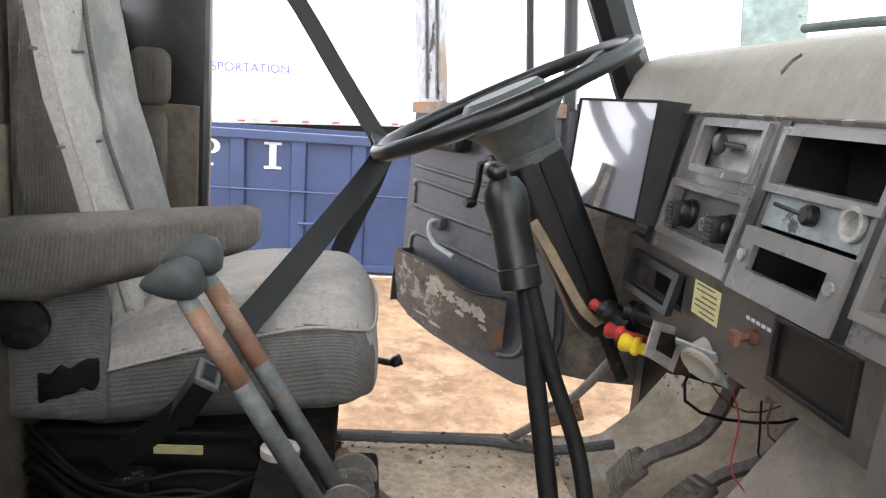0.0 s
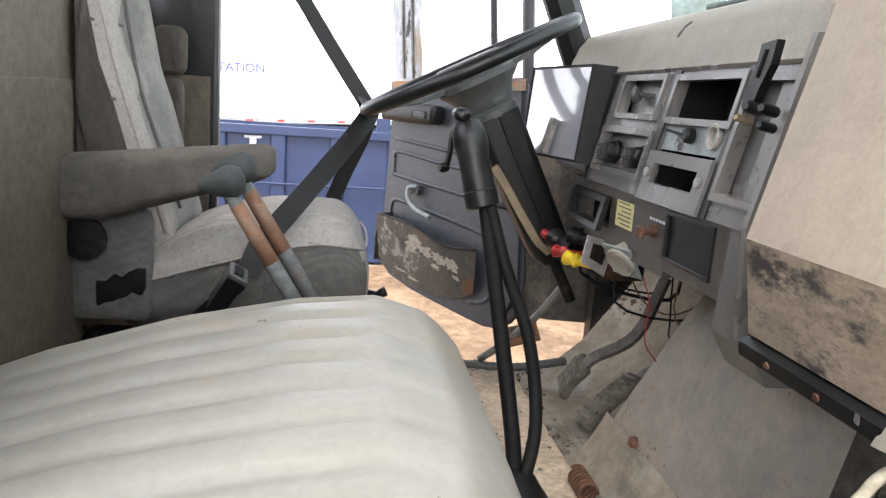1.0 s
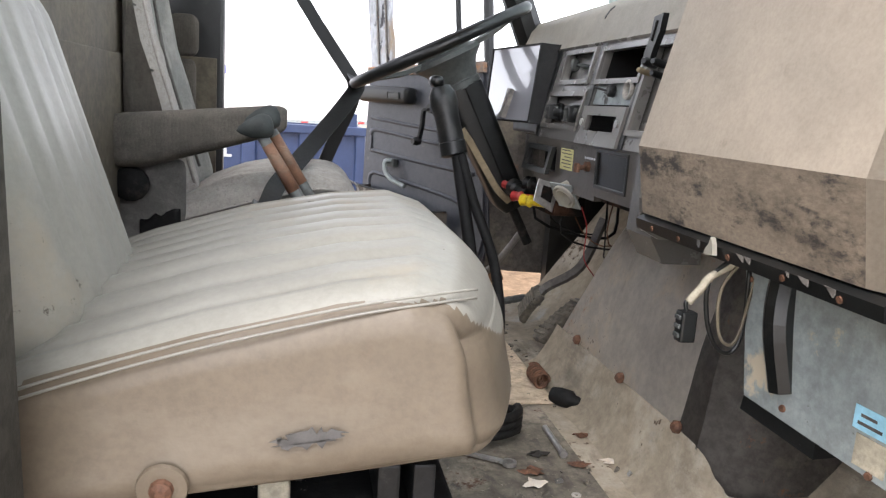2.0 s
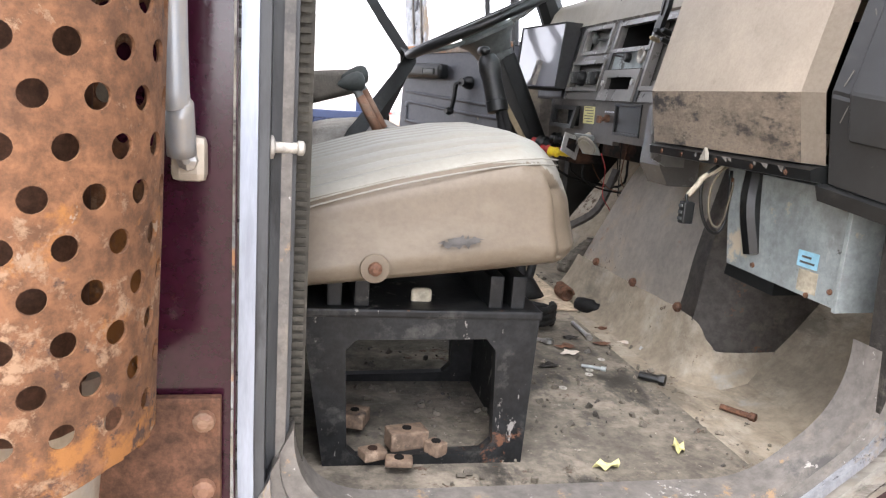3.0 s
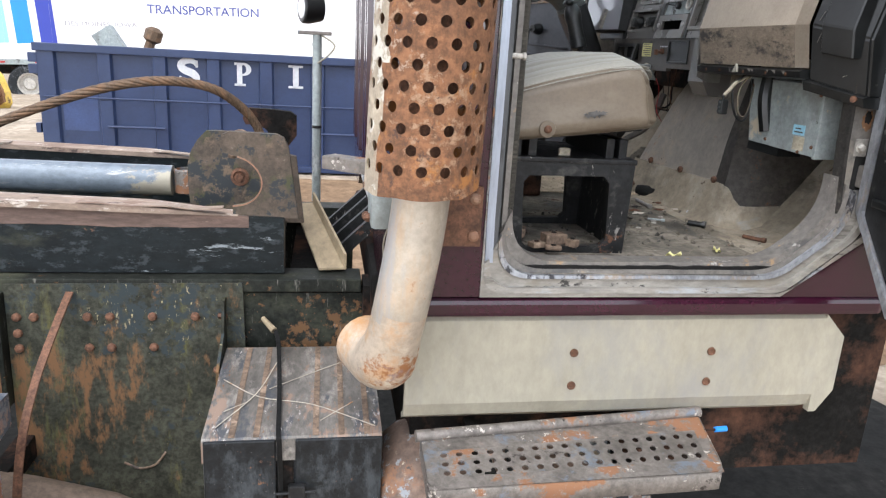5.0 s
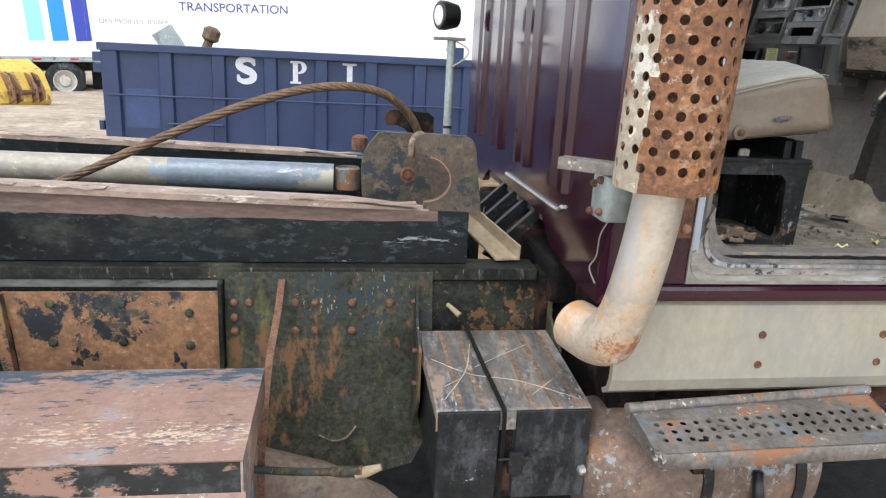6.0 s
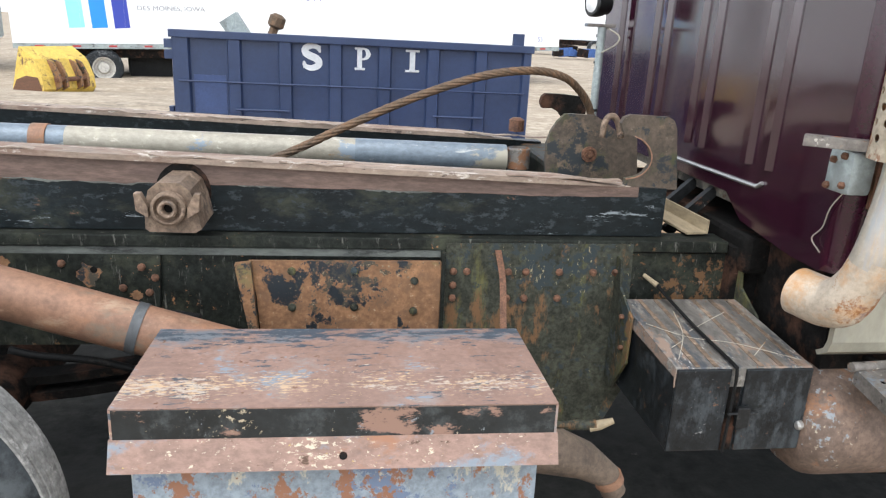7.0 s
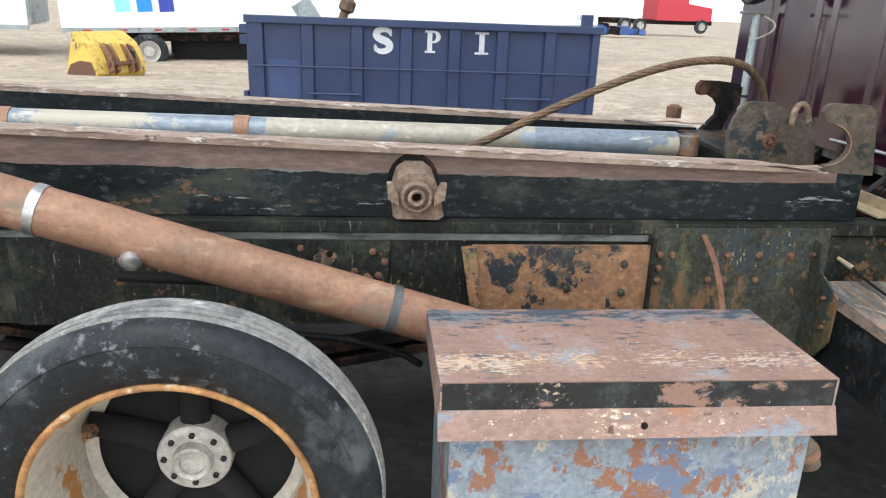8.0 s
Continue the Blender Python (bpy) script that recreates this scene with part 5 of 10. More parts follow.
    part("headliner", bm, M["bounce"], t, "unseen beige panel bouncing light into the cab")
    bm = B()
    box(bm, (-0.45, 0.0, CAB_TOP), (0.56, 2.15, CAB_TOP + 0.04), 0.015)
    part("roof", bm, M["maroon"], t)
    settle("doorway", 0.87)
    bm = B()
    box(bm, (-0.42, 0.09, 1.06), (0.62, 2.13, 1.13), 0)
    part("floor_pan", bm, M["floor"], t, "dirty rubber-covered cab floor")
    bm = B()
    box(bm, (-0.05, 1.22, 1.1325), (0.66, 2.08, 1.138), 0.002)
    part("floor_mat", bm, M["dustmat"], t, "clay-dusted ribbed floor mat")
    bm = B()
    prism(bm, [(0.62, 1.06), (0.62, 1.13), (0.76, 1.132), (0.82, 1.15), (0.89, 1.21), (1.12, 1.52), (1.2, 1.7), (1.25, 1.7), (1.16, 1.5), (0.93, 1.18), (0.85, 1.11), (0.78, 1.06)], "y", 0.155, 2.13)
    part("toe_board", bm, M["humpdust"], t, "curved dusty toe board")
    settle("cabin", 0.88)
    bm = B()
    box(bm, (-0.42, 0.045, 1.13), (-0.395, 2.1, 2.1), 0)
    part("rear_lining", bm, M["olive"], t, "dull brown rear lining")
    bm = B()
    box(bm, (-0.395, 0.05, 1.13), (-0.388, 2.0, 1.9), 0.003)
    part("lining_panel", bm, M["olive"], t, "dull brown lining panel")
    settle()
    bm = B()
    box(bm, (1.2, 0.0, 1.1), (1.24, 2.15, 2.08), 0)
    part("bulkhead", bm, M["dark"], t)
    bm = B()
    box(bm, (0.80, 0.0, 1.08), (1.24, 0.045, 2.08), 0)
    part("side_panel", bm, M["maroon"], t)
    settle("doorway", 0.9)
    bm = B()
    box(bm, (0.73, 0.05, 1.15), (1.2, 0.075, 2.05), 0)
    part("kick_panel", bm, M["steelblk"], t, "scuffed black kick panel")
    # driver's side
    settle("cabin", 0.9)
    bm = B()
    box(bm, (-0.42, 2.105, 1.08), (-0.205, 2.15, CAB_TOP), 0.012)
    part("door_pillar", bm, M["black"], t, "black driver's side door pillar")
    bm = B()
    box(bm, (-0.38, 2.09, 1.14), (-0.225, 2.104, 1.93), 0.004)
    part("pillar_trim", bm, M["olive"], t, "olive brown trim board")
    bm = B()
    box(bm, (-0.4, 2.12, 1.06), (1.24, 2.16, 1.11), 0.008)
    part("rocker", bm, M["maroon"], t)
    bm = B()
    box(bm, (-0.2, 2.10, 1.108), (0.95, 2.15, 1.135), 0.008)
    part("door_sill", bm, M["floor"], t)
    bm = B()
    box(bm, (0.90, 2.1, 1.1), (1.24, 2.15, 2.08), 0.0)
    part("side_panel", bm, M["black"], t)
    settle()
    bm = B()
    prism(bm, [(0.66, 2.045), (0.69, 2.07), (1.22, 1.95), (1.2, 1.91), (0.74, 2.0)], "z", 1.24, 1.95)
    part("hinge_panel", bm, M["flank"], t, "dark brown hinge post and kick panel")
    # windscreen frame
    settle("cabin", 0.84)
    for y in (0.03, 2.12):
        bm = B()
        tube(bm, [(0.80, y, 2.03), (0.66, y - (0.05 if y > 1 else -0.05), 2.3), (0.5, y - (0.05 if y > 1 else -0.05), CAB_TOP)], 0.05, 8)
        part("windscreen_pillar", bm, M["black"], t)
    bm = B()
    box(bm, (0.46, 0.0, 2.88), (0.56, 2.15, CAB_TOP), 0.02)
    part("windscreen_header", bm, M["black"], t)
    bm = B()
    prism(bm, [(0.96, 2.085), (0.966, 2.085), (0.536, 2.9), (0.53, 2.9)], "y", 0.06, 2.06)
    g = part("windscreen", bm, glass, t, "green tinted windscreen")
    g.visible_shadow = False
    bm = B()
    box(bm, (0.95, 0.02, 2.0), (2.6, 2.13, 2.03), 0.01)
    box(bm, (2.55, 0.02, 1.0), (2.6, 2.13, 2.0), 0.01)
    part("bonnet", bm, M["maroon"], t)
    # upright strip added for a pale band beyond the windscreen
    bm = B()
    tube(bm, [(1.25, 2.3, 1.9), (1.15, 2.28, 2.7)], 0, flat=(0.16, 0.02), up=(0.3, 1, 0))
    part("mirror_post", bm, M["zinc"], t)
    bm = B()
    tube(bm, curve([(0.985, 1.76, 2.18), (0.985, 1.5, 2.172), (0.985, 1.2, 2.15), (0.985, 1.0, 2.13)], 4), 0.009, 8)
    part("wiper_blade", bm, M["greyplast"], t, "dark green wiper blade", smooth=True)
    settle()
    # brown bracket and rivets at the door's rear edge
    bm = B()
    box(bm, (-0.40, -0.016, 1.243), (-0.252, -0.002, 1.378), 0.003)
    part("bracket", bm, M["bolt"], t, "brown rusty steel strap")
    for z in (1.268, 1.352):
        bm = B()
        lathe(bm, [(0.013, 0), (0.012, 0.007), (0.006, 0.011)], axis((-0.27, -0.016, z), (0, -1, 0)), 10)
        part("rivet", bm, M["tubeR"], t)
    # bright strip low on the rear wall
    bm = B()
    tube(bm, [(-0.455, 1.13, 1.195), (-0.455, 0.55, 1.205), (-0.455, 0.43, 1.208), (-0.455, 0.40, 1.225)], 0.007, 6)
    part("edge_strip", bm, M["brightmetal"], t, "thin bright metal strip")
    return t


cab = build_cab()


def build_grab_handle():
    t = thing("grab_handle", (-0.285, -0.03, 1.63), "worn bare metal grab handle bolted to the cab side", "handle")
    bm = B()
    tube(bm, curve([(-0.288, -0.035, 1.65), (-0.288, -0.05, 1.70), (-0.292, -0.055, 1.76), (-0.295, -0.055, 2.3)], 4), 0.0145, 12)
    part("bar", bm, M["pipe"], t, smooth=True)
    bm = B()
    box(bm, (-0.302, -0.024, 1.62), (-0.266, -0.003, 1.668), 0.009)
    part("foot", bm, M["pipe"], t)
    bm = B()
    lathe(bm, [(0.011, 0), (0.010, 0.007), (0.004, 0.01)], axis((-0.284, -0.024, 1.643), (0, -1, 0)), 8)
    part("bolt", bm, M["brightmetal"], t)


build_grab_handle()


def build_side_skirt():
    t = thing("side_skirt", (0.15, 0.0, 0.8), "cream painted steel skirt panel with four rusty holes", "panel")
    bm = B()
    prof = [(0.012, 1.072), (0.0, 1.06), (0.0, 0.85), (0.012, 0.815), (0.05, 0.79), (0.06, 0.8), (0.03, 0.82), (0.02, 0.85), (0.02, 1.06)]
    prism(bm, prof, "x", -0.405, 0.66)
    prism(bm, [(0.66, 1.072), (0.72, 1.01), (0.72, 0.86), (0.68, 0.80), (0.66, 0.80)], "y", 0.0, 0.02)
    part("panel", bm, M["cream"], t)
    for x, z in ((0, 0.977), (0.357, 0.976), (0.002, 0.891), (0.356, 0.894)):
        bm = B()
        lathe(bm, [(0.011, 0), (0.0105, 0.003), (0.007, 0.003), (0.0065, 0.001), (0, 0.001)], axis((x, -0.0005, z), (0, -1, 0)), 12, False)
        part("rivet", bm, M["bolt"], t, "rust stained rivet")
    bm = B()
    box(bm, (-0.38, 0.06, 0.6), (0.9, 0.6, 1.05), 0.0)
    part("backing", bm, M["dark"], t)


build_side_skirt()


def build_passenger_door():
    t = thing("cab_door", (0.78, -0.1, 1.1), "open maroon passenger door with scuffed black inner panel", "door")
    m = pose(0.735, 0.0, 0, 0, 0, -97)
    bm = B()
    prism(bm, [(0.0, 1.3), (0.18, 1.12), (0.95, 1.12), (0.97, 1.2), (0.97, 2.0), (0.0, 2.0)], "y", -0.03, 0.05, m)
    part("door_skin", bm, M["maroon"], t)
    bm = B()
    prism(bm, [(0.03, 1.33), (0.2, 1.16), (0.92, 1.16), (0.92, 1.98), (0.03, 1.98)], "y", -0.05, -0.03, m)
    part("inner_panel", bm, M["steelblk"], t, "scuffed black inner door panel")
    bm = B()
    tube(bm, [m @ Vector(p) for p in ((0.012, -0.052, 1.95), (0.012, -0.052, 1.34), (0.19, -0.052, 1.14), (0.93, -0.052, 1.14))], 0, flat=(0.02, 0.012), up=(-1, 0, 0))
    part("edge_bead", bm, M["trim"], t, "worn pale edge bead")
    for z in (1.36, 1.62, 1.78):
        bm = B()
        box(bm, (0.06, -0.062, z), (0.86, -0.05, z + 0.02), 0.004, m)
        part("pressed_rib", bm, M["black"], t)
    bm = B()
    box(bm, (0.1, -0.09, 1.49), (0.3, -0.05, 1.545), 0.012, m)
    part("pull", bm, M["black"], t)
    bm = B()
    tube(bm, [m @ Vector((0.02, 0, 2.0)), m @ Vector((0.12, 0, 2.6)), m @ Vector((0.9, 0, 2.6)), m @ Vector((0.95, 0, 2.0))], 0.02, 8)
    part("window_frame", bm, M["black"], t)


build_passenger_door()


def build_driver_door():
    t = thing("cab_door", (0.6, 2.7, 1.0), "open grey steel driver's door with torn map pocket", "door")
    m = frame_of((0.36, 3.2, 0), (0.58, -0.86, 0))

    def P(*p):
        return m @ Vector(p)
    outline = [(-0.034, 1.965), (-0.045, 1.75), (-0.057, 1.45), (-0.06, 1.235), (-0.045, 1.185), (0.0, 1.152), (0.154, 1.118), (0.47, 1.085), (0.6, 1.076), (0.66, 1.085),
               (0.70, 1.11), (0.733, 1.155), (0.76, 1.215), (0.775, 1.282), (0.765, 1.40), (0.741, 1.602), (0.705, 2.006)]
    bm = B()
    prism(bm, outline, "y", 0.012, 0.06, m)
    bmesh.ops.bevel(bm, geom=bm.edges[:], offset=0.006, segments=2, affect="EDGES", clamp_overlap=True)
    part("door_skin", bm, M["doorgrey"], t)
    # inner panel, a little smaller than the shell
    bm = B()
    prism(bm, [(0.36 + (u - 0.36) * 0.965, 1.54 + (z - 1.54) * 0.97) for u, z in outline], "y", 0.0, 0.014, m)
    part("inner_panel", bm, M["doorgrey"], t)
    # pressed ridges of the inner panel
    loops = [[(0.0, 1.742), (0.3, 1.722), (0.69, 1.698)],
             [(0.005, 1.66), (0.008, 1.60), (0.03, 1.588), (0.35, 1.565), (0.69, 1.545)],
             [(0.005, 1.66), (0.03, 1.688), (0.35, 1.662), (0.69, 1.64)],
             [(0.0, 1.24), (0.0, 1.44), (0.02, 1.478), (0.06, 1.484), (0.3, 1.46), (0.55, 1.43), (0.63, 1.40), (0.66, 1.34), (0.64, 1.22), (0.60, 1.17), (0.52, 1.15)]]
    for lp in loops:
        bm = B()
        tube(bm, curve([P(u, 0.0, z) for u, z in lp], 4), 0, 8, flat=(0.016, 0.013), up=m.to_3x3() @ Vector((0, 1, 0)))
        part("pressed_rib", bm, M["doorgrey"], t, smooth=True)

    def swell(bm):
        for v in bm.verts:
            k = min(1.0, max(0.0, (v.co.z - 1.14) / 0.27))
            v.co.y -= 0.028 + 0.052 * k - 0.02 * max(0.0, (v.co.x - 0.4) / 0.2)
        bmesh.ops.transform(bm, matrix=m, verts=bm.verts[:])
    bm = B()
    rim = [(0.012, 1.425), (0.10, 1.42), (0.25, 1.408), (0.34, 1.385), (0.41, 1.366), (0.48, 1.362), (0.595, 1.375)]
    low = [(-0.015, 1.215), (0.07, 1.165), (0.22, 1.14), (0.32, 1.135), (0.41, 1.145), (0.49, 1.16), (0.56, 1.19)]
    rows = []
    for k in range(7):
        f = k / 6
        rows.append([(u0 + (u1 - u0) * f + (-0.02 * math.sin(math.pi * f) if i == 0 else 0), z0 + (z1 - z0) * f) for i, ((u0, z0), (u1, z1)) in enumerate(zip(rim, low))])
    for y in (0.0, 0.004):
        vs = [[bm.verts.new((u, y, z)) for u, z in r] for r in rows]
        for r0, r1 in zip(vs, vs[1:]):
            for q in range(6):
                bm.faces.new((r0[q], r0[q + 1], r1[q + 1], r1[q]))
    swell(bm)
    pk = part("map_pocket", bm, M["pocket"], t, "worn brown map pocket with flaking paint", smooth=True)
    bm = B()
    tube(bm, curve([P(u, -0.081 + 0.02 * max(0.0, (u - 0.4) / 0.2), z) for u, z in rim], 3), 0.005, 8)
    part("rolled_edge", bm, M["steelblk"], pk, smooth=True)
    bm = B()
    prism(bm, [(0.012, 1.425), (0.016, 1.425), (-0.008, 1.32), (-0.012, 1.215), (-0.016, 1.215), (-0.012, 1.32)], "y", -0.07, 0.0, m)
    part("pocket_end", bm, M["pocket"], pk)
    random.seed(12)
    for cx, cz, rx, rz in ((0.25, 1.345, 0.055, 0.035), (0.225, 1.315, 0.05, 0.03), (0.315, 1.315, 0.05, 0.03), (0.40, 1.298, 0.06, 0.026), (0.46, 1.285, 0.045, 0.03), (0.37, 1.262, 0.03, 0.012), (0.48, 1.24, 0.022, 0.012), (0.14, 1.20, 0.05, 0.007), (0.22, 1.178, 0.045, 0.007)):
        bm = B()
        n = 40
        ring = []
        for k in range(n):
            g = 2 * math.pi * k / n
            q = 0.75 + 0.55 * noise.noise((2.2 * math.cos(g), 2.2 * math.sin(g), cx * 40)) + random.uniform(-0.12, 0.12)
            ring.append((cx + rx * q * math.cos(g), cz + rz * q * math.sin(g) - 0.12 * rx * q * math.cos(g)))
        prism(bm, ring, "y", -0.0016, -0.0006)
        swell(bm)
        part("bare_patch", bm, M["flaked"], pk, "patch of flaked paint")
    bm = B()
    box(bm, (-0.03, -0.07, 1.815), (0.31, 0.0, 1.89), 0.022, m, 3)
    ar = part("arm_rest", bm, M["black"], t, smooth=True, angle=40)
    bm = B()
    box(bm, (0.19, -0.076, 1.835), (0.27, -0.069, 1.865), 0.008, m)
    part("badge_recess", bm, M["greyplast"], ar)
    bm = B()
    box(bm, (0.14, -0.03, 1.525), (0.205, 0.0, 1.565), 0.01, m)
    hd = part("handle_base", bm, M["greyplast"], t)
    bm = B()
    tube(bm, curve([P(0.185, -0.02, 1.555), P(0.165, -0.045, 1.55), P(0.178, -0.055, 1.51), P(0.22, -0.055, 1.475), P(0.29, -0.05, 1.455), P(0.31, -0.05, 1.45)], 4), [0.011] * 20 + [0.009] * 1, 8)
    part("door_handle", bm, M["zinc"], hd, "bent bare metal inner handle", smooth=True)
    bm = B()
    tube(bm, curve([P(0.45, -0.06, 1.80), P(0.425, -0.064, 1.792), P(0.42, -0.065, 1.73), P(0.405, -0.065, 1.665)], 3), 0, 8, flat=(0.02, 0.012))
    lathe(bm, [(0.034, -0.06), (0.03, -0.03), (0.022, -0.02), (0.02, 0.006)], axis(P(0.455, -0.055, 1.805), (m.to_3x3() @ Vector((0, -1, 0)))), 14)
    lathe(bm, [(0.016, 0), (0.02, 0.02), (0.012, 0.04)], axis(P(0.402, -0.06, 1.66), (m.to_3x3() @ Vector((0, -1, 0)))), 12)
    part("window_crank", bm, M["black"], t, smooth=True, angle=40)
    # window frame: wide sheet pillar behind, vent bar, front post
    bm = B()
    prism(bm, [(-0.042, 1.96), (0.096, 1.985), (0.09, 2.08), (0.062, 2.2), (0.05, 2.6), (-0.14, 2.6), (-0.10, 2.3)], "y", 0.02, 0.045, m)
    wf = part("window_frame", bm, M["trim"], t, "bare grey sheet window pillar")
    for q in (0.05, 0.11):
        bm = B()
        prism(bm, [(-0.042 + q, 1.99), (-0.034 + q, 1.99), (-0.115 + q, 2.6), (-0.123 + q, 2.6)], "y", 0.012, 0.021, m)
        part("glass_channel", bm, M["pillar"], wf)
    bm = B()
    rod(bm, P(0.535, 0.03, 1.97), P(0.44, 0.03, 2.65), 0.013, 8)
    part("vent_bar", bm, M["black"], t)
    bm = B()
    rod(bm, P(0.70, 0.03, 1.99), P(0.62, 0.03, 2.65), 0.022, 8)
    part("window_frame", bm, M["black"], t)
    bm = B()
    prism(bm, [(-0.034, 1.935), (0.34, 1.95), (0.706, 1.965), (0.705, 2.006), (0.3, 1.99), (-0.034, 1.975)], "y", -0.012, 0.07, m)
    part("window_sill", bm, M["silldoor"], t, "rust streaked window sill")


settle("cabin", 0.8)
build_driver_door()
settle()


# ---- dashboard ----
def dx(z):
    return 0.70 + 0.22 * (z - 1.78)


def panel_with_holes(bm, y0, y1, z0, z1, holes, depth=0.012, off=0.0):
    """A dash face with rectangular holes, as a grid of blocks following the dash's slope."""
    ys = sorted({y0, y1, *[h[0] for h in holes], *[h[1] for h in holes]})
    zs = sorted({z0, z1, *[h[2] for h in holes], *[h[3] for h in holes]})
    for ya, yb in zip(ys, ys[1:]):
        for za, zb in zip(zs, zs[1:]):
            c = ((ya + yb) / 2, (za + zb) / 2)
            if any(h[0] < c[0] < h[1] and h[2] < c[1] < h[3] for h in holes):
                continue
            prism(bm, [(dx(za) + off, za), (dx(zb) + off, zb), (dx(zb) + off + depth, zb), (dx(za) + off + depth, za)], "y", ya, yb)
    bmesh.ops.remove_doubles(bm, verts=bm.verts[:], dist=0.0003)


def face_plate(bm, y0, y1, z0, z1, off, depth=0.004):
    prism(bm, [(dx(z0) + off, z0), (dx(z1) + off, z1), (dx(z1) + off + depth, z1), (dx(z0) + off + depth, z0)], "y", y0, y1)


def build_dash():
    t = thing("dashboard", (0.75, 1.4, 1.6), "dusty grey truck dashboard with gauges and radio missing", "dashboard")
    # main fascia
    bm = B()
    holes = [(1.40, 1.60, 1.915, 1.983), (1.385, 1.64, 1.797, 1.872), (1.10, 1.335, 1.912, 1.98), (1.11, 1.34, 1.765, 1.905), (0.945, 1.065, 1.80, 1.975)]
    panel_with_holes(bm, 0.895, 1.70, 1.757, 2.0, holes, 0.018)
    part("fascia", bm, M["dash"], t)
    # frames round the openings, proud of the fascia
    for h in holes[:3] + holes[4:]:
        bm = B()
        e = 0.012
        panel_with_holes(bm, h[0] - e, h[1] + e, h[2] - e, h[3] + e, [h], 0.008, -0.0075)
        part("opening_frame", bm, M["dash"], t)
    for y, q in ((1.352, 0.014), (1.085, 0.01), (1.672, 0.012)):
        bm = B()
        face_plate(bm, y - q, y + q, 1.757, 2.0, -0.004, 0.004)
        part("divider", bm, M["black"], t, "black trough between the dash panels")
    # recess backs
    bm = B()
    face_plate(bm, 1.385, 1.615, 1.905, 1.99, 0.028)
    part("switch_plate", bm, M["brightmetal"], t, "scratched metal switch plate")
    bm = B()
    face_plate(bm, 1.37, 1.655, 1.785, 1.885, 0.022)
    part("knob_plate", bm, M["dash"], t)
    bm = B()
    face_plate(bm, 1.112, 1.338, 1.852, 1.904, 0.006)
    part("lever_plate", bm, M["zinc"], t, "scuffed grey metal plate")
    bm = B()
    panel_with_holes(bm, 1.098, 1.345, 1.757, 1.848, [(1.135, 1.308, 1.79, 1.826)], 0.01, -0.01)
    part("radio_frame", bm, M["dash"], t)
    bm = B()
    face_plate(bm, 0.935, 1.075, 1.79, 1.985, 0.024)
    part("recess_panel", bm, M["dash"], t)
    # cavity walls coloured near-black to give the openings their depth of shade
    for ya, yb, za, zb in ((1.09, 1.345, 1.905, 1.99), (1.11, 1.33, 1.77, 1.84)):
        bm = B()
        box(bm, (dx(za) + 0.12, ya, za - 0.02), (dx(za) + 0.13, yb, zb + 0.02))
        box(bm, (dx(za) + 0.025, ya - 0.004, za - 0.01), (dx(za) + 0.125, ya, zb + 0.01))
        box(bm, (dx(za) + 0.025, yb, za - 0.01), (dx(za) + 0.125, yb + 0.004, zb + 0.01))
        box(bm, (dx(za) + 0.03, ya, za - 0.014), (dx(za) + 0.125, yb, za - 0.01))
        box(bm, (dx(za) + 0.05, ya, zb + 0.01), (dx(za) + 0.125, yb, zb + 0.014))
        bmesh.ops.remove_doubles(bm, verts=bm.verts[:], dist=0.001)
        part("cavity", bm, M["void"], t, "empty radio cavity, its shade painted black")
    # toggles and knobs
    for y, z in ((1.585, 1.828), (1.43, 1.825)):
        bm = B()
        c = Vector((dx(z) + 0.02, y, z))
        lathe(bm, [(0.026, 0), (0.026, 0.008), (0.023, 0.011), (0.021, 0.026), (0.018, 0.029)], axis(c, (-1, 0, 0.1)), 16)
        box(bm, (c.x - 0.042, y - 0.016, z - 0.02), (c.x - 0.012, y + 0.016, z + 0.02), 0.005)
        kn = part("knob", bm, M["black"], t, "worn dark switch knob", smooth=True, angle=30)
        for k in range(5):
            bm = B()
            box(bm, (c.x - 0.0445, y - 0.013, z - 0.0155 + 0.007 * k), (c.x - 0.0415, y + 0.013, z - 0.0125 + 0.007 * k), 0.001)
            part("knob_rib", bm, M["greyplast"], kn)
    bm = B()
    lathe(bm, [(0.014, 0), (0.012, 0.012), (0.006, 0.012), (0.006, 0.004), (0, 0.004)], axis((dx(1.82) + 0.02, 1.513, 1.82), (-1, 0, 0.1)), 14, False)
    part("socket", bm, M["brightmetal"], t)
    bm = B()
    c = Vector((dx(1.955) + 0.03, 1.50, 1.952))
    rod(bm, c, c + Vector((-0.02, 0.035, 0.003)), 0.005, 8)
    lathe(bm, [(0.005, 0), (0.016, 0.004), (0.019, 0.01), (0.012, 0.016)], axis(c + Vector((-0.02, 0.038, 0.003)), (-0.5, 0.8, 0)), 14)
    part("lever", bm, M["greyplast"], t, smooth=True, angle=40)
    bm = B()
    c = Vector((dx(1.88), 1.215, 1.882))
    lathe(bm, [(0.014, 0), (0.014, 0.012), (0.010, 0.016)], axis(c, (-1, 0, 0.1)), 12)
    rod(bm, c + Vector((-0.012, 0, 0)), c + Vector((-0.026, 0.05, 0.008)), 0.003, 8)
    part("lever", bm, M["black"], t, smooth=True, angle=40)
    bm = B()
    lathe(bm, [(0.022, 0.004), (0.022, 0.01), (0.016, 0.01), (0.016, -0.006), (0, -0.006)], axis((dx(1.885) + 0.004, 1.135, 1.885), (-1, 0, 0.1)), 18, False)
    part("lighter_socket", bm, M["hub"], t)
    for y, z in ((1.325, 1.808), (1.118, 1.81)):
        bm = B()
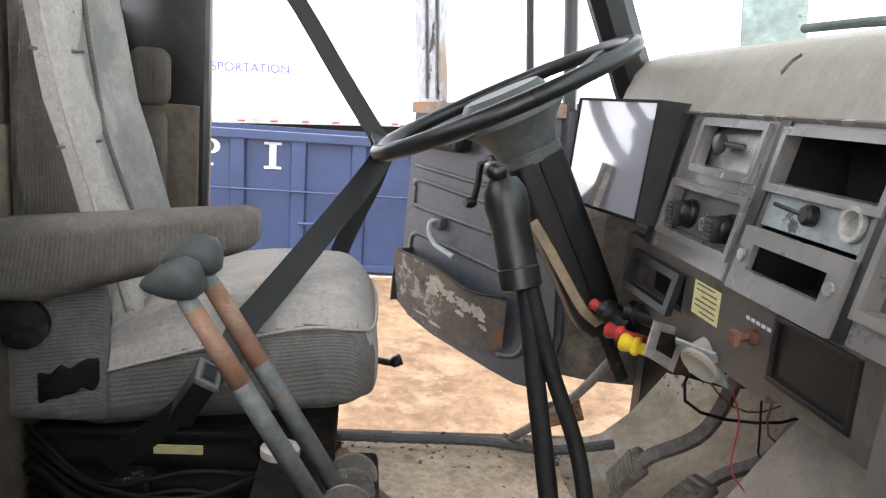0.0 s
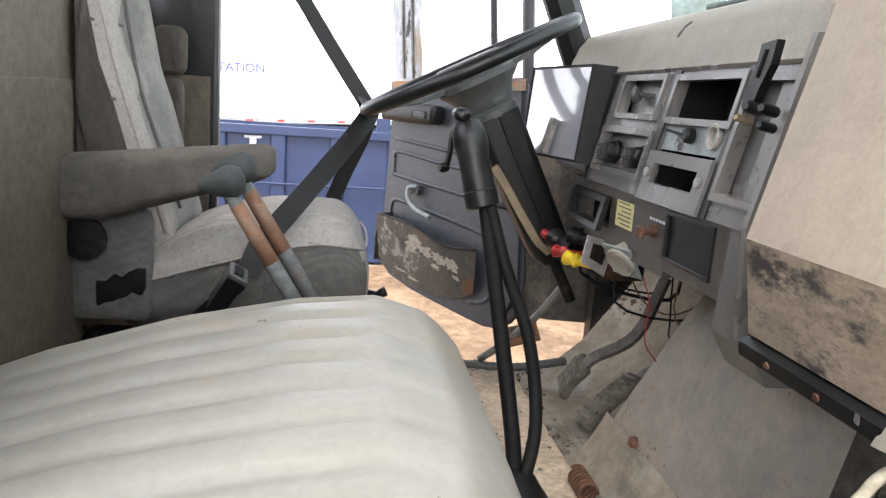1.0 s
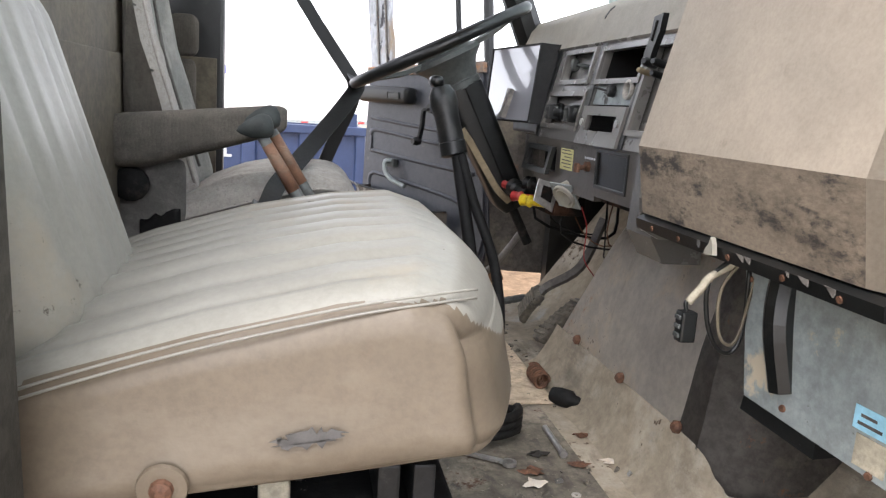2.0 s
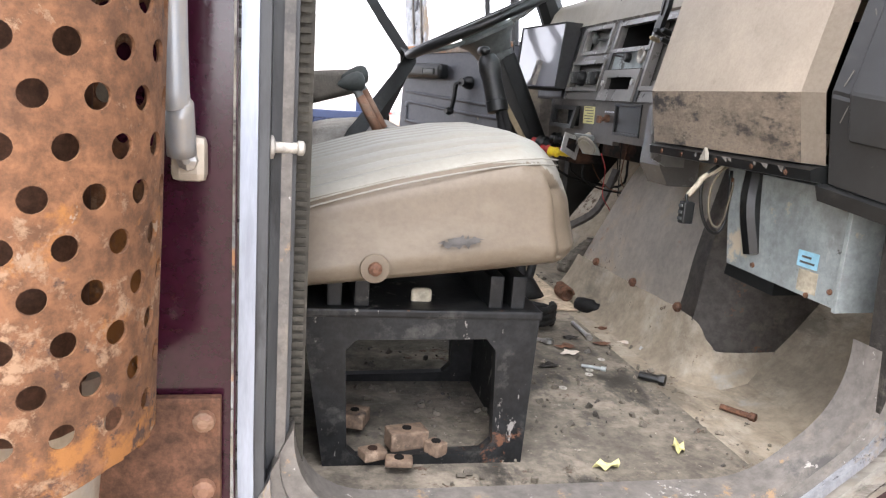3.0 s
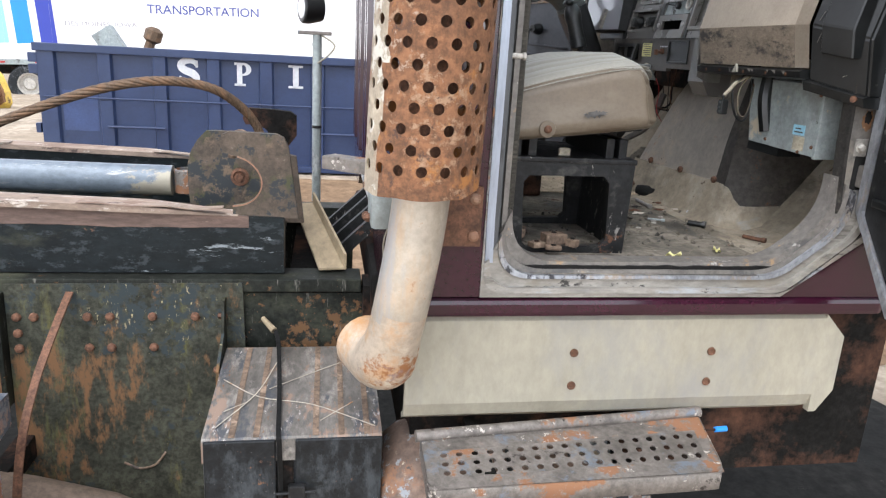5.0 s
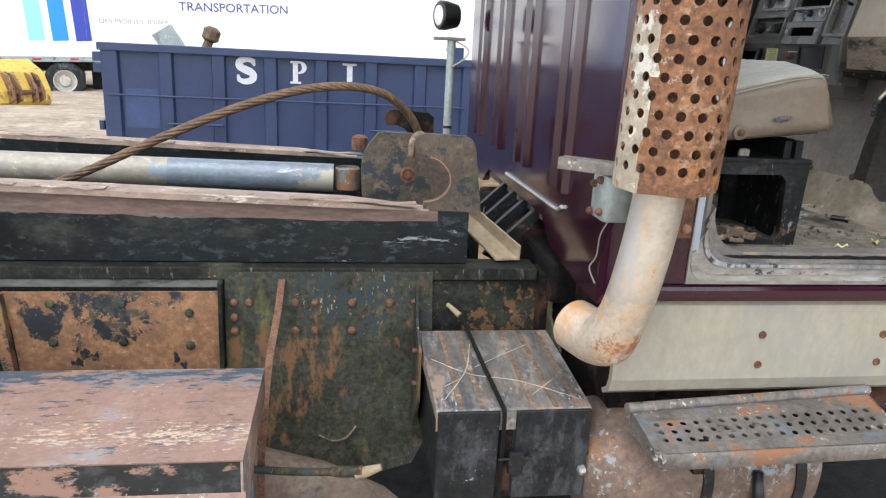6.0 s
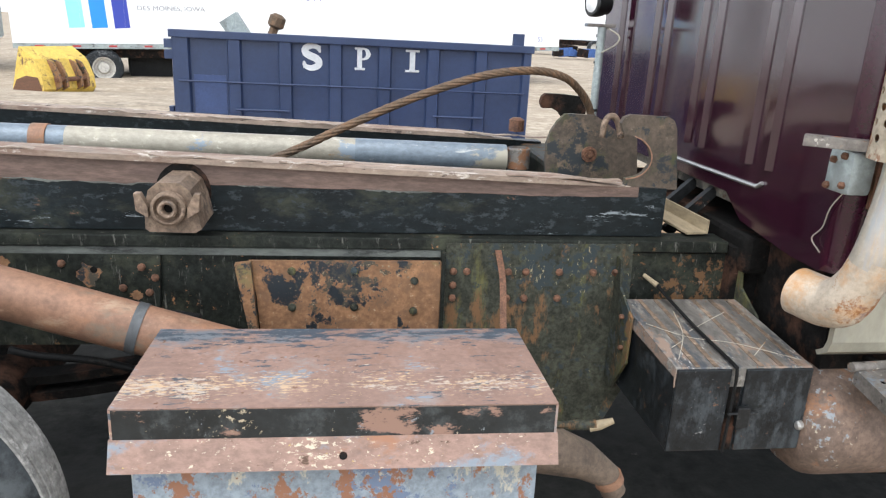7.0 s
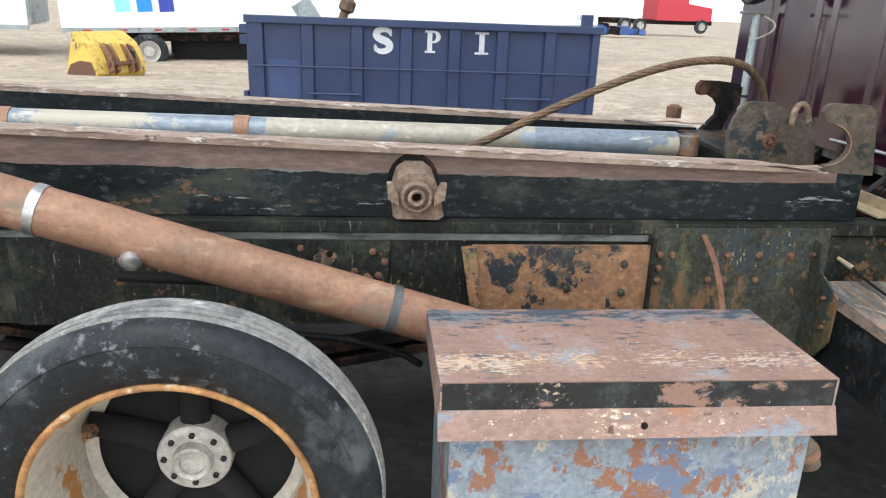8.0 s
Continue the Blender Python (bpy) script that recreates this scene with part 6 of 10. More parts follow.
        lathe(bm, [(0.009, 0), (0.009, 0.004)], axis((dx(z) - 0.011, y, z), (-1, 0, 0.1)), 10)
        part("screw", bm, M["brightmetal"], t)
    # broken black bracket hanging over the recess
    bm = B()
    prism(bm, [(0.918, 2.022), (0.955, 2.018), (0.963, 1.985), (0.985, 1.95), (0.978, 1.925), (0.962, 1.925), (0.945, 1.96), (0.925, 1.99)], "x", 0.678, 0.69)
    bkt = part("bracket", bm, M["black"], t, "broken black plastic bracket")
    bm = B()
    prism(bm, [(0.936, 2.01), (0.942, 2.01), (0.957, 1.975), (0.951, 1.972)], "x", 0.6765, 0.679)
    part("slot", bm, M["dark"], bkt)
    for p, r, mt in (((0.676, 0.952, 1.932), 0.009, "black"), ((0.676, 0.912, 1.93), 0.008, "black"), ((0.676, 0.972, 1.916), 0.006, "timber"), ((0.674, 0.908, 1.908), 0.007, "black")):
        bm = B()
        lathe(bm, [(r, -0.02), (r, 0.012), (r * 0.6, 0.02)], axis(p, (-0.8, -0.5, 0.1)), 12)
        part("fitting", bm, M[mt], bkt, smooth=True, angle=40)
    # top pad
    bm = B()
    prism(bm, [(0.748, 2.002), (0.757, 2.026), (0.775, 2.085), (0.80, 2.115), (0.86, 2.136), (1.02, 2.11), (1.02, 2.01), (0.78, 2.002)], "y", 0.885, 2.1)
    part("top_pad", bm, M["dashpad"], t, "faded taupe dash top pad", smooth=True, angle=35)
    bm = B()
    prism(bm, [(0.746, 1.998), (0.742, 2.004), (0.755, 2.008), (0.757, 2.0)], "y", 0.9, 1.72)
    part("edge_bead", bm, M["dash"], t)
    bm = B()
    tube(bm, [(0.7705, 1.435, 2.07), (0.777, 1.42, 2.087), (0.785, 1.41, 2.096)], 0, flat=(0.009, 0.003), up=(-1, 0, 0.4))
    part("scuff_mark", bm, M["black"], t)
    # instrument pod with lens
    face = [Vector((0.640, 2.06, 2.02)), Vector((0.699, 1.718, 2.022)), Vector((0.664, 1.672, 1.792)), Vector((0.610, 2.0, 1.79))]
    rear = [Vector((0.76, 2.10, 2.02)), Vector((0.765, 1.698, 2.018)), Vector((0.735, 1.655, 1.788)), Vector((0.74, 2.04, 1.788))]
    mid = sum(face, Vector()) / 4
    bm = B()
    fo = [bm.verts.new(p) for p in face]
    fi = [bm.verts.new(mid + (p - mid) * 0.955) for p in face]
    fd = [bm.verts.new(mid + (p - mid) * 0.945 + Vector((0.006, 0, 0))) for p in face]
    re = [bm.verts.new(p) for p in rear]
    for k in range(4):
        j = (k + 1) % 4
        bm.faces.new((fo[k], fo[j], fi[j], fi[k]))
        bm.faces.new((fi[k], fi[j], fd[j], fd[k]))
        bm.faces.new((fo[k], re[k], re[j], fo[j]))
    bm.faces.new(re)
    pod = part("pod", bm, M["rubber"], t, "black instrument pod")
    bm = B()
    ln = [mid + (p - mid) * 0.96 + Vector((0.003, 0, 0)) for p in face]
    va = [bm.verts.new(p) for p in ln]
    vb = [bm.verts.new(p + Vector((0.004, 0, 0))) for p in ln]
    bm.faces.new(va)
    bm.faces.new(vb[::-1])
    for k in range(4):
        bm.faces.new((va[k], va[(k + 1) % 4], vb[(k + 1) % 4], vb[k]))
    part("lens", bm, gloss, pod, "glossy instrument lens, sky reflection painted into its pale grey")
    bm = B()
    prism(bm, [(0.618, 1.803), (0.632, 1.80), (0.652, 1.885), (0.640, 1.89)], "y", 1.80, 1.835)
    part("clip", bm, M["pillar"], pod)
    bm = B()
    box(bm, (0.745, 1.70, 1.757), (0.82, 2.12, 2.0), 0.01)
    part("side_block", bm, M["black"], t)
    # lower dash
    bm = B()
    x0 = 0.70
    for ya, yb, za, zb in ((1.0, 1.05, 1.64, 1.757), (1.05, 1.215, 1.745, 1.757), (1.05, 1.215, 1.64, 1.665), (1.215, 1.505, 1.628, 1.757), (1.505, 1.715, 1.73, 1.757), (1.505, 1.715, 1.61, 1.668), (1.715, 1.80, 1.6, 1.757)):
        box(bm, (x0, ya, za), (x0 + 0.02, yb, zb))
    bmesh.ops.remove_doubles(bm, verts=bm.verts[:], dist=0.0003)
    part("lower_panel", bm, M["dashlow"], t)
    bm = B()
    panel_with_holes(bm, 1.50, 1.72, 1.662, 1.736, [(1.52, 1.70, 1.675, 1.722)], 0.012, -0.005)
    part("vent_frame", bm, M["black"], t)
    # the vent hollow's shade is likewise in its colour
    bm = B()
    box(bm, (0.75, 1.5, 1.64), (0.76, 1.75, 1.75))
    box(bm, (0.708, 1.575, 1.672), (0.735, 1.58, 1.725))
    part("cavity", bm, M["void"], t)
    bm = B()
    box(bm, (0.703, 1.05, 1.665), (0.735, 1.215, 1.745), 0.003)
    part("pocket", bm, M["black"], t, "dark plastic blanking tray")
    for s in ((1.045, 1.22, 1.66, 1.668), (1.045, 1.22, 1.742, 1.75), (1.213, 1.222, 1.66, 1.75), (1.043, 1.052, 1.66, 1.75)):
        bm = B()
        box(bm, (0.6965, s[0], s[2]), (0.704, s[1], s[3]), 0.002)
        part("tray_rim", bm, M["black"], t)
    bm = B()
    box(bm, (0.699, 1.375, 1.683), (0.6997, 1.467, 1.737))
    lab = part("label", bm, M["paper"], t, "yellow paper warning label")
    for k in range(6):
        bm = B()
        box(bm, (0.6985, 1.385 + 0.01 * (k == 5), 1.689 + 0.0085 * k), (0.6988, 1.457 - (0.02 if k % 3 == 0 else 0), 1.6915 + 0.0085 * k))
        part("print_bar", bm, M["ink"], lab)
    bm = B()
    for k in range(5):
        box(bm, (0.699, 1.285 - 0.014 * k, 1.722), (0.6996, 1.295 - 0.014 * k, 1.727))
    part("print_bar", bm, M["letter"], t)
    bm = B()
    rod(bm, (0.70, 1.265, 1.705), (0.672, 1.265, 1.70), 0.006, 8)
    lathe(bm, [(0.012, 0), (0.012, 0.01)], axis((0.70, 1.265, 1.705), (-1, 0, 0)), 10)
    box(bm, (0.665, 1.255, 1.69), (0.675, 1.275, 1.712), 0.003)
    part("toggle", bm, M["bolt"], t)
    # side cheek between dash and glove cover
    bm = B()
    prism(bm, [(0.70, 1.757), (0.69, 1.60), (0.72, 1.55), (0.80, 1.55), (0.80, 2.0), (0.752, 2.0)], "y", 0.885, 1.0)
    part("cheek", bm, M["dash"], t)
    bm = B()
    prism(bm, [(0.648, 1.775), (0.66, 1.62), (0.70, 1.60), (0.75, 1.60), (0.75, 2.03), (0.705, 2.03)], "y", 0.872, 0.884)
    part("cheek", bm, M["dash"], t)


settle("cabin", 0.83)
build_dash()
settle()


def build_glove_cover():
    t = thing("heater_cover", (0.72, 0.55, 1.65), "large tan dash cover with grimy lower band", "dash cover")
    top, mid, low = (0.675, 2.035), (0.612, 1.772), (0.632, 1.66)
    y0, y1 = 0.277, 0.81
    bm = B()
    n = 14
    for k in range(n):
        ya, yb = y0 + (y1 - y0) * k / n, y0 + (y1 - y0) * (k + 1) / n
        prism(bm, [top, mid, (mid[0] + 0.02, mid[1]), (top[0] + 0.02, top[1])], "y", ya, yb)
    bmesh.ops.remove_doubles(bm, verts=bm.verts[:], dist=0.0003)
    prism(bm, [(0.675, 2.035), (0.70, 2.095), (0.77, 2.135), (1.02, 2.11), (1.02, 1.95), (0.69, 1.95)], "y", y0, y1 + 0.01)
    part("upper_face", bm, M["hvac"], t)
    bm = B()
    prism(bm, [mid, low, (low[0] + 0.02, low[1]), (mid[0] + 0.02, mid[1])], "y", y0, y1)
    part("lower_face", bm, M["grime"], t, "grimy tan lower band")
    bm = B()
    for a, b in ((top, mid), (mid, low)):
        vs = [bm.verts.new(p) for p in ((a[0], y0, a[1]), (b[0], y0, b[1]), (b[0] + 0.014, y0 - 0.042, b[1]), (a[0] + 0.014, y0 - 0.042, a[1]))]
        bm.faces.new(vs)
    bmesh.ops.solidify(bm, geom=bm.faces[:], thickness=0.012)
    part("bevelled_edge", bm, M["hvac"], t)
    bm = B()
    prism(bm, [(0.634, 1.657), (0.622, 1.651), (0.625, 1.634), (0.67, 1.628), (0.72, 1.64), (0.72, 1.657)], "y", y0 - 0.04, y1 + 0.002)
    part("lower_rim", bm, M["black"], t, "chipped black lower rim")

    def casing(prof, ya, yb, lean, drop):
        """A casing between two upright planes whose far profile leans away and drops."""
        bm = B()
        v0 = [bm.verts.new((x, ya, z)) for x, z in prof]
        v1 = [bm.verts.new((x + lean, yb, z - drop)) for x, z in prof]
        bm.faces.new(v0)
        bm.faces.new(v1[::-1])
        for k in range(len(prof)):
            j = (k + 1) % len(prof)
            bm.faces.new((v0[k], v0[j], v1[j], v1[k]))
        return bm
    bm = casing([(0.70, 2.05), (0.628, 1.772), (0.648, 1.628), (0.9, 1.628), (0.9, 2.05)], y0 - 0.044, 0.10, 0.085, 0.035)
    bmesh.ops.bevel(bm, geom=bm.edges[:], offset=0.006, segments=2, affect="EDGES")
    part("end_block", bm, M["black"], t, "scuffed black plastic end casing")
    bm = casing([(0.665, 1.93), (0.626, 1.772), (0.636, 1.70), (0.66, 1.70), (0.66, 1.772), (0.69, 1.93)], 0.185, 0.115, 0.044, 0.012)
    bmesh.ops.bevel(bm, geom=bm.edges[:], offset=0.003, segments=1, affect="EDGES")
    part("end_rib", bm, M["black"], t, "raised panel with a scratched edge")
    bm = B()
    tube(bm, [(0.6635, 0.188, 1.932), (0.692, 0.145, 1.952), (0.712, 0.112, 1.965)], 0.0035, 6)
    part("scratched_edge", bm, M["brightmetal"], t, "bright scratched edge")
    bm = casing([(0.648, 1.632), (0.634, 1.628), (0.642, 1.604), (0.72, 1.60), (0.72, 1.632)], y0 - 0.04, 0.10, 0.085, 0.035)
    part("lower_rim", bm, M["black"], t)
    bm = B()
    lathe(bm, [(0.009, 0), (0.009, 0.004)], axis((0.708, 0.118, 1.59), (-1, -0.4, 0)), 8)
    part("rivet", bm, M["bolt"], t)
    for y in (0.75, 0.66, 0.52, 0.40, 0.30):
        bm = B()
        lathe(bm, [(0.0045, 0), (0.0045, 0.002)], axis((0.6235, y, 1.642), (-1, 0, -0.2)), 8)
        part("screw", bm, M["bolt"], t)
    random.seed(44)
    for k in range(7):
        y, dz = random.uniform(0.27, 0.79), random.uniform(0.003, 0.007)
        bm = B()
        prism(bm, [(y, 1.651), (y + random.uniform(0.006, 0.02), 1.6515), (y + random.uniform(0.004, 0.012), 1.65 - dz), (y + 0.001, 1.648 - dz)], "x", 0.6215, 0.6232)
        part("chip", bm, M["pillar"], t, "chip of bare plastic")
    for k in range(9):
        z, f = random.uniform(1.66, 1.95), random.uniform(0.1, 0.75)
        x = 0.628 + 0.072 * max(0.0, (z - 1.772) / 0.278) + 0.02 * max(0.0, (1.772 - z) / 0.144) + 0.085 * f
        y = (y0 - 0.044) + (0.10 - y0 + 0.044) * f
        bm = B()
        tube(bm, [(x - 0.0015, y, z - 0.035 * f), (x + 0.003, y - random.uniform(0.006, 0.012), z - 0.035 * f + random.uniform(-0.05, 0.05))], 0.0009, 5)
        part("scratch", bm, M["pillar"], t, "dull scratch")
    bm = B()
    prism(bm, [(0.555, 1.652), (0.55, 1.664), (0.544, 1.655), (0.54, 1.640), (0.565, 1.637), (0.56, 1.648)], "x", 0.612, 0.619)
    part("torn_tab", bm, M["cream"], t, "torn pale tab")
    # wires below
    w = thing("loose_wiring", (0.69, 0.5, 1.55), "loose wires with a black connector hanging under the dash", "wiring")
    for pts, r, mt in (
            ([(0.68, 0.57, 1.63), (0.634, 0.57, 1.606), (0.619, 0.571, 1.586), (0.602, 0.571, 1.566)], 0.006, "buff"),
            ([(0.61, 0.571, 1.576), (0.60, 0.573, 1.565), (0.603, 0.571, 1.55)], 0.003, "black"),
            ([(0.67, 0.565, 1.64), (0.631, 0.57, 1.6), (0.635, 0.572, 1.541), (0.656, 0.573, 1.499), (0.682, 0.574, 1.492), (0.694, 0.573, 1.53), (0.691, 0.571, 1.62)], 0.0035, "black"),
            ([(0.68, 0.56, 1.64), (0.648, 0.565, 1.59), (0.651, 0.567, 1.53), (0.668, 0.568, 1.505), (0.686, 0.569, 1.52), (0.70, 0.565, 1.62)], 0.0025, "olive")):
        bm = B()
        tube(bm, curve(pts, 5), r, 6)
        part("wire", bm, M[mt], w, smooth=True)
    bm = B()
    box(bm, (0.592, 0.562, 1.508), (0.616, 0.584, 1.553), 0.004)
    part("connector", bm, M["black"], w)
    for z in (1.515, 1.528, 1.541):
        bm = B()
        box(bm, (0.589, 0.566, z), (0.5935, 0.58, z + 0.006), 0.001)
        part("connector_rib", bm, M["greyplast"], w)
    bm = B()
    tube(bm, curve([(0.70, 0.50, 1.64), (0.69, 0.49, 1.56), (0.705, 0.48, 1.47)], 4), 0.02, 8)
    part("harness", bm, M["black"], w)


settle("doorway", 0.845)
build_glove_cover()
settle()


def build_ebox():
    t = thing("electrical_box", (0.66, 0.3, 1.45), "dull zinc sheet metal control box under the dash", "box")
    m = frame_of((0.602, 0.412, 1.452), (0.026, -0.285, 0))
    bm = B()
    prism(bm, [(0.03, 0.008), (0.29, -0.004), (0.292, 0.172), (-0.002, 0.182)], "y", 0.0, 0.09, m)
    part("body", bm, M["zinc"], t)
    bm = B()
    box(bm, (0.288, -0.006, -0.008), (0.296, 0.09, 0.175), 0.001, m)
    part("flange", bm, M["zinc"], t)
    bm = B()
    box(bm, (0.200, -0.0012, 0.045), (0.243, -0.0004, 0.071), 0, m)
    part("label", bm, M["bluelab"], t, "pale blue label")
    for k, (a, b) in enumerate(((0.209, 0.229), (0.206, 0.237))):
        bm = B()
        box(bm, (a, -0.0018, 0.06 - 0.009 * k), (b, -0.0013, 0.0635 - 0.009 * k), 0, m)
        part("print_bar", bm, M["ink"], t)
    bm = B()
    box(bm, (0.207, -0.0012, 0.006), (0.247, -0.0004, 0.041), 0, m)
    part("label", bm, M["buff"], t, "torn buff label")
    for x, z in ((0.275, 0.02), (0.276, 0.15), (0.012, 0.16), (0.1, 0.02), (0.23, 0.002)):
        bm = B()
        lathe(bm, [(0.005, 0), (0.004, 0.003)], axis(m @ Vector((x, -0.0005, z)), m.to_3x3() @ Vector((0, -1, 0))), 8)
        part("screw", bm, M["bolt"], t)
    bm = B()
    prism(bm, [(0.02, -0.016), (0.15, -0.022), (0.15, 0.002), (0.024, 0.008)], "y", 0.006, 0.08, m)
    part("underside", bm, M["black"], t)


build_ebox()


def build_tunnel():
    t = thing("engine_cover", (0.8, 1.0, 1.2), "grey sheet metal engine tunnel cover with rusty bolts", "engine cover", kind="structure")
    bm = B()
    # leaning face, turned corner and hump foot
    bl, br, tl, tr = Vector((0.722, 1.40, 1.258)), Vector((0.708, 0.665, 1.272)), Vector((0.85, 1.24, 1.64)), Vector((0.80, 0.70, 1.66))
    n = 10
    rows = []
    for j in range(n + 1):
        v = j / n
        a, b = bl.lerp(tl, v), br.lerp(tr, v)
        row = []
        for i in range(n + 1):
            p = a.lerp(b, i / n)
            p.x += 0.006 * noise.noise(p * 7) - 0.008 * math.sin(math.pi * v)
            row.append(bm.verts.new(p))
        for q in ((0.722, 0.635, 0), (0.775, 0.60, 0), (0.88, 0.575, 0), (1.2, 0.56, 0)):
            z = row[n].co.z
            row.append(bm.verts.new((q[0] + 0.09 * v * (q[0] < 1), q[1], z - 0.1 * (1 - v))))
        rows.append(row)
    for r0, r1 in zip(rows, rows[1:]):
        for i in range(len(r0) - 1):
            bm.faces.new((r0[i], r0[i + 1], r1[i + 1], r1[i])).material_index = 1 if i >= n - 1 else 0
    bmesh.ops.solidify(bm, geom=bm.faces[:], thickness=0.004)
    part("face_panel", bm, (M["duct"], M["flank"]), t, "tan-grey sheet panel with a dark brown flank", smooth=True, angle=35)
    bm = B()
    foot = [(0.62, 1.46, 1.143), (0.625, 1.0, 1.143), (0.65, 0.66, 1.143), (0.71, 0.54, 1.143), (0.82, 0.48, 1.143), (1.15, 0.44, 1.143)]
    crest = [(0.72, 1.43, 1.262), (0.713, 1.05, 1.27), (0.707, 0.676, 1.278), (0.73, 0.622, 1.232), (0.785, 0.588, 1.222), (1.2, 0.55, 1.26)]
    f, c = curve(foot, 5), curve(crest, 5)
    rows = []
    for k in range(11):
        u = k / 10
        rows.append([bm.verts.new(p.lerp(q, u) + Vector((0, 0, -0.04 * math.sin(math.pi * u) + (0.006 * noise.noise(p * 9) if k < 5 else 0)))) for p, q in zip(f, c)])
    for r0, r1 in zip(rows, rows[1:]):
        for i in range(len(r0) - 1):
            bm.faces.new((r0[i], r0[i + 1], r1[i + 1], r1[i]))
    part("hump", bm, M["humpdust"], t, "dusty floor hump", smooth=True)
    for p in ((0.712, 1.252, 1.275), (0.706, 0.98, 1.28), (0.702, 0.725, 1.285)):
        bm = B()
        lathe(bm, [(0.012, 0), (0.012, 0.006), (0.007, 0.012)], axis(p, (-1, -0.1, 0.2)), 8)
        part("bolt", bm, M["bolt"], t)


settle("doorway", 0.893)
build_tunnel()
settle()


# ---- seats and controls ----
def along(x, marks):
    """A value read off a line of (x, value) marks."""
    if x <= marks[0][0]:
        return marks[0][1]
    for (a, va), (b, vb) in zip(marks, marks[1:]):
        if x <= b:
            return va + (vb - va) * (x - a) / (b - a)
    return marks[-1][1]


def build_passenger_seat():
    t = thing("passenger_seat", (0.0, 0.45, 1.13), "pale vinyl truck passenger seat on a pressed black steel pedestal", "seat")
    edge = ((-0.33, 1.515), (-0.172, 1.578), (-0.048, 1.616), (0.078, 1.645), (0.16, 1.654), (0.21, 1.640), (0.25, 1.612), (0.27, 1.58))

    def shape(u, v, w, p):
        x, y, z = p
        top = along(x, edge) + 0.028 * min(1.0, (v + 1) / 0.7) * (1 - 0.3 * max(0, u))
        bot = 1.449 + 0.115 * (x + 0.17)
        z = bot + (z - 1.45) / 0.2 * (top - bot)
        if w > 0.5 and abs(v) < 0.85 and u < 0.8:
            z -= 0.0065 * (0.5 + 0.5 * math.cos(v * 30)) ** 4 * min(1.0, (0.8 - u) * 3)
        z += 0.004 * noise.noise((x * 9, y * 9, z * 6)) * (abs(w) < 0.9)
        x += 0.02 * max(0, u) * (0.5 - 0.5 * w) ** 1.6
        x -= 0.075 * max(0, u) ** 2 * max(0, -v) ** 2
        y -= 0.015 * max(0, -v) * (0.5 - 0.5 * w) ** 1.6
        return x, y, z
    bm = B()
    pad(bm, (-0.33, 0.165, 1.45), (0.268, 0.745, 1.65), 0.05, shape, 80)
    piping = ((-0.33, 1.507), (-0.172, 1.570), (-0.048, 1.608), (0.078, 1.637), (0.16, 1.640), (0.2, 1.610), (0.24, 1.580), (0.3, 1.570))
    # one vinyl in two colours: skylight painted on the top faces
    for f in bm.faces:
        c = f.calc_center_median()
        f.material_index = 1 if c.z < along(c.x, piping) else 0
    part("cushion", bm, (M["vinyl"], M["vinylside"]), t, "tan vinyl cushion with stitched flutes, its top painted pale as skylit", smooth=True)
    for off in (0.004, 0.012):
        bm = B()
        tube(bm, curve([(-0.31, 0.166, 1.523 - off), (-0.172, 0.164, 1.574 - off), (-0.048, 0.164, 1.612 - off), (0.078, 0.168, 1.641 - off), (0.15, 0.18, 1.65 - off), (0.195, 0.21, 1.648 - off)], 5), 0.0013, 6)
        part("piping", bm, M["vinyl"], t, smooth=True)

    def back(u, v, w, p):
        x, y, z = p
        x -= 0.32 * (z - 1.55)
        x += 0.02 * (1 - v * v) * (u > 0)
        if u > 0.5 and abs(v) < 0.8:
            x -= 0.004 * (0.5 + 0.5 * math.cos(v * 26)) ** 6
        return x, y, z
    bm = B()
    pad(bm, (-0.33, 0.2, 1.55), (-0.16, 0.58, 1.93), 0.06, back, 30)
    part("backrest", bm, M["vinyl"], t, "pale fluted vinyl backrest", smooth=True)
    for x in (-0.07, -0.215):
        bm = B()
        lathe(bm, [(0.021, 0), (0.020, 0.003), (0.013, 0.004)], axis((x, 0.152, 1.487), (0, -1, -0.05)), 20)
        part("washer", bm, M["vinylside"], t, "tan plastic washer")
        bm = B()
        lathe(bm, [(0.010, 0), (0.009, 0.006), (0.004, 0.009)], axis((x, 0.148, 1.487), (0, -1, -0.05)), 10)
        part("bolt", bm, M["bolt"], t)
    random.seed(8)
    bm = B()
    ring = []
    for k in range(46):
        a = 2 * math.pi * k / 46
        ring.append((0.047 + 0.034 * math.cos(a) * random.uniform(0.7, 1.05), 1.527 + 0.009 * math.sin(a) * random.uniform(0.3, 1.2) + 0.004 * math.cos(a)))
    prism(bm, ring, "y", 0.1512, 0.1522)
    part("scuff_mark", bm, M["ink"], t, "dark scuffed scrape")
    # pedestal: pressed frame front and back, with open sides
    out = [(-0.165, 1.40), (0.193, 1.405), (0.183, 1.14), (0.15, 1.132), (-0.122, 1.132)]
    hole = [(-0.10, 1.348), (-0.085, 1.364), (0.112, 1.367), (0.128, 1.35), (0.134, 1.20), (0.118, 1.184), (-0.077, 1.178), (-0.092, 1.192)]
    for y0, y1, nm in ((0.215, 0.235, "pedestal_front"), (0.56, 0.58, "pedestal_back")):
        bm = B()
        fine_out = []
        for a, b in zip(out, out[1:] + out[:1]):
            fine_out += [(a[0] + (b[0] - a[0]) * k / 8, a[1] + (b[1] - a[1]) * k / 8) for k in range(8)]
        fine_in = []
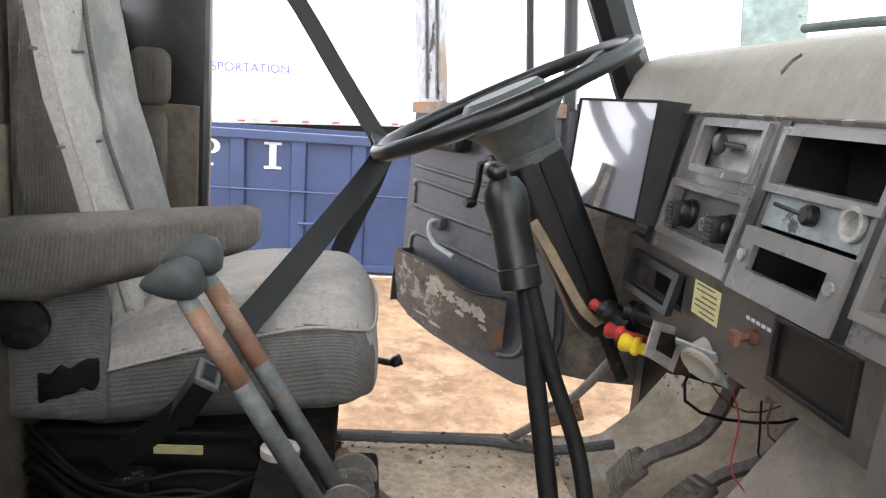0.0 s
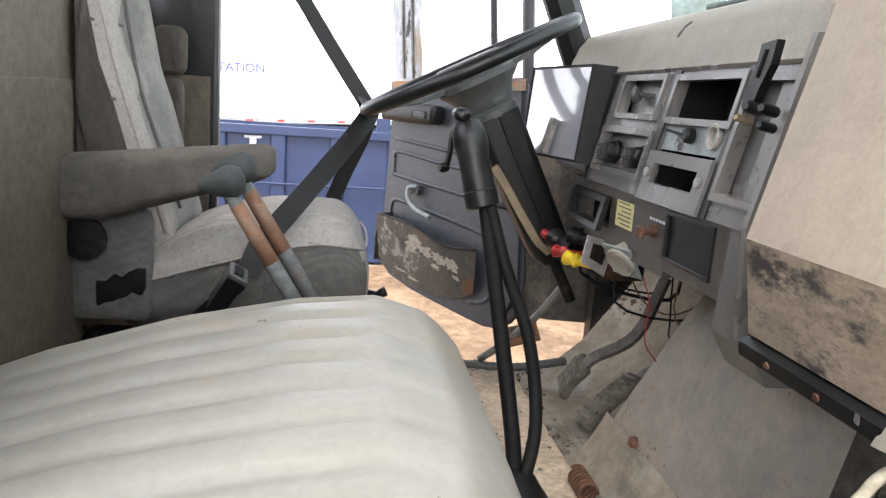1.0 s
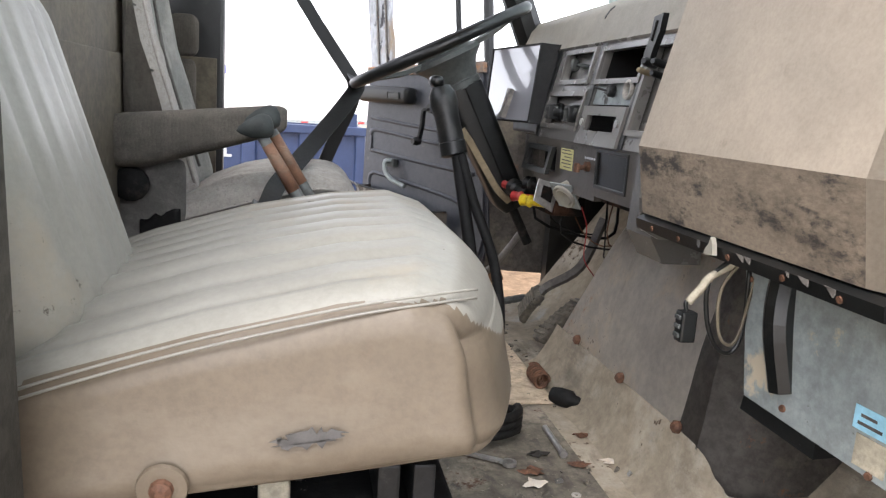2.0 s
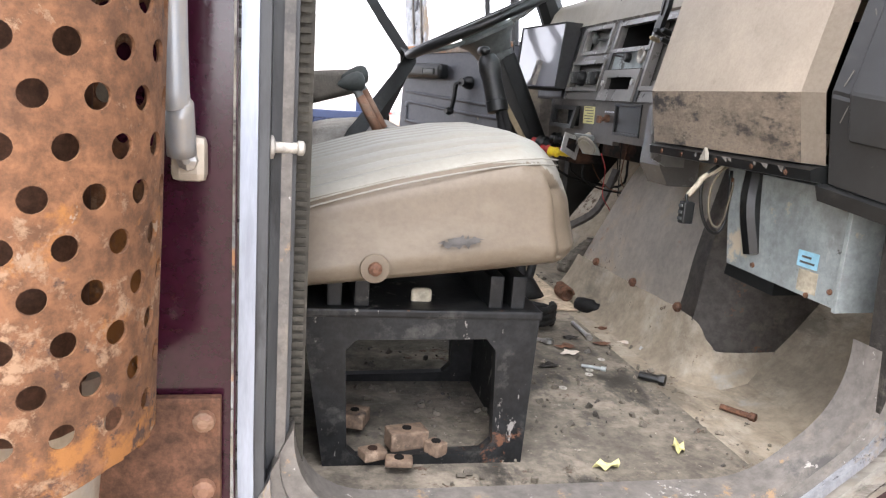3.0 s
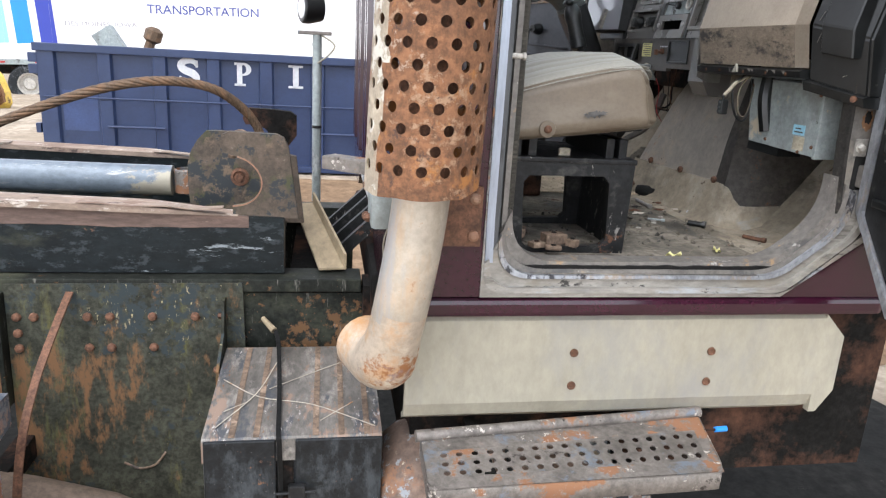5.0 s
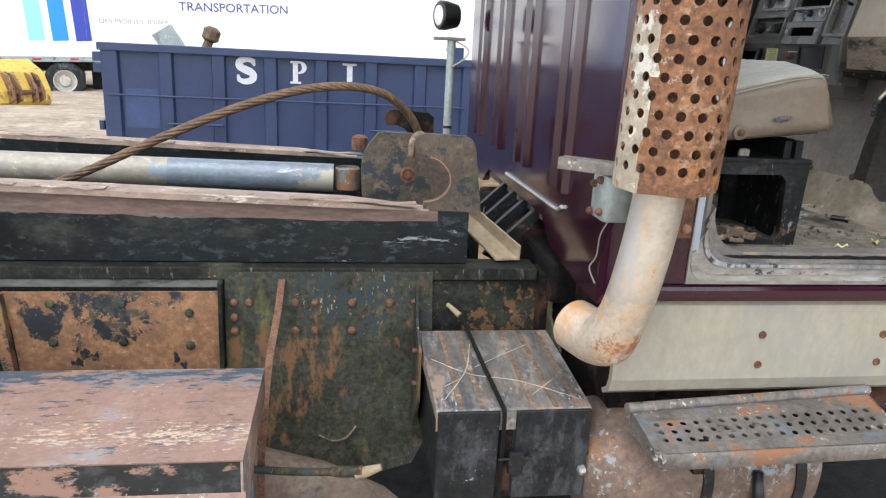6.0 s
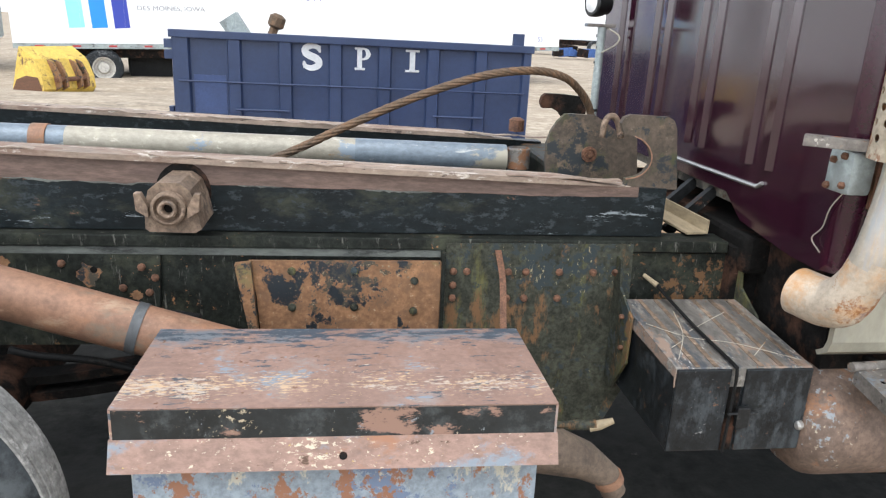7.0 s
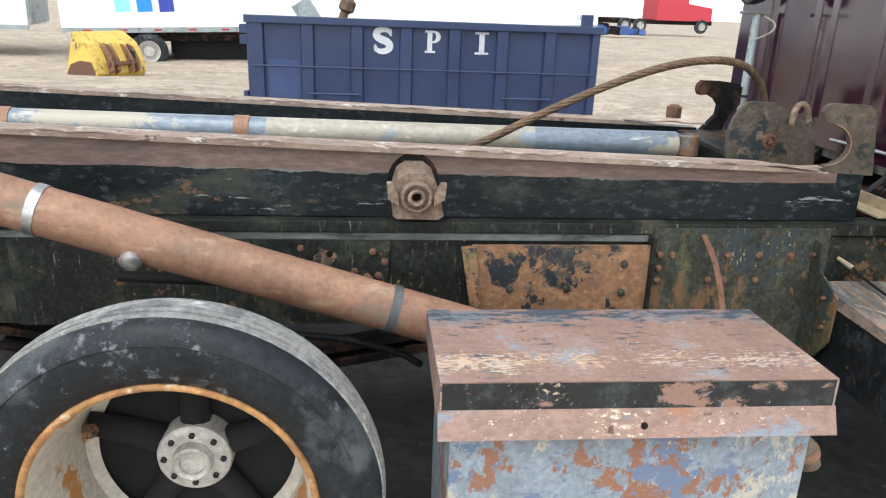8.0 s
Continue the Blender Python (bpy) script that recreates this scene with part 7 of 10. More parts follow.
        for a, b in zip(hole, hole[1:] + hole[:1]):
            fine_in += [(a[0] + (b[0] - a[0]) * k / 5, a[1] + (b[1] - a[1]) * k / 5) for k in range(5)]
        c = Vector((0.02, 1.27))

        def by_angle(pts):
            return sorted(pts, key=lambda p: math.atan2(p[1] - c.y, p[0] - c.x))
        fo, fi = by_angle(fine_out), by_angle(fine_in)
        for yy in (y0, y1):
            vo, vi = [bm.verts.new((p[0], yy, p[1])) for p in fo], [bm.verts.new((p[0], yy, p[1])) for p in fi]
            for k in range(40):
                bm.faces.new((vo[k], vo[(k + 1) % 40], vi[(k + 1) % 40], vi[k]))
            if yy == y0:
                first = (vo, vi)
        for a, b in zip(first, (vo, vi)):
            for k in range(40):
                bm.faces.new((a[k], a[(k + 1) % 40], b[(k + 1) % 40], b[k]))
        part(nm, bm, M["steelblk"], t, "worn black pressed steel frame")
    bm = B()
    box(bm, (-0.168, 0.212, 1.398), (0.197, 0.585, 1.412), 0.004)
    part("pedestal_top", bm, M["steelblk"], t)
    bm = B()
    prism(bm, [(0.193, 1.40), (0.183, 1.135), (0.175, 1.135), (0.185, 1.40)], "y", 0.235, 0.56)
    part("pedestal_side", bm, M["steelblk"], t)
    bm = B()
    prism(bm, [(-0.165, 1.40), (-0.122, 1.132), (-0.114, 1.132), (-0.157, 1.40)], "y", 0.235, 0.56)
    part("pedestal_side", bm, M["steelblk"], t)
    bm = B()
    box(bm, (-0.11, 0.235, 1.135), (0.17, 0.56, 1.145))
    part("pedestal_floor", bm, M["plate"], t, "rusty pedestal floor")
    for x in (-0.13, -0.09, 0.115, 0.15):
        bm = B()
        box(bm, (x, 0.23, 1.41), (x + 0.022, 0.56, 1.462), 0.003)
        part("rail", bm, M["steelblk"], t)
    bm = B()
    prism(bm, [(-0.28, 1.444), (0.2, 1.499), (0.2, 1.487), (-0.28, 1.432)], "y", 0.22, 0.66)
    part("seat_pan", bm, M["steelblk"], t)
    bm = B()
    pad(bm, (0.0, 0.26, 1.405), (0.032, 0.275, 1.432), 0.006, None, 4)
    part("tab", bm, M["buff"], t)


settle("doorway", 0.925)
build_passenger_seat()
settle()


def build_debris():
    random.seed(21)

    def brick(at, s, rz):
        t = thing("iron_block", at, "small rusty iron block lying in the seat pedestal", "scrap", "blocks in the pedestal")
        bm = B()
        box(bm, (-s[0], -s[1], 0), (s[0], s[1], s[2]), 0.004, Matrix.Translation(at) @ pose(0, 0, 0, 0, 0, rz))
        part("block", bm, M["pivotm"], t)
        bm = B()
        lathe(bm, [(0.008, 0), (0.008, 0.002)], Matrix.Translation((at[0], at[1], at[2] + s[2])), 10)
        part("hole", bm, M["dark"], t)
    for at, s, rz in (((-0.04, 0.29, 1.146), (0.02, 0.016, 0.016), 20), ((0.0, 0.265, 1.146), (0.022, 0.014, 0.012), -8), ((0.02, 0.33, 1.146), (0.033, 0.02, 0.032), 12), ((0.065, 0.30, 1.146), (0.013, 0.016, 0.022), 40), ((-0.06, 0.42, 1.146), (0.025, 0.022, 0.026), 70)):
        brick(at, s, rz)
    # tools and bolts on the floor
    for a, b, r, mt, lb in (
            ((0.588, 1.079, 1.139), (0.586, 0.958, 1.139), 0.006, "brightmetal", "short bright steel bolt on the floor"),
            ((0.708, 1.06, 1.141), (0.692, 0.86, 1.139), 0.006, "brightmetal", "long bright steel bolt on the floor"),
            ((0.49, 0.75, 1.135), (0.53, 0.73, 1.135), 0.004, "zinc", "dull steel bar on the floor"),
            ((0.70, 0.50, 1.139), (0.735, 0.45, 1.139), 0.006, "bolt", "small rusty bolt on the floor"),
            ((0.60, 0.675, 1.141), (0.635, 0.645, 1.141), 0.009, "black", "dark broken fitting on the floor")):
        t = thing("loose_bolt", a, lb, "bolt", "hardware on the cab floor")
        bm = B()
        rod(bm, a, b, r, 10)
        part("shank", bm, M[mt], t)
        bm = B()
        d = Vector(b) - Vector(a)
        lathe(bm, [(r * 1.5, 0), (r * 1.5, 0.012)], axis(b, d), 6)
        part("head", bm, M[mt], t)
    t = thing("coil_spring", (0.52, 1.13, 1.15), "rusty coil spring lying on the cab floor", "spring")
    bm = B()
    tube(bm, [(0.65 + 0.018 * math.cos(a), 1.33 + 0.006 * a / 3.0 - 0.03, 1.16 + 0.02 * math.sin(a)) for a in np.linspace(0, 40, 120)], 0.004, 6)
    part("coil", bm, M["bolt"], t, smooth=True)
    t = thing("pipe_fitting", (0.55, 1.05, 1.15), "greasy black pipe fitting on the cab floor", "fitting")
    bm = B()
    lathe(bm, [(0.018, 0), (0.022, 0.02), (0.022, 0.05), (0.014, 0.06), (0.014, 0.08)], axis((0.655, 1.235, 1.153), (0.5, -0.6, 0)), 12)
    part("body", bm, M["rubber"], t, smooth=True, angle=40)
    for at, rz in (((0.354, 0.265, 1.1325), 8), ((0.517, 0.328, 1.1325), 70)):
        t = thing("paper_scrap", at, "crumpled yellow paper scrap on the sill", "litter", "paper on the sill")
        bm = B()
        pts = [(0.028 * math.cos(k) * (0.9 + 0.1 * math.sin(3 * k)), 0.012 * math.sin(k) * (0.9 + 0.15 * math.sin(5 * k)), 0.006 + 0.006 * math.sin(4 * k)) for k in np.linspace(0, 2 * math.pi, 14)[:-1]]
        c = bm.verts.new(Matrix.Translation(at) @ Vector((0, 0, 0.004)))
        vs = [bm.verts.new(Matrix.Translation(at) @ pose(0, 0, 0, 0, 0, rz) @ Vector(p)) for p in pts]
        for k in range(len(vs)):
            bm.faces.new((c, vs[k], vs[(k + 1) % len(vs)]))
        part("sheet", bm, M["paper"], t)
    t = thing("hose_coil", (0.44, 1.05, 1.14), "coiled black rubber hose on the cab floor", "hose")
    bm = B()
    tube(bm, [(0.44 + (0.075 + 0.004 * math.sin(a)) * math.cos(a), 1.05 + 0.055 * math.sin(a), 1.146 + 0.0026 * a) for a in np.linspace(0, 19, 90)], 0.0105, 8)
    part("hose", bm, M["rubber"], t, smooth=True)
    t = thing("flat_spanner", (0.40, 0.96, 1.135), "bright worn steel spanner lying on the cab floor", "tool")
    bm = B()
    box(bm, (-0.07, -0.006, 0), (0.06, 0.006, 0.006), 0.001, pose(0.41, 0.955, 1.134, 0, 0, -32))
    part("shank", bm, M["brightmetal"], t)
    bm = B()
    lathe(bm, [(0.014, 0), (0.014, 0.008), (0.008, 0.008), (0.008, 0)], Matrix.Translation((0.465, 0.918, 1.134)), 12, False)
    part("ring_end", bm, M["brightmetal"], t)
    for at in ((0.502, 0.728), (0.49, 0.70), (0.56, 0.80), (0.40, 0.62)):
        t = thing("washer", (at[0], at[1], 1.131), "small steel washer on the cab floor", "washer", "hardware on the cab floor")
        bm = B()
        lathe(bm, [(0.004, 0), (0.009, 0), (0.009, 0.002), (0.004, 0.002), (0.004, 0)], Matrix.Translation((at[0], at[1], 1.131)), 12, False)
        part("ring", bm, M["hub"], t)
    for k in range(9):
        a = (random.uniform(0.3, 0.7), random.uniform(0.45, 1.25))
        t = thing("rag_scrap", (a[0], a[1], 1.131), "small torn dark scrap on the cab floor", "litter", "scraps on the cab floor")
        bm = B()
        r = random.uniform(0.012, 0.035)
        ring = [bm.verts.new((a[0] + r * random.uniform(0.4, 1.1) * math.cos(q), a[1] + 0.6 * r * random.uniform(0.4, 1.1) * math.sin(q), 1.132 + random.uniform(0, 0.006))) for q in np.linspace(0, 6.283, 15)[:-1]]
        c = bm.verts.new((a[0], a[1], 1.139))
        for q in range(14):
            bm.faces.new((c, ring[q], ring[(q + 1) % 14]))
        part("scrap", bm, M[("foil", "bolt", "duct")[k % 3]], t)
    bm = B()
    for k in range(900):
        x, y = random.uniform(-0.05, 0.72), random.choice((random.uniform(0.2, 0.9), random.gauss(2.05, 0.06), random.uniform(1.2, 2.1)))
        if y > 2.13:
            continue
        z = 1.13
        s = random.choice((0.0015, 0.002, 0.003, 0.004, 0.007))
        m = pose(x, y, z + s * 0.4, random.uniform(0, 360), random.uniform(0, 360), 0)
        box(bm, (-s, -s * 0.7, -s * 0.5), (s, s * 0.7, s * 0.5), 0, m)
    solo("floor_grit", bm, M["floor"], "dirt crumbs scattered over the cab floor", "dirt", kind="stuff")


settle("doorway", 0.87)
build_debris()
settle()


def build_driver_seat():
    t = thing("driver_seat", (-0.1, 1.78, 1.13), "grey cloth truck driver's seat with armrests, worn and dusty", "seat")
    y0, y1 = 1.525, 2.035

    def cush(u, v, w, p):
        x, y, z = p
        if w > 0:
            z += w * (0.05 - 0.9 * (x - 0.04) ** 2) * (1 - 0.45 * v * v)
            z -= 0.008 * w * max(0, 1 - abs(abs(v) - 0.66) / 0.06) * (u < 0.7)
            z -= 0.03 * w * max(0, -u - 0.2)
        else:
            z += -w * (0.02 + 0.03 * u)
        x += 0.012 * (1 - w * w) * (u > 0.8)
        y -= 0.01 * (1 - w * w) * (v < -0.8)
        return x, y, z + 0.003 * noise.noise((x * 12, y * 12, 1))
    bm = B()
    pad(bm, (-0.335, y0, 1.395), (0.185, y1, 1.605), 0.075, cush, 34)
    for f in bm.faces:
        c = f.calc_center_median()
        f.material_index = 1 if c.y < 1.56 and c.z < along(c.x, ((-0.27, 1.508), (-0.108, 1.558), (0.0, 1.588), (0.08, 1.603), (0.15, 1.595))) or c.z < 1.44 else 0
    cu = part("cushion", bm, (M["fabric"], M["sidecloth"]), t, "dusty grey cloth cushion with darker ribbed sides", smooth=True)
    bm = B()
    tube(bm, curve([(-0.27, 1.515, 1.508), (-0.108, 1.512, 1.558), (0.0, 1.514, 1.588), (0.08, 1.52, 1.603), (0.15, 1.545, 1.595), (0.185, 1.60, 1.585), (0.193, 1.78, 1.59), (0.185, 1.95, 1.585)], 6), 0.003, 6)
    part("seam", bm, M["fabric"], cu, smooth=True)
    front = ((1.5, -0.20), (1.56, -0.215), (1.72, -0.262), (1.85, -0.298), (1.94, -0.328), (2.08, -0.354), (2.45, -0.43))

    def back(u, v, w, p):
        x, y, z = p
        x = along(z, front) - 0.085 + p[0]
        if u > 0:
            e = min(1, max(0, (0.52 - abs(v - 0.05)) / 0.2))
            e = e * e * (3 - 2 * e) * u
            groove = math.exp(-((z - 1.862) / 0.012) ** 2) + math.exp(-((z - 2.03) / 0.012) ** 2)
            x += e * (-0.018 + 0.007 * math.cos((z - 1.70) * 30) - 0.010 * groove)
            x -= 0.008 * u * math.exp(-((v - 0.5) / 0.05) ** 2)
            x -= 0.10 * u * max(0, (-v - 0.68) / 0.32) ** 1.4
        x = max(x, -0.382)
        return x, y, z
    bm = B()
    pad(bm, (-0.085, y0 - 0.005, 1.55), (0.085, y1, 2.45), 0.05, back, 50)
    for f in bm.faces:
        c = f.calc_center_median()
        f.material_index = 1 if c.y < y0 + 0.045 else (2 if c.y > along(c.z, ((1.6, 1.80), (1.74, 1.775), (1.87, 1.75), (2.02, 1.785), (2.5, 1.80))) else 0)
    bk = part("backrest", bm, (M["fabric"], M["weave"], M["bolster"]), t, "grey cloth backrest with brown ribbed bolster", smooth=True)
    for pts, r, mt in (([(1.57, z) for z in (1.6, 1.7, 1.8, 1.9, 2.0, 2.1, 2.25, 2.4)], 0.004, "fabric"),
                       ([(1.80, 1.62), (1.775, 1.74), (1.75, 1.865), (1.775, 1.93), (1.785, 2.022), (1.79, 2.06), (1.81, 2.2), (1.81, 2.4)], 0.0045, "sidecloth"),
                       ([(1.55, 1.868), (1.62, 1.866), (1.75, 1.866)], 0.003, "sidecloth"), ([(1.55, 2.016), (1.66, 2.018), (1.785, 2.022)], 0.003, "sidecloth")):
        bm = B()
        tube(bm, curve([(max(along(z, front) - (0.0 if mt == "fabric" else 0.01 if r > 0.004 else 0.023), -0.379), y, z) for y, z in pts], 4), r, 8)
        part("piping" if mt == "fabric" else "seam", bm, M[mt], bk, smooth=True)

    def arm(u, v, w, p):
        x, y, z = p
        top, bot = 1.79 + 0.115 * (x + 0.16), 1.64 + max(0, x + 0.33) * 0.31
        return x, y, bot + (z - 1.645) / 0.145 * (top - bot)
    bm = B()
    pad(bm, (-0.415, 1.44, 1.645), (-0.003, 1.53, 1.79), 0.036, arm, 18)
    part("armrest", bm, M["armcloth"], t, "grey-brown ribbed cloth armrest", smooth=True)
    bm = B()
    pad(bm, (-0.365, 2.03, 1.925), (-0.278, 2.085, 2.05), 0.028, None, 10)
    part("armrest", bm, M["weave"], t, "folded up dark cloth armrest", smooth=True)
    bm = B()
    pad(bm, (-0.345, 2.035, 1.70), (-0.285, 2.08, 1.918), 0.02, None, 8)
    part("armrest_sleeve", bm, M["weave"], t, smooth=True)
    bm = B()
    pad(bm, (-0.40, 1.50, 1.43), (-0.24, 1.54, 1.66), 0.018, None, 8)
    part("side_bolster", bm, M["sidecloth"], t, smooth=True)
    bm = B()
    lathe(bm, [(0.03, 0), (0.042, 0.008), (0.042, 0.02), (0.034, 0.024), (0.012, 0.03)], axis((-0.36, 1.50, 1.60), (0, -1, 0)), 14)
    part("recliner", bm, M["rubber"], t, "black recliner knob", smooth=True, angle=40)
    # the torn opening's darkness, laid on as a black patch
    bm = B()
    pad(bm, (-0.345, 1.492, 1.478), (-0.25, 1.53, 1.53), 0.012, lambda u, v, w, p: (p[0], p[1], p[2] + 0.35 * (p[0] + 0.295) + 0.012 * noise.noise((p[0] * 60, 0, p[2] * 60))), 14)
    part("bellows", bm, M["rubber"], t, "black patch for the dark of a torn opening at the seat hinge", smooth=True)
    random.seed(31)
    for k in range(9):
        bm = B()
        x = -0.36 + 0.05 * k
        z = 1.18 + 0.022 * k
        tube(bm, curve([(-0.38, 1.54, z + 0.05), (-0.25, 1.49, z + random.uniform(-.03, .03)), (-0.10, 1.485, z + random.uniform(-.04, .04)), (0.02, 1.52, z + random.uniform(-.04, .02)), (0.1, 1.58, z)], 5), random.choice((0.004, 0.007, 0.011)), 6)
        part("hose", bm, M[random.choice(("rubber", "rubber", "black", "steelblk"))], t, smooth=True)
    for x, z, s, mt in ((-0.18, 1.20, 0.05, "steelblk"), (-0.08, 1.27, 0.035, "black"), (-0.30, 1.18, 0.06, "rubber"), (0.02, 1.22, 0.045, "steelblk"), (-0.2, 1.32, 0.03, "steelblk")):
        bm = B()
        box(bm, (x - s, 1.50, z - s * 0.5), (x + s, 1.56, z + s * 0.5), 0.008)
        part("mechanism", bm, M[mt], t)
    # suspension base
    # black skirt added to darken the hollow beneath the cushion
    bm = B()
    pad(bm, (-0.385, 1.545, 1.135), (0.0, 1.60, 1.40), 0.02, lambda u, v, w, p: (p[0], p[1] + 0.008 * math.sin(p[2] * 120), p[2]), 16)
    part("suspension_skirt", bm, M["rubber"], t, "black pleated skirt filling the dark under the seat", smooth=True)
    bm = B()
    box(bm, (-0.26, 1.55, 1.33), (0.13, 2.0, 1.372), 0.006)
    box(bm, (-0.28, 1.53, 1.135), (0.14, 2.02, 1.165), 0.006)
    part("base_plate", bm, M["dark"], t)
    for y in (1.57, 1.97):
        bm = B()
        tube(bm, [(-0.24, y, 1.17), (0.1, y, 1.33)], 0, flat=(0.012, 0.035))
        tube(bm, [(0.1, y, 1.17), (-0.24, y, 1.33)], 0, flat=(0.012, 0.035))
        part("scissor_arm", bm, M["steelblk"], t)
    bm = B()
    lathe(bm, [(0.06, 0), (0.075, 0.03), (0.06, 0.06), (0.075, 0.09), (0.06, 0.12), (0.07, 0.15)], Matrix.Translation((-0.06, 1.78, 1.168)), 16)
    part("air_spring", bm, M["rubber"], t, smooth=True)
    bm = B()
    tube(bm, curve([(0.12, 1.96, 1.40), (0.2, 1.96, 1.395), (0.24, 1.97, 1.385), (0.265, 1.97, 1.395)], 4), [0.008] * 9 + [0.014] * 4, 8)
    part("lever", bm, M["black"], t, "black adjustment lever", smooth=True)
    bm = B()
    box(bm, (-0.17, 1.518, 1.372), (-0.09, 1.522, 1.387))
    part("tag", bm, M["paper"], t, "yellow tag")


settle("cabin", 0.88)
build_driver_seat()
settle()


def build_steering():
    t = thing("steering_column", (0.55, 1.74, 1.3), "black truck steering wheel on a scuffed column", "steering wheel")
    c = Vector((0.405, 1.745, 2.0))
    m = axis(c, (-0.46, 0.0, 0.88))
    bm = B()
    R = 0.258
    ring = [m @ Vector((R * math.cos(a), R * math.sin(a), 0.0)) for a in np.linspace(0, 2 * math.pi, 65)]
    tube(bm, ring, 0.0155, 10, False, up=m.to_3x3() @ Vector((0, 0, 1)))
    w = part("wheel_rim", bm, M["black"], t, "thin glossy black wheel rim", smooth=True)
    for a in (70, 110, 250, 290):
        bm = B()
        d = Vector((math.cos(radians(a)), math.sin(radians(a)), 0))
        tube(bm, [m @ (d * 0.05 + Vector((0, 0, -0.035))), m @ (d * 0.14 + Vector((0, 0, -0.03))), m @ (d * R)], 0, flat=(0.03, 0.012), up=m.to_3x3() @ Vector((0, 0, 1)))
        part("spoke", bm, M["greyplast"], t)
    bm = B()
    lathe(bm, [(0.04, -0.05), (0.075, -0.03), (0.085, 0.0), (0.075, 0.012)], m, 20)
    part("horn_pad", bm, M["greyplast"], t, smooth=True, angle=40)
    # boot and shroud
    a, b = Vector((0.43, 1.745, 1.965)), Vector((0.652, 1.745, 1.556))
    d = (b - a).normalized()
    bm = B()
    lathe(bm, [(0.05, -0.03), (0.098, -0.012), (0.10, 0.0), (0.078, 0.022), (0.066, 0.045), (0.062, 0.062), (0.060, 0.064), (0.060, 0.068), (0.063, 0.07), (0.063, 0.088), (0.055, 0.09)], axis(a, d), 24)
    part("boot", bm, M["greyplast"], t, "grey-green flared column boot with a collar", smooth=True, angle=35)
    # shroud: a tapered rounded box, split along its side
    mm = axis(a + d * 0.085, d)
    for lo, hi in ((-0.9, -0.012), (0.012, 0.9)):
        bm = B()
        rings = []
        for k in range(13):
            v = k / 12
            w, h = 0.062 - 0.022 * v - 0.02 * max(0, v - 0.9) / 0.1, 0.058 - 0.010 * v - 0.02 * max(0, v - 0.9) / 0.1
            ring = []
            for j in range(11):
                q = math.pi * (0.5 if lo > 0 else 1.5) + (j / 10 - 0.5) * math.pi
                cx, sx = math.cos(q), math.sin(q)
                e = lambda c: math.copysign(abs(c) ** 0.45, c)
                ring.append(bm.verts.new(mm @ Vector((w * e(cx), (0.0012 if lo > 0 else -0.0012) + h * e(sx), 0.385 * v))))
            rings.append(ring)
        for r0, r1 in zip(rings, rings[1:]):
            for j in range(10):
                bm.faces.new((r0[j], r0[j + 1], r1[j + 1], r1[j]))
        bm.faces.new(rings[0])
        bm.faces.new(rings[-1][::-1])
        part("shroud", bm, M["black"], t, "scuffed black half of the column shroud", smooth=True, angle=40)
    bm = B()
    rod(bm, b, b + d * 0.12, 0.014)
    part("shaft", bm, M["rubber"], t)
    bm = B()
    tube(bm, curve([(0.475, 1.695, 1.775), (0.50, 1.684, 1.74), (0.54, 1.684, 1.68), (0.59, 1.686, 1.61), (0.63, 1.70, 1.578)], 5), 0, flat=(0.007, 0.018))
    part("side_strip", bm, M["timber"], t, "tan edge of the column cover")


settle("cabin", 0.91)
build_steering()
settle()


def build_shifter():
    t = thing("gear_lever", (0.47, 1.3, 1.13), "tall gear lever with a large black grip and air hoses", "gear lever")
    bm = B()
    g0, g1 = Vector((0.385, 1.56, 1.862)), Vector((0.425, 1.53, 1.70))
    d = (g1 - g0).normalized()
    lathe(bm, [(0.0, -0.012), (0.025, -0.008), (0.036, 0.012), (0.038, 0.04), (0.033, 0.07), (0.034, 0.135), (0.034, 0.14), (0.036, 0.142), (0.036, 0.175), (0.026, 0.18)], axis(g0, d), 18)
    part("grip", bm, M["black"], t, "black moulded grip", smooth=True, angle=40)
    bm = B()
    pad(bm, (0.352, 1.53, 1.868), (0.388, 1.59, 1.898), 0.014, None, 5)
    part("range_button", bm, M["black"], t, smooth=True)
    bm = B()
    tube(bm, curve([(0.43, 1.53, 1.715), (0.455, 1.48, 1.55), (0.48, 1.42, 1.38), (0.50, 1.36, 1.22), (0.50, 1.33, 1.13)], 5), 0.0165, 10)
    part("shaft", bm, M["rubber"], t, smooth=True)
    bm = B()
    tube(bm, curve([(0.435, 1.52, 1.715), (0.475, 1.48, 1.58), (0.53, 1.43, 1.43), (0.545, 1.37, 1.27), (0.51, 1.31, 1.16), (0.49, 1.29, 1.13)], 5), 0.014, 8)
    part("air_hose", bm, M["rubber"], t, smooth=True)
    bm = B()
    lathe(bm, [(0.075, 0), (0.06, 0.02), (0.04, 0.05), (0.025, 0.06)], Matrix.Translation((0.50, 1.33, 1.13)), 16)
    part("boot", bm, M["rubber"], t, smooth=True)


settle("cabin", 0.81)
build_shifter()
settle()


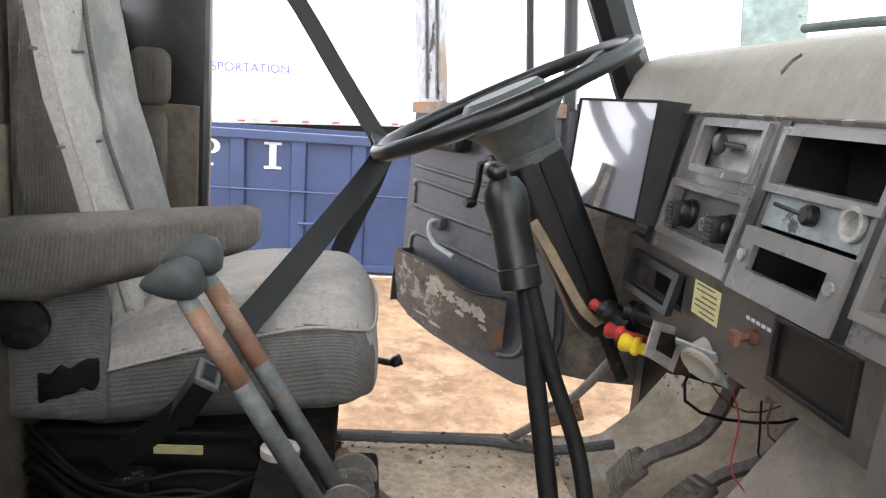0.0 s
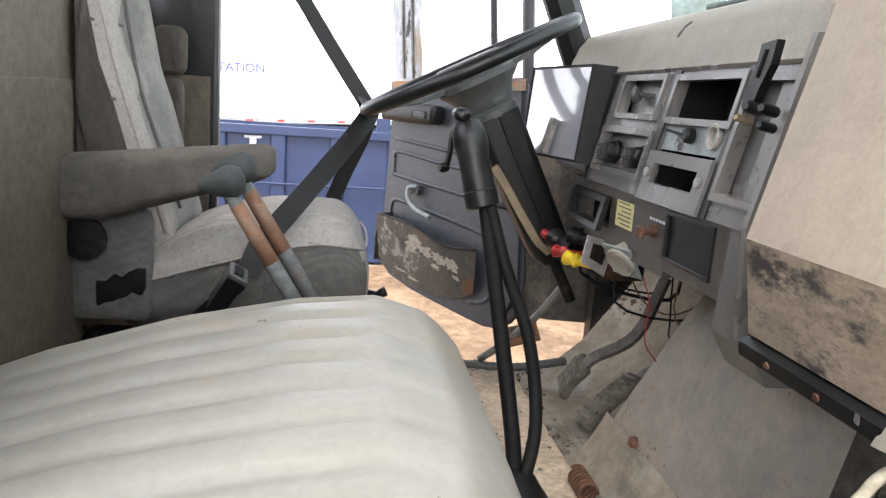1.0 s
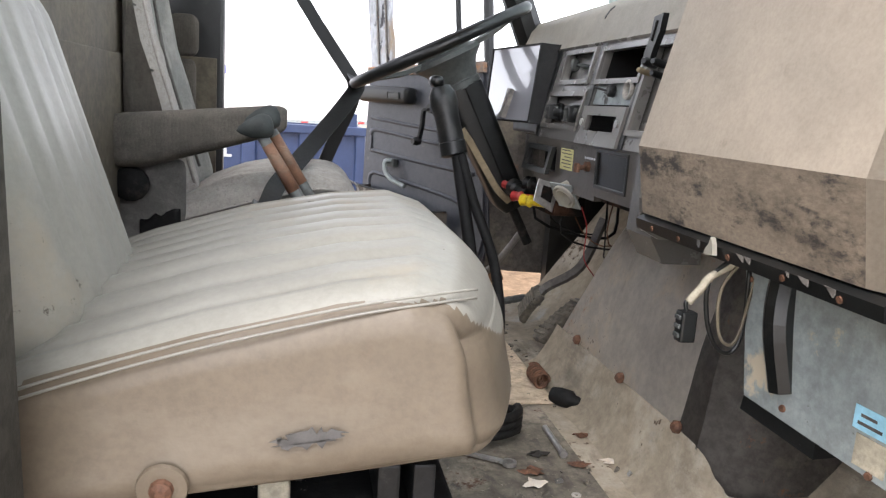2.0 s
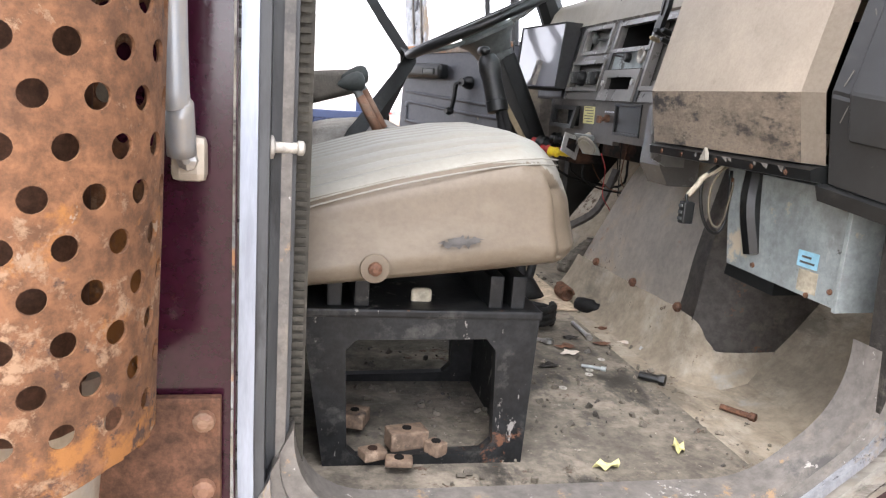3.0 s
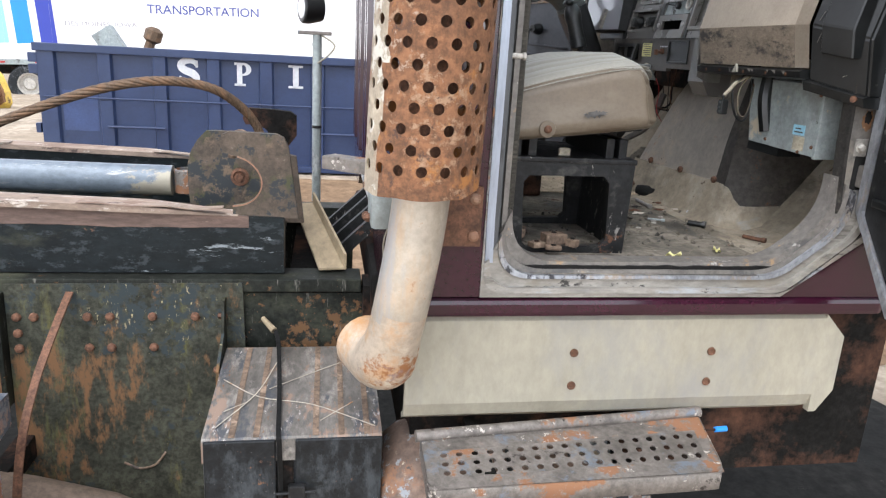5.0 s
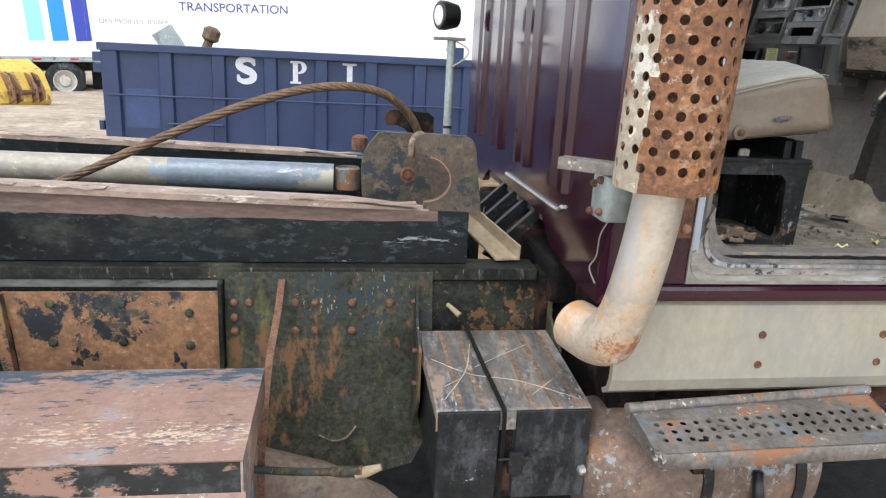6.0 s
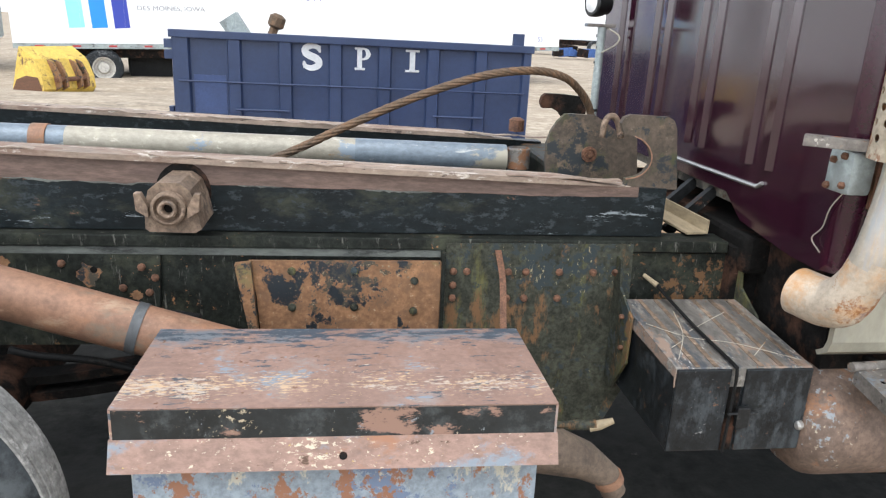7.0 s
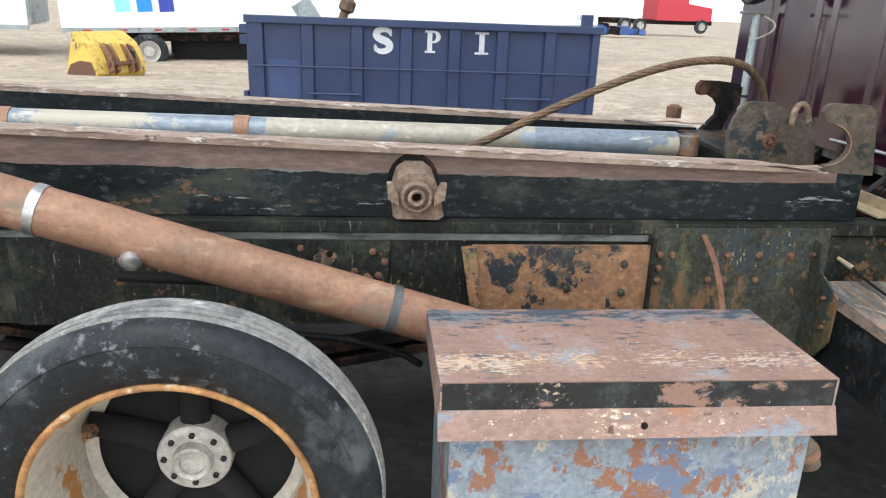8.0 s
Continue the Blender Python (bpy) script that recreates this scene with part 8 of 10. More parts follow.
def build_park_levers():
    t = thing("control_levers", (0.1, 1.28, 1.13), "pair of worn grey hoist control levers with dark knobs", "lever")
    base = Vector((0.115, 1.215, 1.465))
    for k, (dy, kn) in enumerate(((0.0, Vector((-0.06, 1.205, 1.75))), (0.055, Vector((-0.048, 1.255, 1.768))))):
        b = base + Vector((0.02 * k, dy, 0))
        bm = B()
        tube(bm, [b, b.lerp(kn, 0.58), kn], [0.0135, 0.0135, 0.0115], 12)
        lv = part("lever", bm, M["lever"], t, "grey-green painted lever with worn brown patch", smooth=True)
        bm = B()
        tube(bm, [b.lerp(kn, 0.57), b.lerp(kn, 0.9)], [0.0139, 0.0124], 12)
        part("worn_patch", bm, M["tubeR"], lv, "paint worn to brown metal", smooth=True)
        bm = B()
        lathe(bm, [(0.0, -0.042), (0.008, -0.036), (0.02, -0.014), (0.026, 0.006), (0.0265, 0.018), (0.02, 0.03), (0.008, 0.034), (0.0, 0.034)], axis(kn + Vector((-0.004, 0, 0.006)), (1, 0, 0.22)), 18, False)
        part("knob", bm, M["knobm"], lv, "grey-green pointed moulded knob", smooth=True)
    for k in range(5):
        bm = B()
        c = base + Vector((0.03 + 0.004 * k, -0.07 + 0.045 * k, -0.02))
        lathe(bm, [(0.036, 0), (0.036, 0.006)], axis(c, (0, 1, 0)), 16)
        tube(bm, [c + Vector((0, 0.003, 0)), c + Vector((0.06, 0.003, -0.05))], 0, flat=(0.006, 0.022))
        part("cam_plate", bm, M["pillar"], t, smooth=False)
    bm = B()
    rod(bm, base + Vector((0.03, -0.08, -0.02)), base + Vector((0.03, 0.18, -0.02)), 0.012)
    part("pivot_pin", bm, M["bolt"], t)
    bm = B()
    box(bm, (0.02, 1.13, 1.13), (0.2, 1.42, 1.44), 0.01)
    part("pedestal", bm, M["dark"], t, "dark steel lever box")
    bm = B()
    lathe(bm, [(0.03, 0), (0.03, 0.012), (0.02, 0.016)], Matrix.Translation((0.05, 1.4, 1.44)), 16)
    part("cap", bm, M["hub"], t)


settle("cabin", 0.85)
build_park_levers()
settle()


def build_belt():
    t = thing("seat_belt", (0.0, 1.9, 1.4), "black webbing seat belt hanging across the driver's seat", "seat belt")
    for pts, wd, up in (
            ([(-0.13, 2.08, 2.32), (-0.012, 2.06, 2.174), (0.09, 2.02, 2.025), (0.186, 1.965, 1.888)], 0.038, (0, -1, 0)),
            ([(0.185, 1.95, 1.90), (0.184, 1.85, 1.858), (0.078, 1.70, 1.723), (0.005, 1.55, 1.642), (-0.027, 1.49, 1.605), (-0.05, 1.465, 1.545)], 0.046, (0.3, -1, 0.3)),
            ([(0.185, 1.955, 1.90), (0.185, 2.0, 1.822), (0.101, 2.03, 1.597), (0.08, 2.06, 1.35)], 0.042, (0, -1, 0))):
        bm = B()
        tube(bm, curve(pts, 6), 0, flat=(wd, 0.003), up=up)
        part("webbing", bm, M["beltm"], t)
    bm = B()
    box(bm, (-0.05, -0.03, -0.012), (0.03, 0.03, 0.012), 0.004, pose(-0.078, 1.458, 1.515, 0, -42, 0))
    part("buckle", bm, M["black"], t, "black buckle")
    bm = B()
    box(bm, (0.01, -0.02, 0.012), (0.03, 0.02, 0.016), 0.001, pose(-0.078, 1.458, 1.515, 0, -42, 0))
    part("buckle_plate", bm, M["brightmetal"], t)
    bm = B()
    tube(bm, curve([(-0.105, 1.46, 1.485), (-0.16, 1.475, 1.43), (-0.24, 1.50, 1.36)], 4), 0, flat=(0.04, 0.004), up=(0, -1, 0))
    part("stalk", bm, M["beltm"], t)

    m = axis((-0.075, 1.38, 1.54), (0.45, -0.1, 0.75)) @ pose(0, 0, 0, 0, 0, 20)
    bm = B()
    box(bm, (-0.028, -0.017, -0.045), (0.028, 0.017, 0.04), 0.006, m)
    bk = part("buckle", bm, M["black"], t, "black plastic buckle box")
    bm = B()
    box(bm, (-0.018, -0.009, 0.0402), (0.018, 0.009, 0.042), 0.0, m)
    part("slot", bm, M["void"], bk)
    bm = B()
    box(bm, (-0.0305, -0.019, 0.03), (0.0305, 0.019, 0.0395), 0.003, m)
    part("rim", bm, M["greyplast"], bk)


settle("cabin", 0.88)
build_belt()
settle()


def build_pedals():
    for a, b, lb in (((0.727, 1.778, 1.185), (0.772, 1.735, 1.285), "dusty rubber clutch pedal on a bent arm"), ((0.738, 1.630, 1.158), (0.885, 1.668, 1.272), "dusty flat brake pedal")):
        a, b = Vector(a), Vector(b)
        t = thing("pedal", a, lb, "pedal", "cab pedals")
        x = (b - a).normalized()
        y = (Vector((0, 1, 0)) - x * x.y).normalized()
        m = Matrix((x, y, x.cross(y))).transposed().to_4x4()
        m.translation = (a + b) / 2
        L = (b - a).length / 2
        bm = B()
        pad(bm, (-L, -0.037, -0.014), (L, 0.037, 0.014), 0.012, lambda u, v, w, p: (p[0], p[1] * (1 + 0.1 * u), p[2] + 0.006 * (1 - u * u)), 6, m)
        part("pad", bm, M["floor"], t, smooth=True, angle=50)
        for k in range(8):
            bm = B()
            q = -L + 0.02 + (2 * L - 0.04) * k / 7
            box(bm, (q - 0.004, -0.031, 0.015), (q + 0.004, 0.031, 0.0205), 0.001, m)
            part("tread_bar", bm, M["floor"], t)
        bm = B()
        tube(bm, curve([m @ Vector((L * 0.3, 0, -0.012)), m @ Vector((L + 0.02, -0.01, 0.0)), b + Vector((0.1, -0.05, 0.09)), b + Vector((0.16, -0.05, 0.24))], 5), 0, flat=(0.012, 0.03), up=(0, 1, 0))
        part("arm", bm, M["flank"], t, "flat rusty brown pedal arm")
    t = thing("tilted_bracket", (0.62, 2.08, 1.2), "rusty orange flat bracket beside the driver's sill", "bracket")
    bm = B()
    box(bm, (-0.055, -0.03, -0.004), (0.05, 0.03, 0.004), 0.002, pose(0.665, 2.0, 1.27, 50, -18, -8))
    part("strap", bm, M["plate"], t)
    bm = B()
    tube(bm, curve([(0.56, 2.06, 1.17), (0.62, 2.02, 1.235), (0.70, 1.97, 1.34), (0.76, 1.93, 1.45)], 5), 0.011, 8)
    part("stay", bm, M["pillar"], t, "dusty bent stay rod", smooth=True)
    t = thing("floor_hose", (0.4, 2.08, 1.15), "grey corrugated hose along the driver's door sill", "hose")
    bm = B()
    pts = curve([(0.05, 2.09, 1.149), (0.3, 2.085, 1.149), (0.5, 2.08, 1.149), (0.65, 2.0, 1.17), (0.8, 1.98, 1.2)], 14)
    tube(bm, pts, [0.012 + 0.0015 * (i % 2) for i in range(len(pts))], 8)
    part("hose", bm, M["greyplast"], t, smooth=False)
    # brake valve knobs below the dash
    t = thing("brake_valve", (0.66, 1.6, 1.6), "cluster of brake valve knobs, red and yellow, under the dash", "valve")
    for c, d, r, L, mt, lb in (
            ((0.66, 1.70, 1.60), (-0.3, 0.9, 0.1), 0.026, 0.03, "black", "black fluted knob"), ((0.64, 1.745, 1.605), (-0.3, 0.9, 0.1), 0.012, 0.02, "red", "red button"),
            ((0.655, 1.635, 1.585), (-0.5, 0.8, -0.05), 0.016, 0.035, "red", "red pull knob"), ((0.665, 1.575, 1.58), (-0.5, 0.8, 0.0), 0.018, 0.035, "yel", "yellow pull knob"),
            ((0.69, 1.64, 1.62), (-0.4, 0.9, 0.0), 0.024, 0.03, "black", "black knob")):
        bm = B()
        lathe(bm, [(r * 0.6, -0.05), (r * 0.6, 0), (r, 0.006), (r * 0.75, L * 0.5), (r, L), (r * 0.6, L + 0.004)], axis(c, d), 14)
        part("knob", bm, M[mt], t, lb, smooth=True, angle=40)
    bm = B()
    prism(bm, [(0.655, 1.652), (0.715, 1.637), (0.70, 1.562), (0.645, 1.592)], "y", 1.50, 1.506)
    pl = part("plate", bm, M["brightmetal"], t, "scratched metal valve plate")
    bm = B()
    prism(bm, [(0.668, 1.635), (0.700, 1.628), (0.692, 1.588), (0.663, 1.603)], "y", 1.496, 1.4995)
    part("window", bm, M["dark"], pl)
    bm = B()
    box(bm, (0.70, 1.515, 1.55), (0.8, 1.75, 1.65), 0.01)
    part("housing", bm, M["dark"], t)
    t = thing("speaker", (0.70, 1.40, 1.58), "pale round speaker cup hanging under the dash", "speaker")
    bm = B()
    sm = axis((0.684, 1.38, 1.618), (-0.72, -0.35, -0.6)) @ Matrix.Scale(0.85, 4)
    lathe(bm, [(0.030, -0.05), (0.040, -0.012), (0.040, 0.0), (0.037, 0.003), (0.033, 0.0), (0.029, -0.001), (0.026, 0.002), (0.022, 0.0), (0.0, -0.002)], sm, 28, False)
    part("cone", bm, M["cream"], t, "pale ringed speaker face", smooth=True, angle=30)
    bm = B()
    box(bm, (-0.045, -0.045, -0.012), (0.045, 0.045, -0.006), 0.002, sm)
    part("bezel", bm, M["zinc"], t)
    bm = B()
    tube(bm, curve([(0.72, 1.34, 1.60), (0.735, 1.33, 1.55), (0.74, 1.34, 1.47), (0.78, 1.36, 1.42)], 5), 0.0014, 6)
    part("wire", bm, M["red"], t, "thin red wire", smooth=True)
    # dark clutter of hoses behind the dash
    t = thing("underdash_hoses", (0.85, 1.6, 1.4), "dark tangle of hoses and wires under the dash", "hoses")
    random.seed(5)
    for k in range(6):
        bm = B()
        y = 1.36 + 0.1 * k
        p = [(0.80 + random.uniform(-.03, .05), y, 1.66), (0.78 + random.uniform(-.05, .08), y + random.uniform(-.06, .06), 1.5), (0.88 + random.uniform(-.05, .1), y + random.uniform(-.1, .1), 1.46), (1.05, y + random.uniform(-.1, .1), 1.56)]
        tube(bm, curve(p, 4), random.choice((0.002, 0.003, 0.005)), 6)
        part("hose", bm, M["rubber" if k % 3 else "bolt"], t, smooth=True)
    bm = B()
    box(bm, (0.95, 1.26, 1.56), (1.15, 2.1, 1.75), 0.02)
    part("heater_box", bm, M["dark"], t)


settle("cabin", 0.84)
build_pedals()
settle()


# ---- exhaust ----
def build_exhaust():
    t = thing("exhaust_stack", (-0.42, -0.2, 0.95), "rusty perforated exhaust heat shield over a pale bent pipe", "exhaust")
    R, z0 = 0.1116, 1.425
    cols, rows = 32, 14
    w, h = 2 * math.pi * R / cols, 0.0741
    mid = Vector((-0.4086, -0.152))

    def at(u, v, d):
        a = u / R - 1.438
        z = z0 + v - 0.015
        dent = 0.003 * noise.noise((math.cos(a) * 2, math.sin(a) * 2, z * 4))
        r = R - d + dent
        return Vector((mid.x + 0.041 * (z - 1.4) + r * math.cos(a), mid.y + 0.033 * (z - 1.4) + r * math.sin(a), z))
    bm = B()
    perforated(bm, at, cols, rows, w, h, 0.0103, 0.003, n=16)
    # plain rolled foot, cut away towards the cab
    for c in range(cols):
        base = 0.5 * h if c % 2 else 0.0
        ring = []
        for k in range(5):
            u = (c + k / 4) * w
            a = u / R - 1.438
            cut = -0.0145 + 0.013 * min(1, max(0, (math.cos(a) - 0.55) / 0.35)) + 0.004 * noise.noise((u * 20, 0, 3))
            ring.append((at(u, min(cut, base - 0.004), 0), at(u, min(cut, base - 0.004), 0.004), at(u, base, 0), at(u, base, 0.004)))
        vs = [[bm.verts.new(p) for p in q] for q in ring]
        for p, q in zip(vs, vs[1:]):
            bm.faces.new((p[0], q[0], q[2], p[2]))
            bm.faces.new((p[1], p[3], q[3], q[1]))
            bm.faces.new((p[0], p[1], q[1], q[0]))
    bmesh.ops.remove_doubles(bm, verts=bm.verts[:], dist=0.0004)
    for f in bm.faces:
        c = f.calc_center_median()
        a = math.atan2(c.y - mid.y, c.x - mid.x) % (2 * math.pi)
        edge = 3.72 + 0.22 * noise.noise((0, 3, c.z * 7)) + 0.12 * noise.noise((c.x * 40, 1, c.z * 30))
        f.material_index = 1 if 2.6 < a < edge else 0
    part("heat_shield", bm, (M["stack"], M["stackpale"]), t, "rust-red perforated steel heat shield, cream paint peeling on one side")
    bm = B()
    tube(bm, [(-0.409, -0.152, 1.42), (-0.366, -0.118, 2.45)], 0.056, 20)
    part("inner_pipe", bm, M["bolt"], t, smooth=True, angle=40)
    bm = B()
    line = curve([(-0.397, -0.122, 1.46), (-0.412, -0.13, 1.307), (-0.437, -0.125, 1.14), (-0.455, -0.085, 1.025), (-0.468, -0.03, 0.985), (-0.50, 0.06, 0.985)], 7)
    tube(bm, line, [0.0575 + 0.011 * min(1, max(0, (i - 17) / 6)) for i in range(len(line))], 24)
    for f in bm.faces:
        f.material_index = 1 if f.calc_center_median().z < 1.13 else 0
    el = part("elbow_pipe", bm, (M["pipe"], M["pipehot"]), t, "pale heat-stained bent exhaust pipe", smooth=True, angle=40)
    for k in (1, 22):
        bm = B()
        d = (line[k + 1] - line[k]).normalized()
        tube(bm, [line[k] - d * 0.003, line[k] + d * 0.003], 0.0595, 24)
        part("weld_bead", bm, M["pipe"], el, smooth=True)
    t = thing("stack_bracket", (-0.45, 0.05, 1.4), "pale grey steel exhaust bracket with a rust streaked shelf", "bracket")
    m = pose(-0.46, -0.06, 1.425, 0, 0, -38)
    bm = B()
    box(bm, (-0.16, -0.022, 0), (0.10, 0.022, 0.006), 0.001, m)
    box(bm, (-0.16, -0.024, -0.022), (0.10, -0.019, 0.005), 0.001, m)
    part("shelf", bm, M["step"], t, "pale angle iron shelf")
    bm = B()
    pad(bm, (-0.50, -0.05, 1.285), (-0.43, 0.05, 1.40), 0.012, None, 5)
    part("block", bm, M["zinc"], t, "pale blue-grey pressed steel block", smooth=True, angle=50)
    for y, z in ((-0.03, 1.31), (0.02, 1.37), (-0.02, 1.385), (0.03, 1.30)):
        bm = B()
        lathe(bm, [(0.010, 0), (0.010, 0.008), (0.005, 0.013)], axis((-0.50, y, z), (-1, 0, 0)), 6)
        part("bolt", bm, M["bolt"], t)
    t = thing("loose_wire", (-0.45, 0.05, 1.2), "thin loose pale wire on the cab corner", "wire")
    bm = B()
    tube(bm, curve([(-0.455, 0.02, 1.28), (-0.462, 0.05, 1.23), (-0.458, 0.07, 1.17), (-0.462, 0.1, 1.13), (-0.458, 0.06, 1.1)], 4), 0.002, 6)
    part("wire", bm, M["cream"], t, smooth=True)


build_exhaust()


# ---- step, tank and battery box ----
def build_step():
    t = thing("cab_step", (0.0, -0.1, 0.7), "rusty perforated steel cab step with a rounded front lip", "step")
    rl, rr = Vector((-0.374, -0.071, 0.80)), Vector((0.348, 0.0, 0.80))
    fl, fr = Vector((-0.373, -0.23, 0.775)), Vector((0.306, -0.21, 0.775))

    def on(u, v, d=0.0):
        """u along the step, v from the rear edge to the front edge."""
        return rl.lerp(rr, u).lerp(fl.lerp(fr, u), v) - Vector((0, 0, d))
    cols, rows = 18, 3
    bm = B()
    U0, U1, V0, V1 = 0.04, 0.96, 0.28, 0.80
    perforated(bm, lambda u, v, d: on(U0 + (U1 - U0) * u / 0.66, V0 + (V1 - V0) * v / 0.09, d), cols, rows, 0.66 / cols, 0.03, 0.0085, 0.003, stagger=False, n=12)
    part("tread", bm, M["step"], t, "tread plate with rows of round holes")
    bm = B()
    for u0, u1, v0, v1 in ((0, 1, 0.0, V0), (0, 1, V1, 1.0), (0, U0, V0, V1), (U1, 1, V0, V1)):
        vs = [[bm.verts.new(on(u, v, d)) for u, v in ((u0, v0), (u1, v0), (u1, v1), (u0, v1))] for d in (0, 0.003)]
        bm.faces.new(vs[0])
        bm.faces.new(vs[1][::-1])
        for k in range(4):
            bm.faces.new((vs[0][k], vs[0][(k + 1) % 4], vs[1][(k + 1) % 4], vs[1][k]))
    bmesh.ops.remove_doubles(bm, verts=bm.verts[:], dist=0.0004)
    part("tread_border", bm, M["step"], t)
    # rolled lip all round
    bm = B()
    edge = [on(0, 0), on(0, 0.5), on(0, 0.86), on(0.03, 1.0), on(0.06, 1.03), on(0.5, 1.03), on(0.93, 1.03), on(0.98, 1.0), on(1.0, 0.86), on(1, 0.5), on(1, 0)]
    edge = curve(edge, 4)
    rws = []
    for p in edge:
        rws.append([bm.verts.new(p + Vector(q)) for q in ((0, 0, -0.004), (0, 0, 0.003), (0, -0.004, 0.003), (0, -0.007, -0.004), (0, -0.007, -0.036), (0, -0.003, -0.04), (0, 0, -0.036))])
    for a, b in zip(rws, rws[1:]):
        for k in range(7):
            bm.faces.new((a[k], a[(k + 1) % 7], b[(k + 1) % 7], b[k]))
    bm.faces.new(rws[0])
    bm.faces.new(rws[-1][::-1])
    part("rolled_lip", bm, M["step"], t, "rounded rusty front lip", smooth=True, angle=50)
    bm = B()
    tube(bm, [on(0, -0.02) + Vector((-0.01, 0, 0.006)), on(1, -0.02) + Vector((0.005, 0, 0.006))], 0.014, 10)
    part("rear_roll", bm, M["step"], t, "rolled rear edge", smooth=True, angle=50)
    for u in (0.2, 0.75):
        bm = B()
        p = on(u, 0.5)
        box(bm, (p.x - 0.015, p.y - 0.05, p.z - 0.10), (p.x + 0.015, p.y + 0.25, p.z - 0.006), 0.004)
        part("support", bm, M["dark"], t)
    bm = B()
    tube(bm, [on(1, 0.3), on(1.05, 0.3)], 0.003, 6)
    part("wire_end", bm, M["dark"], t)
    bm = B()
    tube(bm, [on(1.04, 0.3), on(1.085, 0.3)], 0.007, 8)
    part("wire_cap", bm, M["azure"], t, "blue plastic wire cap")


build_step()


def build_air_tank():
    t = thing("air_tank", (0.0, 0.1, 0.5), "rusty cylindrical air tank with flaking grey paint", "tank")
    bm = B()
    prof = [(0.0, 0.0), (0.08, 0.006), (0.14, 0.03), (0.17, 0.07), (0.175, 0.1), (0.175, 0.62), (0.165, 0.67), (0.12, 0.71), (0.0, 0.73)]
    lathe(bm, prof, axis((-0.47, 0.09, 0.565), (1, 0, 0)), 36, False)
    part("shell", bm, M["tank"], t, smooth=True, angle=40)
    for x in (-0.15, 0.12):
        bm = B()
        lathe(bm, [(0.176, 0), (0.181, 0.0), (0.181, 0.03), (0.176, 0.03)], axis((x, 0.09, 0.565), (1, 0, 0)), 36, False)
        part("strap", bm, M["steelblk"], t, smooth=True, angle=30)
    bm = B()
    lathe(bm, [(0.014, 0), (0.014, 0.012), (0.007, 0.016)], axis((-0.462, -0.02, 0.60), (-1, -0.3, 0)), 8)
    part("plug", bm, M["brightmetal"], t)
    bm = B()
    tube(bm, [(0.0, -0.09, 0.62), (0.005, -0.105, 0.55), (0.0, -0.1, 0.47)], [0.014, 0.016, 0.012], 10)
    part("drain_valve", bm, M["black"], t, "dark drain valve", smooth=True)
    bm = B()
    lathe(bm, [(0.015, 0), (0.015, 0.012), (0.008, 0.016)], axis((0.0, -0.085, 0.65), (0, -0.6, 1)), 8)
    part("valve_cap", bm, M["red"], t, "faded red cap")


build_air_tank()


